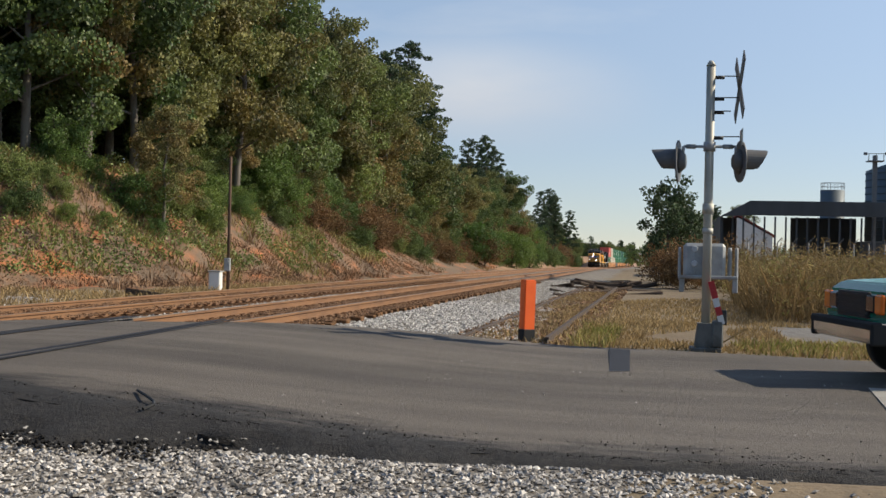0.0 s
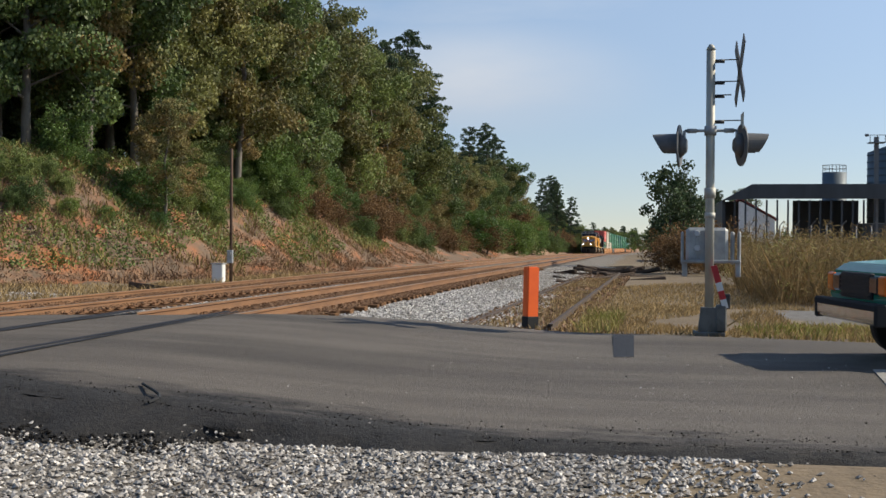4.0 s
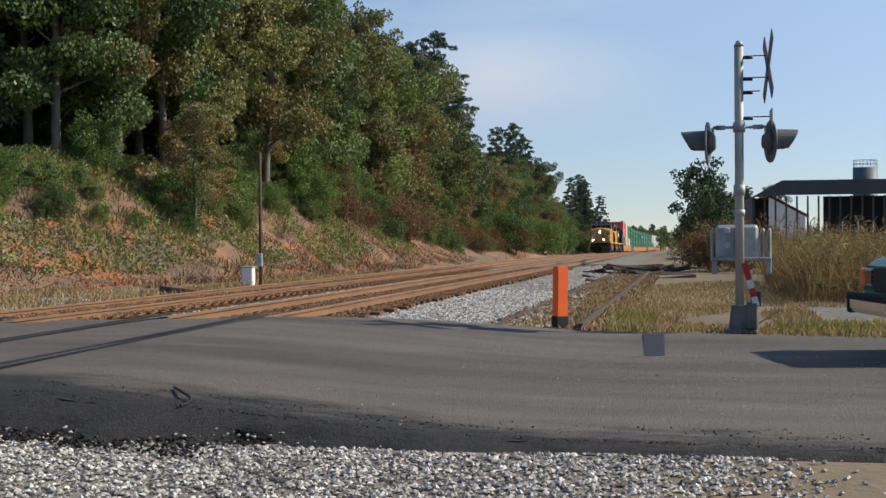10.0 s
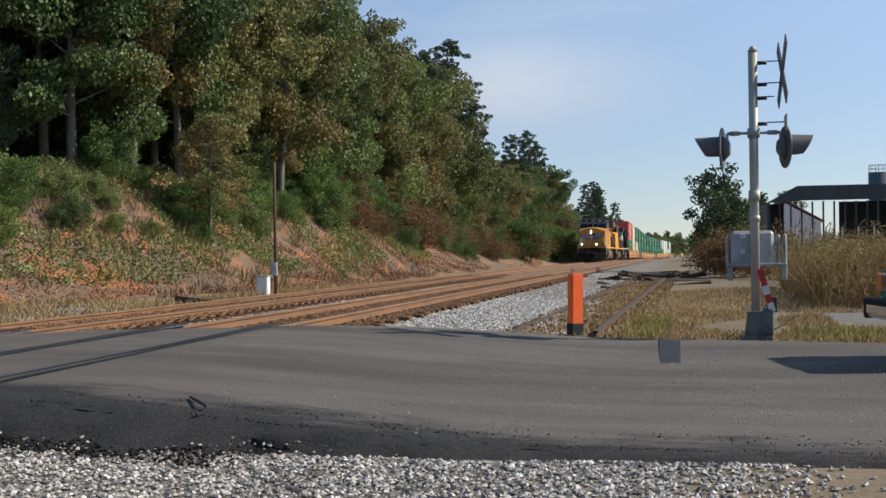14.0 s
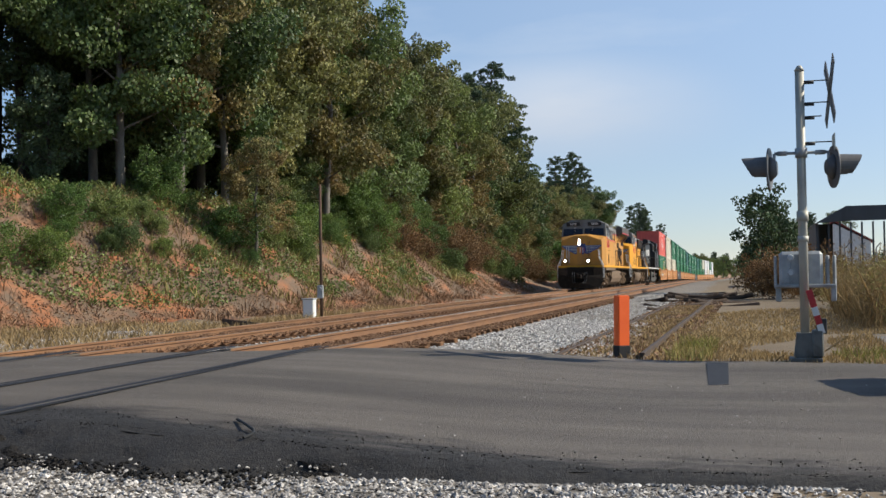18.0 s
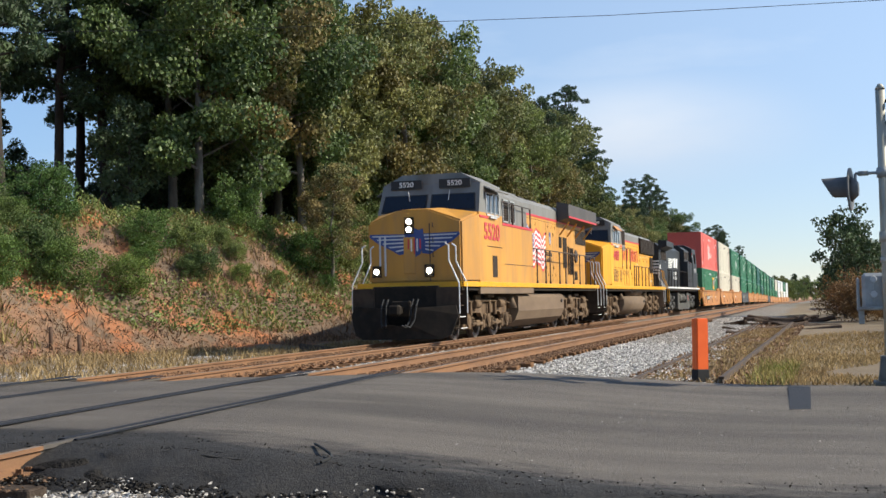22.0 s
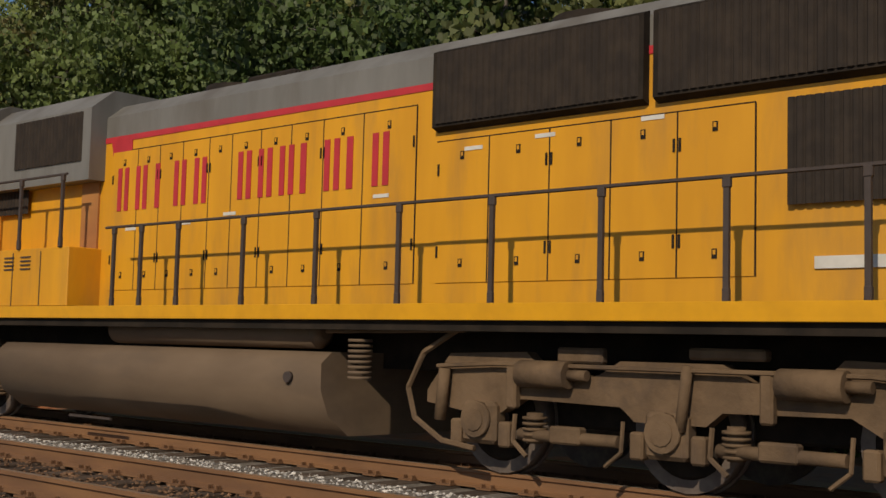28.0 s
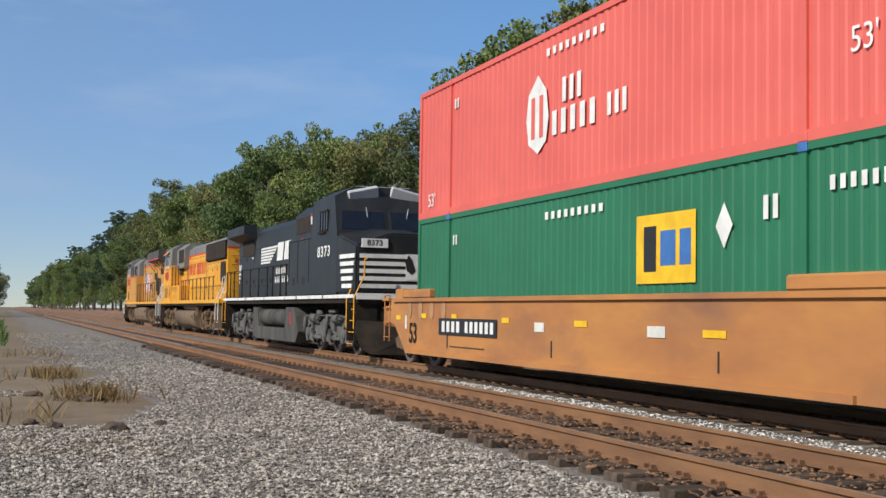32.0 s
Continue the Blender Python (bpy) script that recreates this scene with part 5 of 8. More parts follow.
def fuel_tank(car, u0, u1, z0, z1, mat, half=1.38, rounded=True):
    bm = bmesh.new()
    out = [(-half + 0.15, z1), (half - 0.15, z1), (half, z1 - 0.12), (half, z0 + 0.5), (half - 0.12, z0 + 0.22), (half - 0.42, z0), (-half + 0.42, z0), (-half + 0.12, z0 + 0.22), (-half, z0 + 0.5), (-half, z1 - 0.12)]
    fs = bm_prism(bm, [(a, b) for a, b in out], 1, u0, u1)
    for f in fs[2:]:
        f.smooth = rounded
    t = car.part("fuel_tank", bm, mat)
    bm = bmesh.new()
    for s in (-1, 1):
        bm_tube(bm, [(s * (half - 0.25), u0 + 1.6, z0 - 0.06), (s * (half - 0.25), u0 + 2.6, z0 - 0.06)], 0.02)
        bm_cyl(bm, (s * half, u1 - 0.5, z1 - 0.28), (s * (half + 0.05), u1 - 0.5, z1 - 0.28), 0.06, n=10)
    part("filler", bm, "rail_brown", t)
    return t


def hood_body(car, u0, u1, half, z0, z1, mats, band, roof_z, chamfer=0.25, stripe="up_red"):
    """The engine hood: painted body, a stripe, and a roof band of its own colour above it."""
    bm = bmesh.new()
    bm_prism(bm, [(-half, z0), (half, z0), (half, band), (-half, band)], 1, u0, u1)
    body = car.part("hood", bm, mats[0])
    bm = bmesh.new()
    bm_prism(bm, hood_outline(half, band, roof_z, chamfer), 1, u0, u1)
    part("hood_roof", bm, mats[1], body)
    if stripe:
        for s in (-1, 1):
            bm = bmesh.new()
            bm_box(bm, (s * half, (u0 + u1) / 2, band), (0.02, u1 - u0, 0.075))
            part("stripe", bm, stripe, body)
    return body


def roof_clutter(car, parent, us, z, mat="black_frame"):
    for i, u in enumerate(us):
        bm = bmesh.new()
        if i % 3 == 0:
            bm_cyl(bm, (0, u, z), (0, u, z + 0.16), 0.5, 0.46, n=18)
            bm_cyl(bm, (0, u, z + 0.16), (0, u, z + 0.2), 0.2, n=10)
        elif i % 3 == 1:
            bm_box(bm, (0, u, z + 0.07), (1.0, 0.9, 0.14), bevel=0.03)
        else:
            for s in (-1, 1):
                bm_tube(bm, [(s * 0.5, u, z - 0.05), (s * 0.5, u, z + 0.08), (s * 0.5, u + 0.14, z + 0.08), (s * 0.5, u + 0.14, z - 0.05)], 0.014)
        part(("roof_fan", "roof_hatch", "lifting_eye")[i % 3], bm, mat, parent)


# ---- ballast stones ----
def stones(name, spots, size, mat, seed, label):
    """Loose crushed stone: small uneven octahedra lying on the ground."""
    rng = np.random.default_rng(seed)
    p = np.asarray(spots, float)
    n = len(p)
    d = rng.uniform(0.5, 1.0, (n, 3)) * (size * rng.uniform(0.45, 1.35, n))[:, None] * 0.5
    d[:, 2] *= 0.62
    a = rng.uniform(0, 2 * np.pi, n)
    ux = np.stack([np.cos(a), np.sin(a), rng.uniform(-0.3, 0.3, n)], 1)
    uy = np.stack([-np.sin(a), np.cos(a), rng.uniform(-0.3, 0.3, n)], 1)
    uz = np.stack([rng.uniform(-0.4, 0.4, n), rng.uniform(-0.4, 0.4, n), np.ones(n)], 1)
    c = p + np.array([0, 0, 0.2 * size])
    v = np.stack([c + ux * d[:, :1], c - ux * d[:, :1] * 0.9, c + uy * d[:, 1:2], c - uy * d[:, 1:2] * 1.1, c + uz * d[:, 2:], c - uz * d[:, 2:]], 1).reshape(-1, 3)
    tri = np.array([(0, 2, 4), (2, 1, 4), (1, 3, 4), (3, 0, 4), (2, 0, 5), (1, 2, 5), (3, 1, 5), (0, 3, 5)])
    f = (np.arange(n)[:, None, None] * 6 + tri[None]).reshape(-1, 3)
    me = bpy.data.meshes.new(name)
    me.vertices.add(len(v))
    me.vertices.foreach_set("co", v.ravel())
    me.loops.add(f.size)
    me.loops.foreach_set("vertex_index", f.ravel())
    me.polygons.add(len(f))
    me.polygons.foreach_set("loop_start", np.arange(0, f.size, 3))
    me.polygons.foreach_set("use_smooth", np.zeros(len(f), bool))
    me.update(calc_edges=True)
    me.materials.append(M[mat])
    return tagged(new(name, me), label, "gravel", kind="stuff")


def spread(rng, n, x0, x1, y0, y1, keep=None):
    out = []
    for _ in range(n):
        x, y = rng.uniform(x0, x1), rng.uniform(y0, y1)
        if keep and not keep(x, y):
            continue
        out.append((x, y, land(x, y)))
    return out


def build_stones():
    rng = random.Random(21)
    near_edge = lambda x, y: y < ROAD_NEAR - 0.42 + 0.35 * noise.noise((x * 1.1, y, 7)) and rng.random() > 0.97 * smooth(-0.5, 0.7, x + 0.6 * noise.noise((x * 0.9, y * 0.9, 17)) - 0.5 * (y - 7.4))
    stones("ballast_stones", spread(rng, 23000, -6.2, 2.6, 4.6, 8.6, near_edge), 0.056, "stone", 1, "loose pale grey crushed stone beside the road")
    bare = lambda x, y: not (x > -2.6 + 0.5 * math.sin(y * 0.7) and y < -16 and noise.noise((x * 0.4, y * 0.25, 1)) > -0.45)
    s = spread(rng, 30000, -5.4, 0.6, -17, -7, bare) + spread(rng, 26000, -5.4, 0.6, -34, -17, bare) + spread(rng, 9000, -5.4, -1.5, -70, -34)
    stones("ballast_stones", s, 0.056, "stone_darker", 2, "loose pale grey crushed stone beside the track")
    sh = lambda x, y: y > road_far(x) + 0.05 and x < -2.4 + 0.8 * smooth(24, 19, y) + 0.4 * noise.noise((x, y * 0.4, 3))
    s = spread(rng, 15000, -5.6, -1.4, 17, 34, sh) + spread(rng, 7000, -5.6, -2.2, 34, 75, sh)
    stones("ballast_stones", s, 0.062, "stone_white", 3, "white crushed stone shoulder beyond the road")
    mid = spread(rng, 9000, -9.55, -8.05, -24, 8.2) + spread(rng, 4500, -9.55, -8.05, 16.8, 50)
    stones("ballast_stones", mid, 0.055, "stone_white", 4, "crushed stone between the two tracks")
    rust = spread(rng, 9000, -8.05, -5.5, -22, 8.0) + spread(rng, 26000, -8.05, -5.5, 17.2, 62) + spread(rng, 14000, -12.1, -9.5, 17.0, 62)
    stones("track_stones", [(x, y, z + (0.07 if y < 10 else 0.10)) for x, y, z in rust], 0.06, "stone_rust", 5, "rust-stained crushed stone between the rails")
    lft = spread(rng, 5000, -17.5, -12.2, 16.4, 30, lambda x, y: noise.noise((x * 0.5, y * 0.5, 41)) < 0.1)
    stones("ballast_stones", lft, 0.055, "stone", 6, "crushed stone at the foot of the slope")
    over = [(x, y, -0.36 + 0.27 * smooth(-0.6, -6.0, x) - 0.16 * (ROAD_NEAR - y)) for x, y, z in spread(rng, 1500, -6, 3.0, ROAD_NEAR - 0.75, ROAD_NEAR - 0.1) if rng.random() < (ROAD_NEAR - y) * 1.3]
    stones("ballast_stones", over, 0.038, "stone", 9, "pale stones strewn over the broken road edge")
    dark = spread(rng, 5200, -13, 3.0, ROAD_NEAR - 1.0, ROAD_NEAR + 0.1)
    stones("asphalt_crumbs", [(x, y, -0.33 - 0.12 + 0.27 * smooth(-0.6, -6.0, x)) for x, y, z in dark], 0.05, "asphalt_edge", 7, "black asphalt crumbs along the road edge")
    crumb = [(x, y, -0.33 + 0.30 * smooth(-0.6, -6.0, x) + 0.012) for x, y, z in spread(rng, 4200, -9, 2.6, ROAD_NEAR + 0.02, ROAD_NEAR + 0.8) if rng.random() < math.exp(-(y - ROAD_NEAR) * 3.5)]
    stones("asphalt_crumbs", crumb, 0.02, "asphalt_edge", 10, "black grit spilt along the road edge")
    spk = spread(rng, 420, -9, 2.4, ROAD_NEAR + 0.1, 15)
    stones("road_grit", [(x, y, -0.325 + 0.27 * smooth(-0.6, -6.0, x) + 0.02) for x, y, z in spk], 0.022, "stone", 8, "pale grit lying on the road")


build_stones()


# ---- grass and weeds ----
def blades(name, spots, height, width, mat, seed, label, lean=0.35):
    rng = np.random.default_rng(seed)
    p = np.asarray(spots, float)
    n = len(p)
    a = rng.uniform(0, 2 * np.pi, n)
    h = height * rng.uniform(0.45, 1.25, n)
    side = np.stack([np.cos(a), np.sin(a), np.zeros(n)], 1) * (width * rng.uniform(0.6, 1.4, n))[:, None]
    top = p + np.stack([rng.normal(0, lean, n) * h, rng.normal(0, lean, n) * h, h], 1)
    mid = (p + top) / 2 + np.stack([np.zeros(n), np.zeros(n), 0.08 * h], 1)
    v = np.stack([p - side, p + side, mid + side * 0.7, top, mid - side * 0.7], 1).reshape(-1, 3)
    f = np.arange(5 * n).reshape(-1, 5)
    me = bpy.data.meshes.new(name)
    me.vertices.add(len(v))
    me.vertices.foreach_set("co", v.ravel())
    me.loops.add(f.size)
    me.loops.foreach_set("vertex_index", f.ravel())
    me.polygons.add(len(f))
    me.polygons.foreach_set("loop_start", np.arange(0, f.size, 5))
    me.update(calc_edges=True)
    me.materials.append(M[mat])
    return tagged(new(name, me), label, "grass", kind="stuff")


def upslope(spots, lift=0.0):
    """Spots on the slope, drawn back with its foot near the road."""
    return [(x + recede(y), y, land(x + recede(y), y)) for x, y, z in spots]


def build_grass():
    rng = random.Random(31)
    past = lambda x, y: y > road_far(x) + 0.25 and not (2.3 < x < 16 and 21.9 < y < 26.5) and noise.noise((x * 0.5, y * 0.25, 8)) > -0.42 and not (-1.0 > x and y > 40)
    s = spread(rng, 20000, -1.3, 6.5, 17.6, 27, past) + spread(rng, 6000, -1.2, 3.0, 27, 42, past)
    s += spread(rng, 5000, -2.9, -1.3, 18.8, 48, lambda x, y: noise.noise((x * 0.8, y * 0.5, 52)) > -0.1)
    blades("dry_grass", s, 0.10, 0.011, "dry_grass", 1, "short dry golden grass beside the disused siding", 0.5)
    s = spread(rng, 700, -1.3, -0.6, 18.4, 24, past) + spread(rng, 1600, 1.2, 6.0, 17.6, 21, past)
    blades("green_grass", s, 0.16, 0.012, "green_grass", 2, "yellow-green grass tufts at the verge", 0.5)
    tall = lambda x, y: x > 2.2 + 0.6 * noise.noise((y * 0.4, 0, 3))
    def brush(name, n, x0, x1, y0, y1, top, size, mat, seed, label):
        q = []
        for x, y, z in spread(rng, n, x0, x1, y0, y1, tall):
            hh = top * (0.62 + 0.5 * noise.noise((x * 0.55, y * 0.35, seed)) + 0.25 * noise.noise((x * 1.9, y * 1.3, seed + 4)))
            q.append((x, y, z + hh * rng.random() ** 0.6))
        tagged(new(name, scatter_quads(name, q, mat, size, 0.16, 0.9, seed)), label, "weeds", kind="stuff")
    brush("tall_weeds", 60000, 2.4, 17, 29, 46, 2.1, 0.15, "weed_brown", 3, "tall brown weeds filling the field beyond the road")
    brush("tall_weeds", 24000, 1.6, 20, 46, 75, 2.5, 0.20, "weed_brown", 4, "tall brown weeds further off in the field")
    brush("tall_weeds", 6000, 3.0, 17, 26.8, 30, 0.9, 0.11, "weed_brown", 13, "low brown weeds along the gravel drive")
    brush("tall_weeds", 42000, 2.6, 17, 28, 55, 1.95, 0.15, "weed_green", 5, "green-brown weeds among the tall dry ones")
    s = spread(rng, 13000, 2.4, 17, 28.5, 42, tall)
    blades("tall_weeds", s, 1.35, 0.010, "weed_brown", 9, "thin dry stalks standing among the weeds", 0.3)
    # slope of the cutting
    slope = lambda x, y: noise.noise((x * 0.45, y * 0.3, 5)) > (0.12 if x > -17.5 else -0.05)
    s = spread(rng, 5000, -22, -15.4, 18, 60, slope) + spread(rng, 8000, -23, -15.2, 60, 150, slope)
    blades("slope_grass", upslope(s), 0.38, 0.016, "weed_brown", 5, "dry brown grass hanging on the clay slope", 0.45)
    s = spread(rng, 6500, -22, -15.6, 18, 70, slope)
    blades("slope_grass", upslope(s), 0.45, 0.028, "weed_green", 6, "green and brown grass on the clay slope", 0.45)
    ivy = []
    for x, y, z in upslope(spread(rng, 78000, -23.5, -16.4, 18, 75, lambda x, y: noise.noise((x * 0.33, y * 0.22, 15)) + 0.075 * (-17.4 - x) > -0.04)):
        ivy.append((x, y, z + (0.25 + 0.45 * max(0.0, noise.noise((x * 0.9, y * 0.9, 2)))) * rng.random()))
    tagged(new("creeper", scatter_quads("creeper", ivy, "leaf_green", 0.10, 0.8, 0.2, 77)), "green creeper covering parts of the clay slope", "creeper", kind="stuff")
    lit = []
    for x, y, z in upslope(spread(rng, 80000, -20.5, -14.6, 17, 85, lambda x, y: noise.noise((x * 0.6, y * 0.45, 25)) + 0.4 * noise.noise((x * 2.1, y * 1.7, 26)) > -0.2)):
        lit.append((x, y, z + 0.22 * rng.random() ** 2))
    lit += [(x, y, z + 0.04 * rng.random() ** 2) for x, y, z in spread(rng, 12000, -3.3, -1.1, 18.6, 62)]
    tagged(new("scrub_litter", scatter_quads("scrub_litter", lit, "litter", 0.085, 0.4, 0.7, 78)), "low dead brown scrub and litter on slope and siding", "scrub", kind="stuff")
    s = spread(rng, 9000, -19.5, -14.4, 17, 70, lambda x, y: noise.noise((x * 0.5, y * 0.4, 31)) > 0.0)
    blades("slope_grass", upslope(s), 0.34, 0.02, "litter", 16, "low grey-brown dead weeds on the clay slope", 0.6)
    s = spread(rng, 6000, -20.5, -12.9, 18.5, 34, lambda x, y: x > -15 + recede(y) and noise.noise((x * 0.5, y * 0.5, 41)) > -0.1) + spread(rng, 1800, -15.1, -13.4, 34, 50)
    blades("dry_grass", s, 0.2, 0.014, "dry_grass", 7, "dry grass along the foot of the slope", 0.5)
    # tufts and dry patches beside the track, the other way
    s = spread(rng, 4200, -2.4, 6, -42, -15, lambda x, y: noise.noise((x * 0.4, y * 0.25, 1)) > -0.05 and x > -2.4 + 0.5 * math.sin(y * 0.7))
    s += [(-2.1 + rng.gauss(0, 0.28), -20.6 + rng.gauss(0, 0.5), -0.33) for _ in range(420)] + [(-1.7 + rng.gauss(0, 0.25), -27 + rng.gauss(0, 0.6), -0.33) for _ in range(260)]
    blades("dry_grass", s, 0.26, 0.014, "weed_brown", 8, "dry brown tufts among the gravel", 0.45)
    s = spread(rng, 6000, -1.0, 12, -120, -48)
    blades("green_grass", s, 0.4, 0.03, "leaf_bright", 9, "green weeds beside the line", 0.4)


build_grass()


# ---- road details ----
def flat_sheet(name, outline, z, mat, label, category, kind="structure"):
    bm = bmesh.new()
    bm_prism(bm, outline, 2, z - 0.02, z)
    return solid(name, bm, mat, pose(0, 0, 0), label, category, kind=kind)


# thin sheet whose bluish dark colour stands in for a cast shadow
flat_sheet("road_patch", [(-0.51, 14.7), (-0.27, 14.8), (-0.33, 17.9), (-0.63, 17.97)], -0.310, "asphalt_patch", "dark bluish rectangle on the road, coloured like a cast shadow", "road patch")
flat_sheet("side_apron", [(2.05, 10.4), (3.0, 9.0), (12, 9.0), (12, 13.6), (2.3, 13.9)], -0.300, "concrete", "pale concrete apron at the side of the road", "pavement")


def build_flangeways():
    for xc, dz in ((TRACK_NEAR, 0.0), (TRACK_FAR, -0.06)):
        for s in (-1, 1):
            x = xc + s * GAUGE / 2
            bm = bmesh.new()
            bm_box(bm, (x - s * 0.075, 12.9, dz + 0.004), (0.07, 8.2, 0.012))
            bm_box(bm, (x + s * 0.06, 12.9, dz + 0.003), (0.03, 8.2, 0.010))
            solid("flangeway", bm, "asphalt_patch", pose(0, 0, 0), "dark groove beside the rail across the road", "flangeway", "flangeways", "structure")


build_flangeways()


def build_bent_wire():
    bm = bmesh.new()
    bm_tube(bm, [(-4.13, 9.45, -0.09), (-3.9, 9.1, -0.085), (-3.74, 8.86, -0.09), (-3.69, 8.74, -0.10), (-3.73, 8.64, -0.12)], 0.012, 6)
    solid("bent_wire", bm, "cable", pose(0, 0, 0), "bent black cable end lying on the broken road edge", "cable")


build_bent_wire()


def lump(x, y, z, s, seed, mat, name, label):
    rng = np.random.default_rng(seed)
    bm = bmesh.new()
    bmesh.ops.create_icosphere(bm, subdivisions=2, radius=1)
    for v in bm.verts:
        k = 1 + 0.35 * noise.noise(v.co * 1.7 + Vector((seed, 0, 0)))
        v.co = Vector((v.co.x * s[0], v.co.y * s[1], v.co.z * s[2])) * k
    return solid(name, bm, mat, pose(x, y, z), label, "rubble", "lumps of asphalt")


for i, (x, y, z, s) in enumerate(((-5.72, 8.25, -0.2, (0.3, 0.2, 0.13)), (-5.35, 8.1, -0.24, (0.2, 0.16, 0.1)), (-4.9, 8.0, -0.27, (0.18, 0.12, 0.08)))):
    lump(x, y, z, s, i, "asphalt_edge", "asphalt_lump", "black broken lump of asphalt beside the rail")
for i, (x, y, s) in enumerate(((-1.98, -15.2, (0.16, 0.12, 0.08)), (-2.0, -20.0, (0.25, 0.12, 0.07)), (-1.3, -15.6, (0.1, 0.08, 0.05)), (-1.05, -16.3, (0.1, 0.1, 0.05)), (-1.2, -21.5, (0.16, 0.1, 0.06)), (-2.6, -15.9, (0.08, 0.06, 0.05)))):
    lump(x, y, land(x, y) + 0.03, s, 20 + i, "tie", "wood_lump", "dark rotten piece of old tie in the gravel")


# ---- disused siding ----
def build_siding():
    sd = thing("disused_siding", pose(0, 0, 0), "short disused siding with rusty rails half buried in grass", "railway track", kind="structure")
    for x in (-1.62, -3.06):
        ys = list(np.linspace(18.9 if x > -2 else 19.6, 54, 14))
        verts = rail_mesh("rail", x, ys, -0.19 if x > -2 else -0.26, ("rail_old", "rail_old"))
        r = new("rail", verts)
        r.parent = sd
    bm = bmesh.new()
    bm_box(bm, (0, 0, -0.08), (2.5, 0.22, 0.16), bevel=0.02)
    me = mesh_of(bm, "tie", "tie")
    rng = random.Random(8)
    for i in range(52):
        y = 20 + i * 0.66
        o = new("tie", me)
        o.parent = sd
        o.matrix_basis = pose(-2.34 + rng.uniform(-0.12, 0.12), y, fall(y) - 0.36 + rng.uniform(-0.03, 0.02), 0, 0, rng.uniform(-4, 4))
    bm = bmesh.new()
    bm_box(bm, (0, 0, -0.08), (1.5, 0.2, 0.15), bevel=0.03)
    broken = mesh_of(bm, "tie", "tie")
    for i in range(46):
        y = 59 + rng.gauss(0, 6.0)
        x = -2.2 + rng.gauss(0, 0.7)
        h = 0.03 + 0.09 * max(0, 1 - abs(y - 59) / 8) * rng.random() * 2
        t = new("old_tie", me if i % 3 == 0 else broken)
        t.matrix_basis = pose(x, y, land(x, y) + h, rng.uniform(-20, 20), rng.uniform(-11, 11), rng.uniform(-60, 60))
        tagged(t, "old grey railway tie lying in a heap", "railway tie", "heap of old ties")


build_siding()


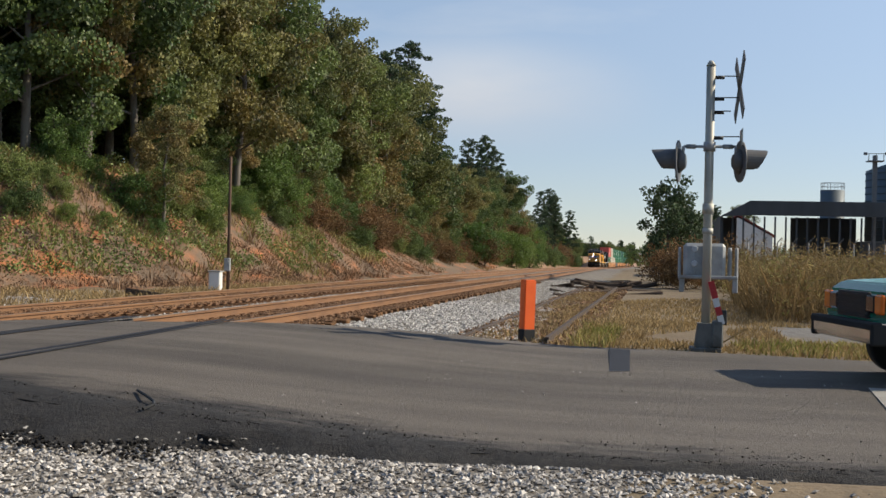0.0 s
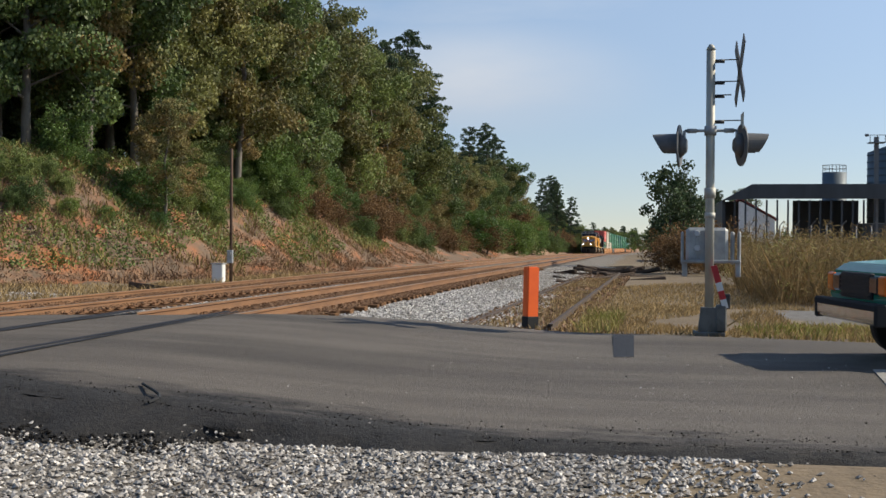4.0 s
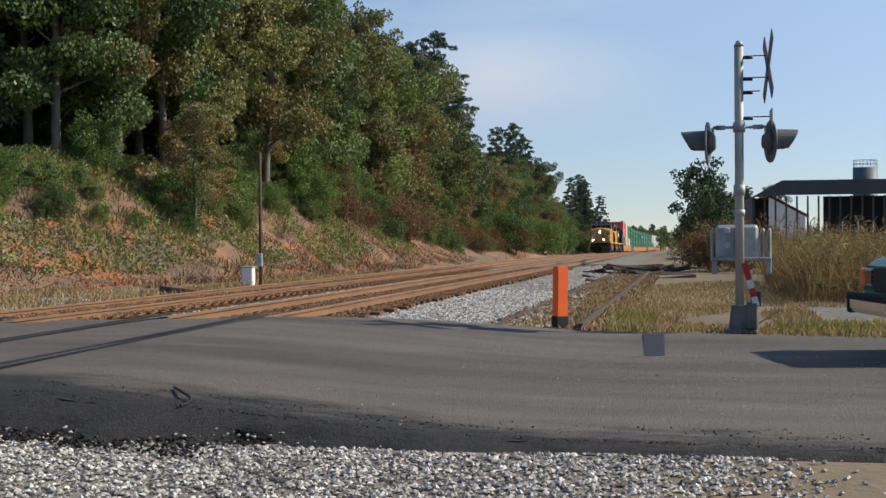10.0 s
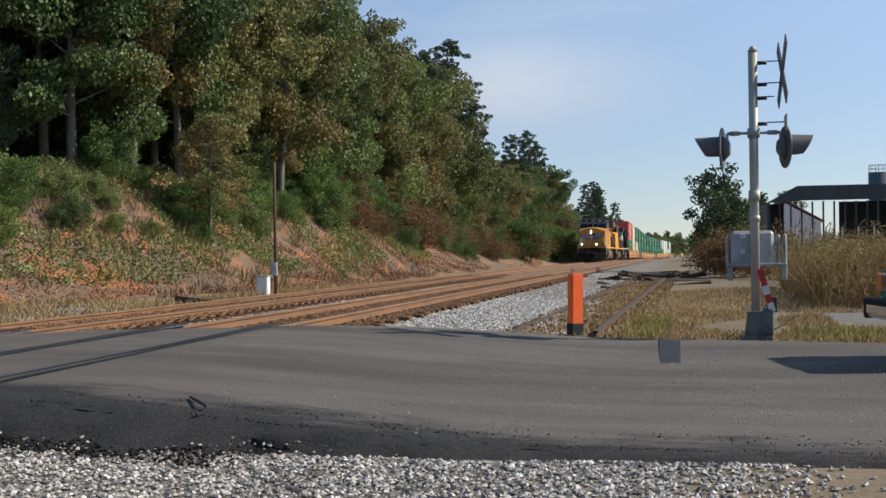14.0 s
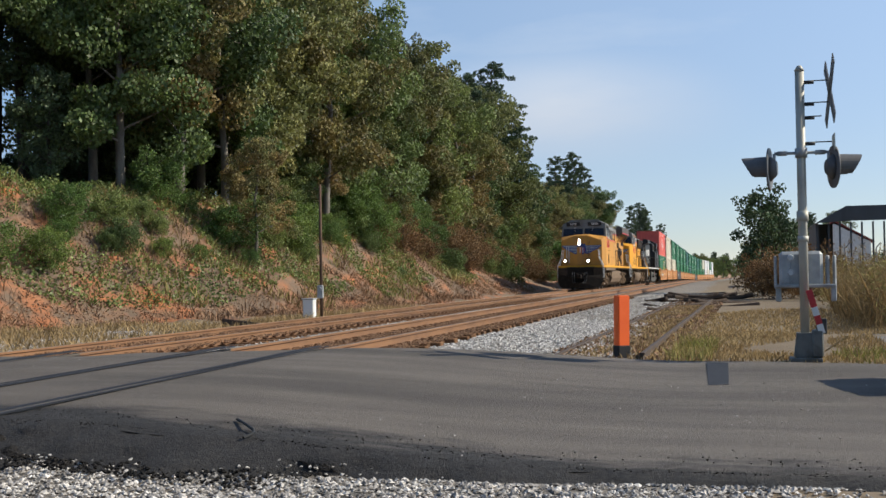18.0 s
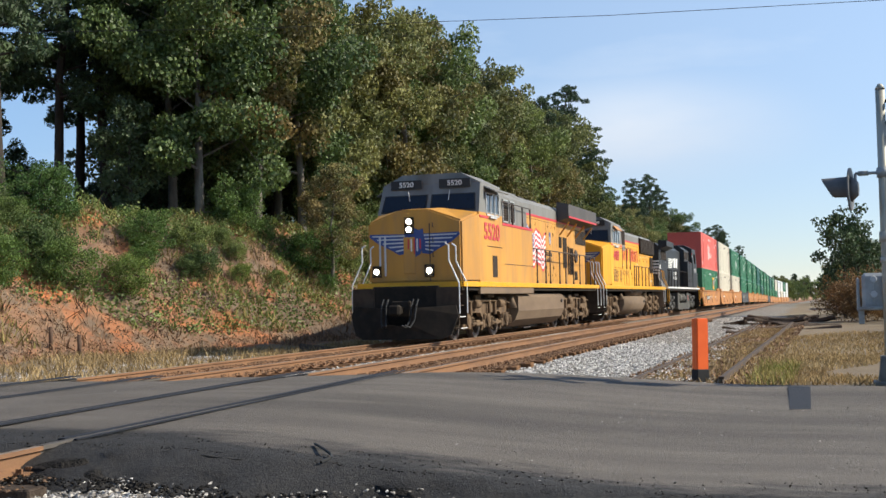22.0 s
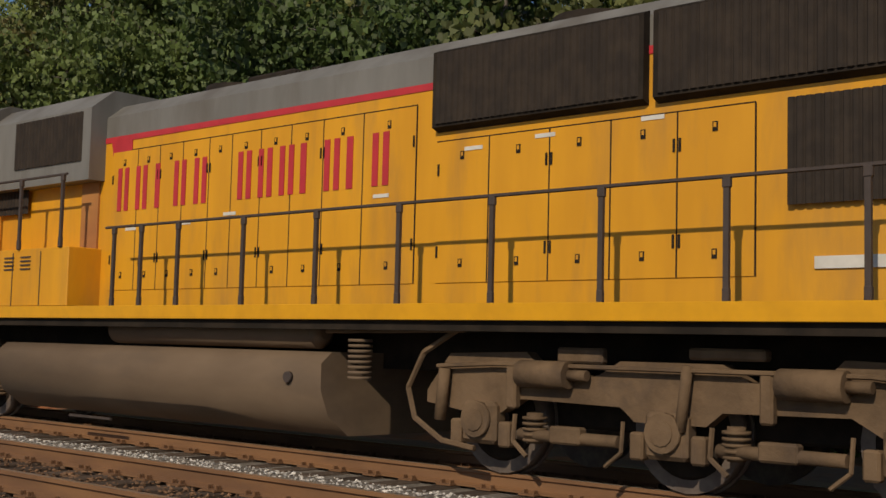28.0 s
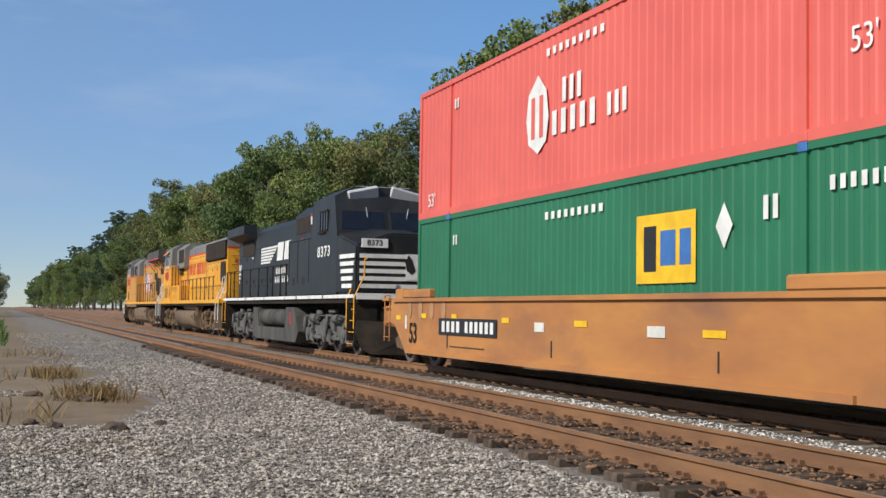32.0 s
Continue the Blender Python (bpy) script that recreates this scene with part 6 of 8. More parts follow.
# ---- crossing signal ----
def build_signal():
    x, y = 0.76, 18.75
    z = land(x, y)
    sg = thing("crossing_signal", pose(x, y, z), "grey railway crossing signal mast with flashing light hoods and crossbuck", "crossing signal")
    bm = bmesh.new()
    bm_cyl(bm, (0, 0, 0.4), (0, 0, 4.25), 0.066, n=18)
    bm_cyl(bm, (0, 0, 4.25), (0, 0, 4.33), 0.075, 0.03, n=18)
    bm_cyl(bm, (0, 0, 2.05), (0, 0, 2.2), 0.085, n=18)
    bm_cyl(bm, (0, 0, 1.75), (0, 0, 1.83), 0.08, n=18)
    part("mast", bm, "aluminium", sg)
    bm = bmesh.new()
    bm_prism(bm, [(-0.17, 0.0), (0.17, 0.0), (0.12, 0.42), (-0.12, 0.42)], 1, -0.15, 0.15)
    bm_box(bm, (0, 0, 0.03), (0.46, 0.42, 0.06), bevel=0.01)
    bm_box(bm, (0.17, -0.1, 0.27), (0.16, 0.18, 0.4), bevel=0.02)
    part("base", bm, "base_grey", sg)
    bm = bmesh.new()
    bm_tube(bm, [(-0.38, 0, 3.05), (0.38, 0, 3.05)], 0.022, 8)
    bm_cyl(bm, (0, 0, 2.98), (0, 0, 3.12), 0.09, n=14)
    for s in (-1, 1):
        bm_cyl(bm, (s * 0.2, 0, 3.05), (s * 0.34, 0, 3.05), 0.035, n=8)
    part("cross_arm", bm, "galvanised", sg)
    for s in (-1, 1):
        # each lamp stands in its own space: disc in the plane x = 0, hood outwards
        bm = bmesh.new()
        bm_cyl(bm, (-0.012, 0, 0), (0.012, 0, 0), 0.31, n=32)
        disc = part("backing_disc", bm, "hood_grey", sg, "round dark grey backing disc")
        disc.matrix_basis = Matrix.Translation((s * 0.45, 0, 2.83)) @ Matrix.Rotation(radians(180 if s < 0 else 0) + radians(9 if s < 0 else 13) * s, 4, "Z")
        bm = bmesh.new()
        n, rings = 20, []
        for u in (0.0, 1.0):
            for r0, flip in ((0.165, 0), (0.152, 1)):
                ring = []
                for i in range(n + 1):
                    a = math.pi * (-0.30 + 1.60 * i / n)
                    reach = 0.012 + u * (0.30 + 0.09 * math.sin(a))
                    ring.append(bm.verts.new((reach, r0 * (1.0 - 0.08 * u) * math.cos(a), 0.02 + r0 * math.sin(a) * (1.0 - 0.06 * u))))
                rings.append(ring)
        for p, q in ((0, 2), (3, 1), (2, 3)):
            for i in range(n):
                bm.faces.new((rings[p][i], rings[p][i + 1], rings[q][i + 1], rings[q][i]))
        part("visor", bm, "hood_grey", disc)
        bm = bmesh.new()
        bm_cyl(bm, (0.012, 0, 0.01), (0.045, 0, 0.01), 0.148, 0.11, n=20)
        part("lens", bm, "signal_red", disc)
        bm = bmesh.new()
        bm_cyl(bm, (-0.11, 0, 0), (-0.012, 0, 0), 0.10, 0.19, n=20)
        part("lamp_body", bm, "hood_grey", disc)
        bm = bmesh.new()
        bm_cyl(bm, (-0.07, 0, 0.05), (-0.07, 0, 0.22), 0.022, n=8)
        part("hanger", bm, "galvanised", disc)
    # crossbuck, nearly edge-on, with its brackets
    bm = bmesh.new()
    for a in (0.78, -0.78):
        bm_box(bm, (0.42, 0, 3.93), (0.016, 1.22, 0.20), rot=Euler((a, 0, 0)).to_matrix())
    # dark grey puts the sign's backlit look into its colour
    xb = part("crossbuck", bm, "hood_grey", sg, "X-shaped sign seen from its edge")
    xb.matrix_basis = Matrix.Translation((0.42, 0, 0)) @ Matrix.Rotation(radians(4.5), 4, "Z") @ Matrix.Translation((-0.42, 0, 0))
    bm = bmesh.new()
    bm_box(bm, (0.46, 0.0, 3.18), (0.015, 0.5, 0.24))
    plate = part("track_count_sign", bm, "aluminium", sg)
    for zz, e in ((4.1, 0.4), (3.78, 0.42), (3.58, 0.3), (3.2, 0.44)):
        bm = bmesh.new()
        bm_tube(bm, [(0.06, 0, zz - 0.02), (0.2, 0, zz - 0.02)], 0.028, 8)
        bm_tube(bm, [(0.2, 0, zz), (e, 0, zz)], 0.009, 6)
        part("bracket", bm, "signal_black", sg)
    # gate mechanism, counterweight plates and the stub of the arm
    bm = bmesh.new()
    bm_box(bm, (-0.03, 0.28, 1.34), (0.62, 0.34, 0.54), bevel=0.045)
    bm_box(bm, (-0.19, 0.105, 1.34), (0.02, 0.02, 0.46), bevel=0.004)
    gm = part("gate_mechanism", bm, "galvanised", sg)
    for zz in (1.52, 1.30):
        bm = bmesh.new()
        bm_cyl(bm, (-0.18, 0.11, zz), (-0.18, 0.06, zz), 0.048, 0.04, n=14)
        part("shaft_cap", bm, "silver", gm)
    for xx, w in ((0.345, 0.06), (0.445, 0.05), (-0.395, 0.045)):
        bm = bmesh.new()
        bm_box(bm, (xx, 0.24, 1.30), (w, 0.12, 0.50), bevel=0.02)
        part("counterweight", bm, "galvanised", sg)
    bm = bmesh.new()
    bm_box(bm, (0.02, 0.06, 1.10), (0.88, 0.05, 0.05), bevel=0.01)
    part("cross_bar", bm, "galvanised", sg)
    for xx in (-0.36, 0.42):
        bm = bmesh.new()
        bm_box(bm, (xx, 0.10, 0.99), (0.08, 0.06, 0.24), bevel=0.01)
        part("arm_support", bm, "galvanised", sg)
    bm = bmesh.new()
    d = Vector((0.17, -0.08, -0.62))
    for k in range(5):
        c = Vector((0.06, -0.10, 1.04)) + d * (k + 0.5) / 5
        bm_box(bm, c, (0.09, 0.03, 0.135), 0 if k in (0, 1, 3) else 1, Euler((0, -0.27, 0)).to_matrix())
    part("gate_arm_stub", bm, ["red_paint", "white_paint"], sg, "broken red and white striped gate arm")
    bm = bmesh.new()
    bm_box(bm, (0.24, -0.12, 0.52), (0.12, 0.08, 0.22), bevel=0.01)
    bm_tube(bm, [(0.18, -0.1, 0.6), (0.16, -0.12, 0.4), (0.24, -0.15, 0.2), (0.2, -0.18, 0.02)], 0.016)
    part("cable_box", bm, "signal_black", sg)
    bm = bmesh.new()
    bm_cyl(bm, (0.28, 0.3, 0.12), (0.62, 0.4, 0.33), 0.012, n=6)
    solid("broken_stick", bm, "dry_grass", pose(x, y, z), "pale broken stick leaning in the grass", "stick")


build_signal()


def build_bollard():
    x, y = -2.0, 19.55
    b = thing("bollard", pose(x, y, land(x, y), 0, 1.2, 38), "bright orange square marker post with a black foot", "bollard")
    bm = bmesh.new()
    bm_prism(bm, [(-0.10, -0.08), (0.10, -0.08), (0.115, 0.0), (0.10, 0.08), (-0.10, 0.08)], 2, 0.2, 1.0)
    bmesh.ops.bevel(bm, geom=list(bm.edges), offset=0.012, segments=2, affect="EDGES")
    part("post", bm, "orange", b)
    bm = bmesh.new()
    bm_box(bm, (0, 0, 0.1), (0.22, 0.18, 0.24), bevel=0.015)
    part("foot", bm, "black_rubber", b)


build_bollard()


# ---- left of the line: pole, box, posts ----
def build_pole():
    x, y = -13.45, 37.6
    z = land(x, y)
    p = thing("wooden_pole", pose(x, y, z), "thin brown wooden pole at the foot of the slope", "pole")
    bm = bmesh.new()
    bm_cyl(bm, (0, 0, -0.2), (0.02, 0, 4.3), 0.055, 0.045, n=10)
    part("shaft", bm, "wood_post", p)
    bm = bmesh.new()
    bm_box(bm, (0, -0.08, 0.85), (0.2, 0.1, 0.42), bevel=0.02)
    bm_cyl(bm, (0, -0.13, 0.95), (0, -0.17, 0.95), 0.06, n=12)
    part("meter", bm, "galvanised", p)
    bx = thing("signal_box", pose(x - 0.28, y - 0.35, z), "small pale metal equipment box beside the pole", "equipment box")
    bm = bmesh.new()
    bm_box(bm, (0, 0, 0.34), (0.36, 0.3, 0.56), bevel=0.02)
    part("case", bm, "white_paint", bx)
    bm = bmesh.new()
    bm_box(bm, (0, 0, 0.63), (0.42, 0.36, 0.04), bevel=0.01)
    part("lid", bm, "galvanised", bx)
    bm = bmesh.new()
    for sx in (-0.12, 0.12):
        bm_box(bm, (sx, 0, 0.04), (0.08, 0.2, 0.14))
    part("leg", bm, "white_paint", bx)
    for x, y in ((-21.1, 29.9), (-20.1, 29.8)):
        bm = bmesh.new()
        bm_cyl(bm, (0, 0, -0.1), (0, 0, 0.62), 0.06, n=10)
        bm_cyl(bm, (0, 0, 0.62), (0, 0, 0.645), 0.06, 0.035, n=10)
        solid("short_post", bm, "wood_post", pose(x, y, land(x, y), 2, 1, 0), "short dark post at the foot of the slope", "post", "short posts")
    bm = bmesh.new()
    bm_box(bm, (0, 0, 0.1), (0.22, 1.6, 0.16), bevel=0.02)
    solid("fallen_timber", bm, "tie", pose(-13.6, 31.5, land(-13.6, 31.5), 3, 8, 60), "dark timber lying at the foot of the slope", "timber")
    # overhead wire
    bm = bmesh.new()
    pts = [(-60 + 8 * i, 24, 6.63 - 0.043 * (-60 + 8 * i + 7.17) + 0.0012 * (-60 + 8 * i + 3) ** 2) for i in range(16)]
    bm_tube(bm, pts, 0.006, 5)
    solid("overhead_wire", bm, "cable", pose(0, 0, 0), "thin black wire strung high above the road", "cable", kind="structure")


build_pole()


# ---- pickup truck ----
def build_pickup():
    M["truck_green"] = material("truck_green", (0.008, 0.20, 0.125), (0.007, 0.17, 0.105), 1.0, rough=0.22)
    M["chrome"] = material("chrome", (0.62, 0.62, 0.62), None, 3, rough=0.22, metal=0.9)
    M["smoked"] = material("smoked", (0.03, 0.032, 0.035), None, 3, rough=0.12)
    M["amber"] = material("amber", (0.85, 0.17, 0.015), None, 3, rough=0.25)
    M["rubber"] = material("rubber", (0.02, 0.02, 0.02), None, 8, rough=0.85)
    t = thing("pickup_truck", pose(2.2, 14.95, -0.315, 0, 0, 12), "green pickup truck with a dark grille waiting at the crossing", "pickup truck")
    # x runs from the front bumper backwards
    bm = bmesh.new()
    side = [(0.18, 0.52), (0.10, 0.78), (0.14, 1.02), (0.30, 1.13), (1.35, 1.20), (1.55, 1.22), (1.55, 0.45), (1.32, 0.42), (1.24, 0.66), (1.08, 0.80), (0.86, 0.80), (0.68, 0.66), (0.60, 0.45)]
    bm_prism(bm, side, 1, -0.94, 0.94)
    bmesh.ops.bevel(bm, geom=[e for e in bm.edges], offset=0.03, segments=2, affect="EDGES")
    part("front_body", bm, "truck_green", t)
    bm = bmesh.new()
    bm_prism(bm, [(1.55, 0.42), (3.1, 0.42), (3.1, 1.25), (2.95, 1.82), (2.2, 1.84), (1.62, 1.24)], 1, -0.92, 0.92)
    bmesh.ops.bevel(bm, geom=[e for e in bm.edges], offset=0.04, segments=2, affect="EDGES")
    part("cab", bm, "truck_green", t)
    bm = bmesh.new()
    bm_prism(bm, [(3.15, 0.45), (5.3, 0.5), (5.3, 1.2), (3.15, 1.22)], 1, -0.94, 0.94)
    bmesh.ops.bevel(bm, geom=[e for e in bm.edges], offset=0.04, segments=2, affect="EDGES")
    part("cargo_bed", bm, "truck_green", t)
    bm = bmesh.new()
    q = [bm.verts.new(p) for p in ((1.63, -0.78, 1.27), (1.63, 0.78, 1.27), (2.16, 0.68, 1.78), (2.16, -0.68, 1.78))]
    bm.faces.new(q)
    bmesh.ops.solidify(bm, geom=bm.faces, thickness=0.03)
    part("windscreen", bm, "cab_glass", t)
    for s in (-1, 1):
        bm = bmesh.new()
        bm_prism(bm, [(1.95, 1.28), (3.0, 1.28), (2.88, 1.74), (2.3, 1.76)], 1, s * 0.925 - 0.01, s * 0.925 + 0.01)
        part("side_window", bm, "cab_glass", t)
        bm = bmesh.new()
        bm_box(bm, (1.75, s * 1.02, 1.32), (0.12, 0.2, 0.2), bevel=0.03)
        part("mirror", bm, "signal_black", t)
        bm = bmesh.new()
        bm_box(bm, (0.09, s * 0.80, 0.90), (0.06, 0.2, 0.22), bevel=0.02)
        part("turn_signal", bm, "amber", t, "amber corner lamp")
        bm = bmesh.new()
        bm_box(bm, (0.08, s * 0.58, 0.90), (0.05, 0.24, 0.2), bevel=0.02)
        part("headlight", bm, "smoked", t)
    bm = bmesh.new()
    bm_box(bm, (0.10, 0, 0.88), (0.05, 0.92, 0.30), bevel=0.01)
    for k in range(5):
        bm_box(bm, (0.07, 0, 0.77 + k * 0.055), (0.03, 0.9, 0.018), 0)
    part("grille", bm, "signal_black", t)
    bm = bmesh.new()
    bm_prism(bm, [(0.0, 0.46), (-0.06, 0.5), (-0.06, 0.66), (0.02, 0.70), (0.16, 0.70), (0.16, 0.46)], 1, -0.97, 0.97)
    bmesh.ops.bevel(bm, geom=[e for e in bm.edges], offset=0.02, segments=2, affect="EDGES")
    part("bumper", bm, "chrome", t)
    bm = bmesh.new()
    bm_box(bm, (-0.01, 0, 0.665), (0.13, 1.97, 0.09), bevel=0.02)
    for s in (-1, 1):
        bm_box(bm, (0.03, s * 0.95, 0.57), (0.2, 0.08, 0.23), bevel=0.02)
    part("bumper_cover", bm, "rubber", t)
    for wx in (0.97, 4.3):
        for s in (-1, 1):
            bm = bmesh.new()
            bm_cyl(bm, (wx, s * 0.72, 0.36), (wx, s * 0.93, 0.36), 0.36, n=26)
            w = part("wheel", bm, "rubber", t)
            bm = bmesh.new()
            bm_cyl(bm, (wx, s * 0.925, 0.36), (wx, s * 0.94, 0.36), 0.21, 0.19, n=20)
            part("rim", bm, "galvanised", w)


build_pickup()


# ---- sheds and silos beyond the field ----
def build_yard():
    gz_ = land(10, 110)
    sh = thing("open_shed", pose(0, 0, 0), "dark open-sided metal shed beyond the weeds", "shed")
    bm = bmesh.new()
    bm_prism(bm, [(5.2, 3.95), (7.6, 5.3), (18.6, 5.3), (18.6, 4.1), (7.6, 4.1)], 1, 104.0, 104.2)
    bm_prism(bm, [(5.2, 3.95), (7.6, 5.3), (18.6, 5.3), (18.6, 5.2), (7.6, 5.2), (5.2, 3.85)], 1, 104.2, 121)
    part("roof", bm, "shed_metal", sh)
    for x in np.arange(5.4, 18.6, 0.85):
        bm = bmesh.new()
        bm_box(bm, (x, 104.3 if x > 7 else 104.6, (gz_ + 4.0) / 2), (0.14, 0.14, 4.0 - gz_))
        part("column", bm, "shed_metal", sh)
    bm = bmesh.new()
    bm_box(bm, (6.4, 121, 1.6), (2.4, 0.1, 5.4))
    bm_box(bm, (15.6, 121, 1.6), (6.0, 0.1, 5.6))
    bm_box(bm, (5.3, 112, 1.6), (0.1, 15, 4.6))
    part("wall", bm, "shed_metal", sh)
    tk = thing("storage_tank", pose(16.8, 124, land(16.8, 124)), "grey cylindrical tank with a railing on top", "tank")
    h = 7.2 - land(16.8, 124)
    bm = bmesh.new()
    bm_cyl(bm, (0, 0, 0), (0, 0, h), 1.15, n=28)
    part("shell", bm, "silo_metal", tk)
    bm = bmesh.new()
    for k in range(10):
        a = k * math.tau / 10
        bm_cyl(bm, (1.1 * math.cos(a), 1.1 * math.sin(a), h), (1.1 * math.cos(a), 1.1 * math.sin(a), h + 0.7), 0.025, n=5)
    for zz in (0.35, 0.7):
        bm_tube(bm, [(1.1 * math.cos(k * math.tau / 20), 1.1 * math.sin(k * math.tau / 20), h + zz) for k in range(21)], 0.022, 5)
    part("railing", bm, "grey_steel", tk)
    sl = thing("silo", pose(22.5, 116, land(22, 116)), "tall blue-grey corrugated metal silo", "silo")
    h = 8.6 - land(22, 116)
    bm = bmesh.new()
    bm_cyl(bm, (0, 0, 0), (0, 0, h), 3.9, n=40)
    bm_cyl(bm, (0, 0, h), (0, 0, h + 1.2), 3.9, 0.6, n=40)
    for k in range(16):
        bm_cyl(bm, (0, 0, h * (k + 0.5) / 16), (0, 0, h * (k + 0.5) / 16 + 0.12), 3.94, n=40)
    part("shell", bm, "silo_metal", sl)
    bm = bmesh.new()
    bm_box(bm, (-2.0, -5.0, 1.4), (6.5, 4.0, 2.8 - land(22, 116)), bevel=0.05)
    part("annex", bm, "shed_metal", sl)
    tw = thing("light_tower", pose(18.0, 108, land(18, 108)), "steel tower with a railed platform and lamps", "tower")
    h = 9.4 - land(18, 108)
    bm = bmesh.new()
    bm_box(bm, (0, 0, h / 2), (0.35, 0.35, h))
    part("mast", bm, "grey_steel", tw)
    bm = bmesh.new()
    bm_box(bm, (0, 0, h - 0.5), (1.3, 1.3, 0.08))
    for sx in (-0.6, 0, 0.6):
        bm_cyl(bm, (sx, -0.6, h - 0.5), (sx, -0.6, h + 0.1), 0.03, n=5)
    bm_tube(bm, [(-0.65, -0.6, h + 0.1), (0.65, -0.6, h + 0.1)], 0.03, 5)
    for sx in (-0.85, 0.85):
        bm_box(bm, (sx, -0.5, h + 0.1), (0.3, 0.25, 0.22), bevel=0.03)
    part("platform", bm, "grey_steel", tw)
    br = thing("far_barn", pose(9.6, 150, land(9.6, 150)), "red-roofed building seen through the shed", "building")
    bm = bmesh.new()
    bm_prism(bm, [(-4, 0), (4, 0), (4, 4.6), (0, 6.8), (-4, 4.6)], 1, 0, 8)
    part("barn_wall", bm, "white_paint", br)
    bm = bmesh.new()
    bm_prism(bm, [(-4.4, 4.5), (0, 7.0), (4.4, 4.5), (4.4, 4.7), (0, 7.2), (-4.4, 4.7)], 1, -0.2, 8.2)
    part("roof", bm, "barn_red", br)
    # fence posts in the weeds
    for k in range(13):
        x, y = 5.6 + k * 0.9, 78 + 0.3 * math.sin(k)
        bm = bmesh.new()
        bm_cyl(bm, (0, 0, 0), (0, 0, 2.6), 0.05, n=7)
        bm_cyl(bm, (0, 0, 2.6), (0.25, -0.1, 2.9), 0.03, n=5)
        solid("fence_post", bm, "grey_steel", pose(x, y, land(x, y)), "bent metal fence post standing in the weeds", "fence post", "fence posts")


build_yard()


def build_lead():
    car = Car("locomotive", 0.9, 22.9, "yellow and grey diesel locomotive with lit headlights and painted flag", "locomotive", "locomotives of the train")
    sill(car, 2.3, 22.2, 1.46, 1.60, 1.50, "black_frame", "sill_yellow")
    cab = cab_body(car, "cab", (2.75, 3.95, 4.35, 6.5), (3.60, 3.66), 1.50, 1.60, ("up_yellow_worn",), "up_grey", -1)
    cab_window(car, cab, 1.47, (4.75, 6.1), (3.52, 4.14), "silver")
    for s in (-1, 1):
        bm = bmesh.new()
        bm_box(bm, (s * 1.62, 5.45, 4.25), (0.34, 1.6, 0.035), rot=Euler((0, s * 0.45, 0)).to_matrix())
        part("sunshade", bm, "up_grey", cab)
    for s in (-1, 1):
        for nm, u, z, w, h, mt in (("stripe", 4.45, 3.44, 0.9, 0.07, "up_red"), ("seam", 5.6, 2.62, 1.7, 0.018, "black_frame"), ("cab_vent", 5.55, 2.05, 0.5, 0.62, "grille")):
            bm = bmesh.new()
            bm_box(bm, (s * 1.505, u, z), (0.014, w, h))
            part(nm, bm, mt, cab)
    for s in (-1, 1):
        number_board(car, s * 0.72, 4.27, 4.42, 0.92, 0.25, "5520", cab, FRONT)
    car.text("number", "5520", 0.66, (1.512, 5.27, 3.02), SIDE, "up_red", wide=1.32)
    wing_emblem(car, 2.745, 2.72, 0, 1.05)
    # headlights, ditch lights and the door of the nose
    for nm, x, z, r in (("headlight", -0.14, 3.27, 0.078), ("headlight", -0.14, 3.05, 0.078), ("ditch_light", -1.10, 1.92, 0.075), ("ditch_light", 0.42, 1.92, 0.08)):
        bm = bmesh.new()
        bm_box(bm, (x, 2.72, z), (r * 3.4, 0.06, r * 3.0 if nm == "headlight" else r * 4.2), bevel=0.01)
        house = car.part("light_housing", bm, "black_frame")
        bm = bmesh.new()
        bm_cyl(bm, (x, 2.70, z), (x, 2.665, z), r, r * 0.9, n=16)
        part(nm, bm, "lamp", house, "bright white lit lamp")
    bm = bmesh.new()
    bm_box(bm, (-0.14, 2.735, 2.35), (0.34, 0.03, 1.0), bevel=0.01)
    for z in (1.9, 2.3, 2.7, 3.1):
        bm_tube(bm, [(0.55, 2.73, z), (0.55, 2.66, z), (0.55, 2.66, z + 0.12)], 0.012, 5, 1)
    bm_tube(bm, [(0.45, 2.7, 1.65), (0.45, 2.68, 3.2)], 0.014, 5, 1)
    for x in (-1.0, -0.85):
        bm_box(bm, (x, 2.735, 2.35), (0.05, 0.02, 1.1), 2)
    car.part("nose_door", bm, ["up_yellow_worn", "rail_brown", "silver"])
    for s in (-1, 1):
        car.box("side_skirt", (min(s * 1.40, s * 1.49), max(s * 1.40, s * 1.49)), (4.0, 10.4), (1.26, 1.46), "tank_dust")
    # electrical cabinets behind the cab
    bm = bmesh.new()
    bm_prism(bm, [(-1.49, 1.60), (1.49, 1.60), (1.49, 3.36), (-1.49, 3.36)], 1, 6.5, 10.4)
    eq = car.part("equipment_cabinet", bm, "up_yellow_worn")
    bm = bmesh.new()
    bm_prism(bm, hood_outline(1.30, 3.36, 4.55, 0.4), 1, 6.5, 10.4)
    part("cabinet_roof", bm, "up_grey", eq)
    for s in (-1, 1):
        bm = bmesh.new()
        bm_box(bm, (s * 1.495, 8.45, 3.34), (0.02, 3.9, 0.075))
        part("stripe", bm, "up_red", eq)
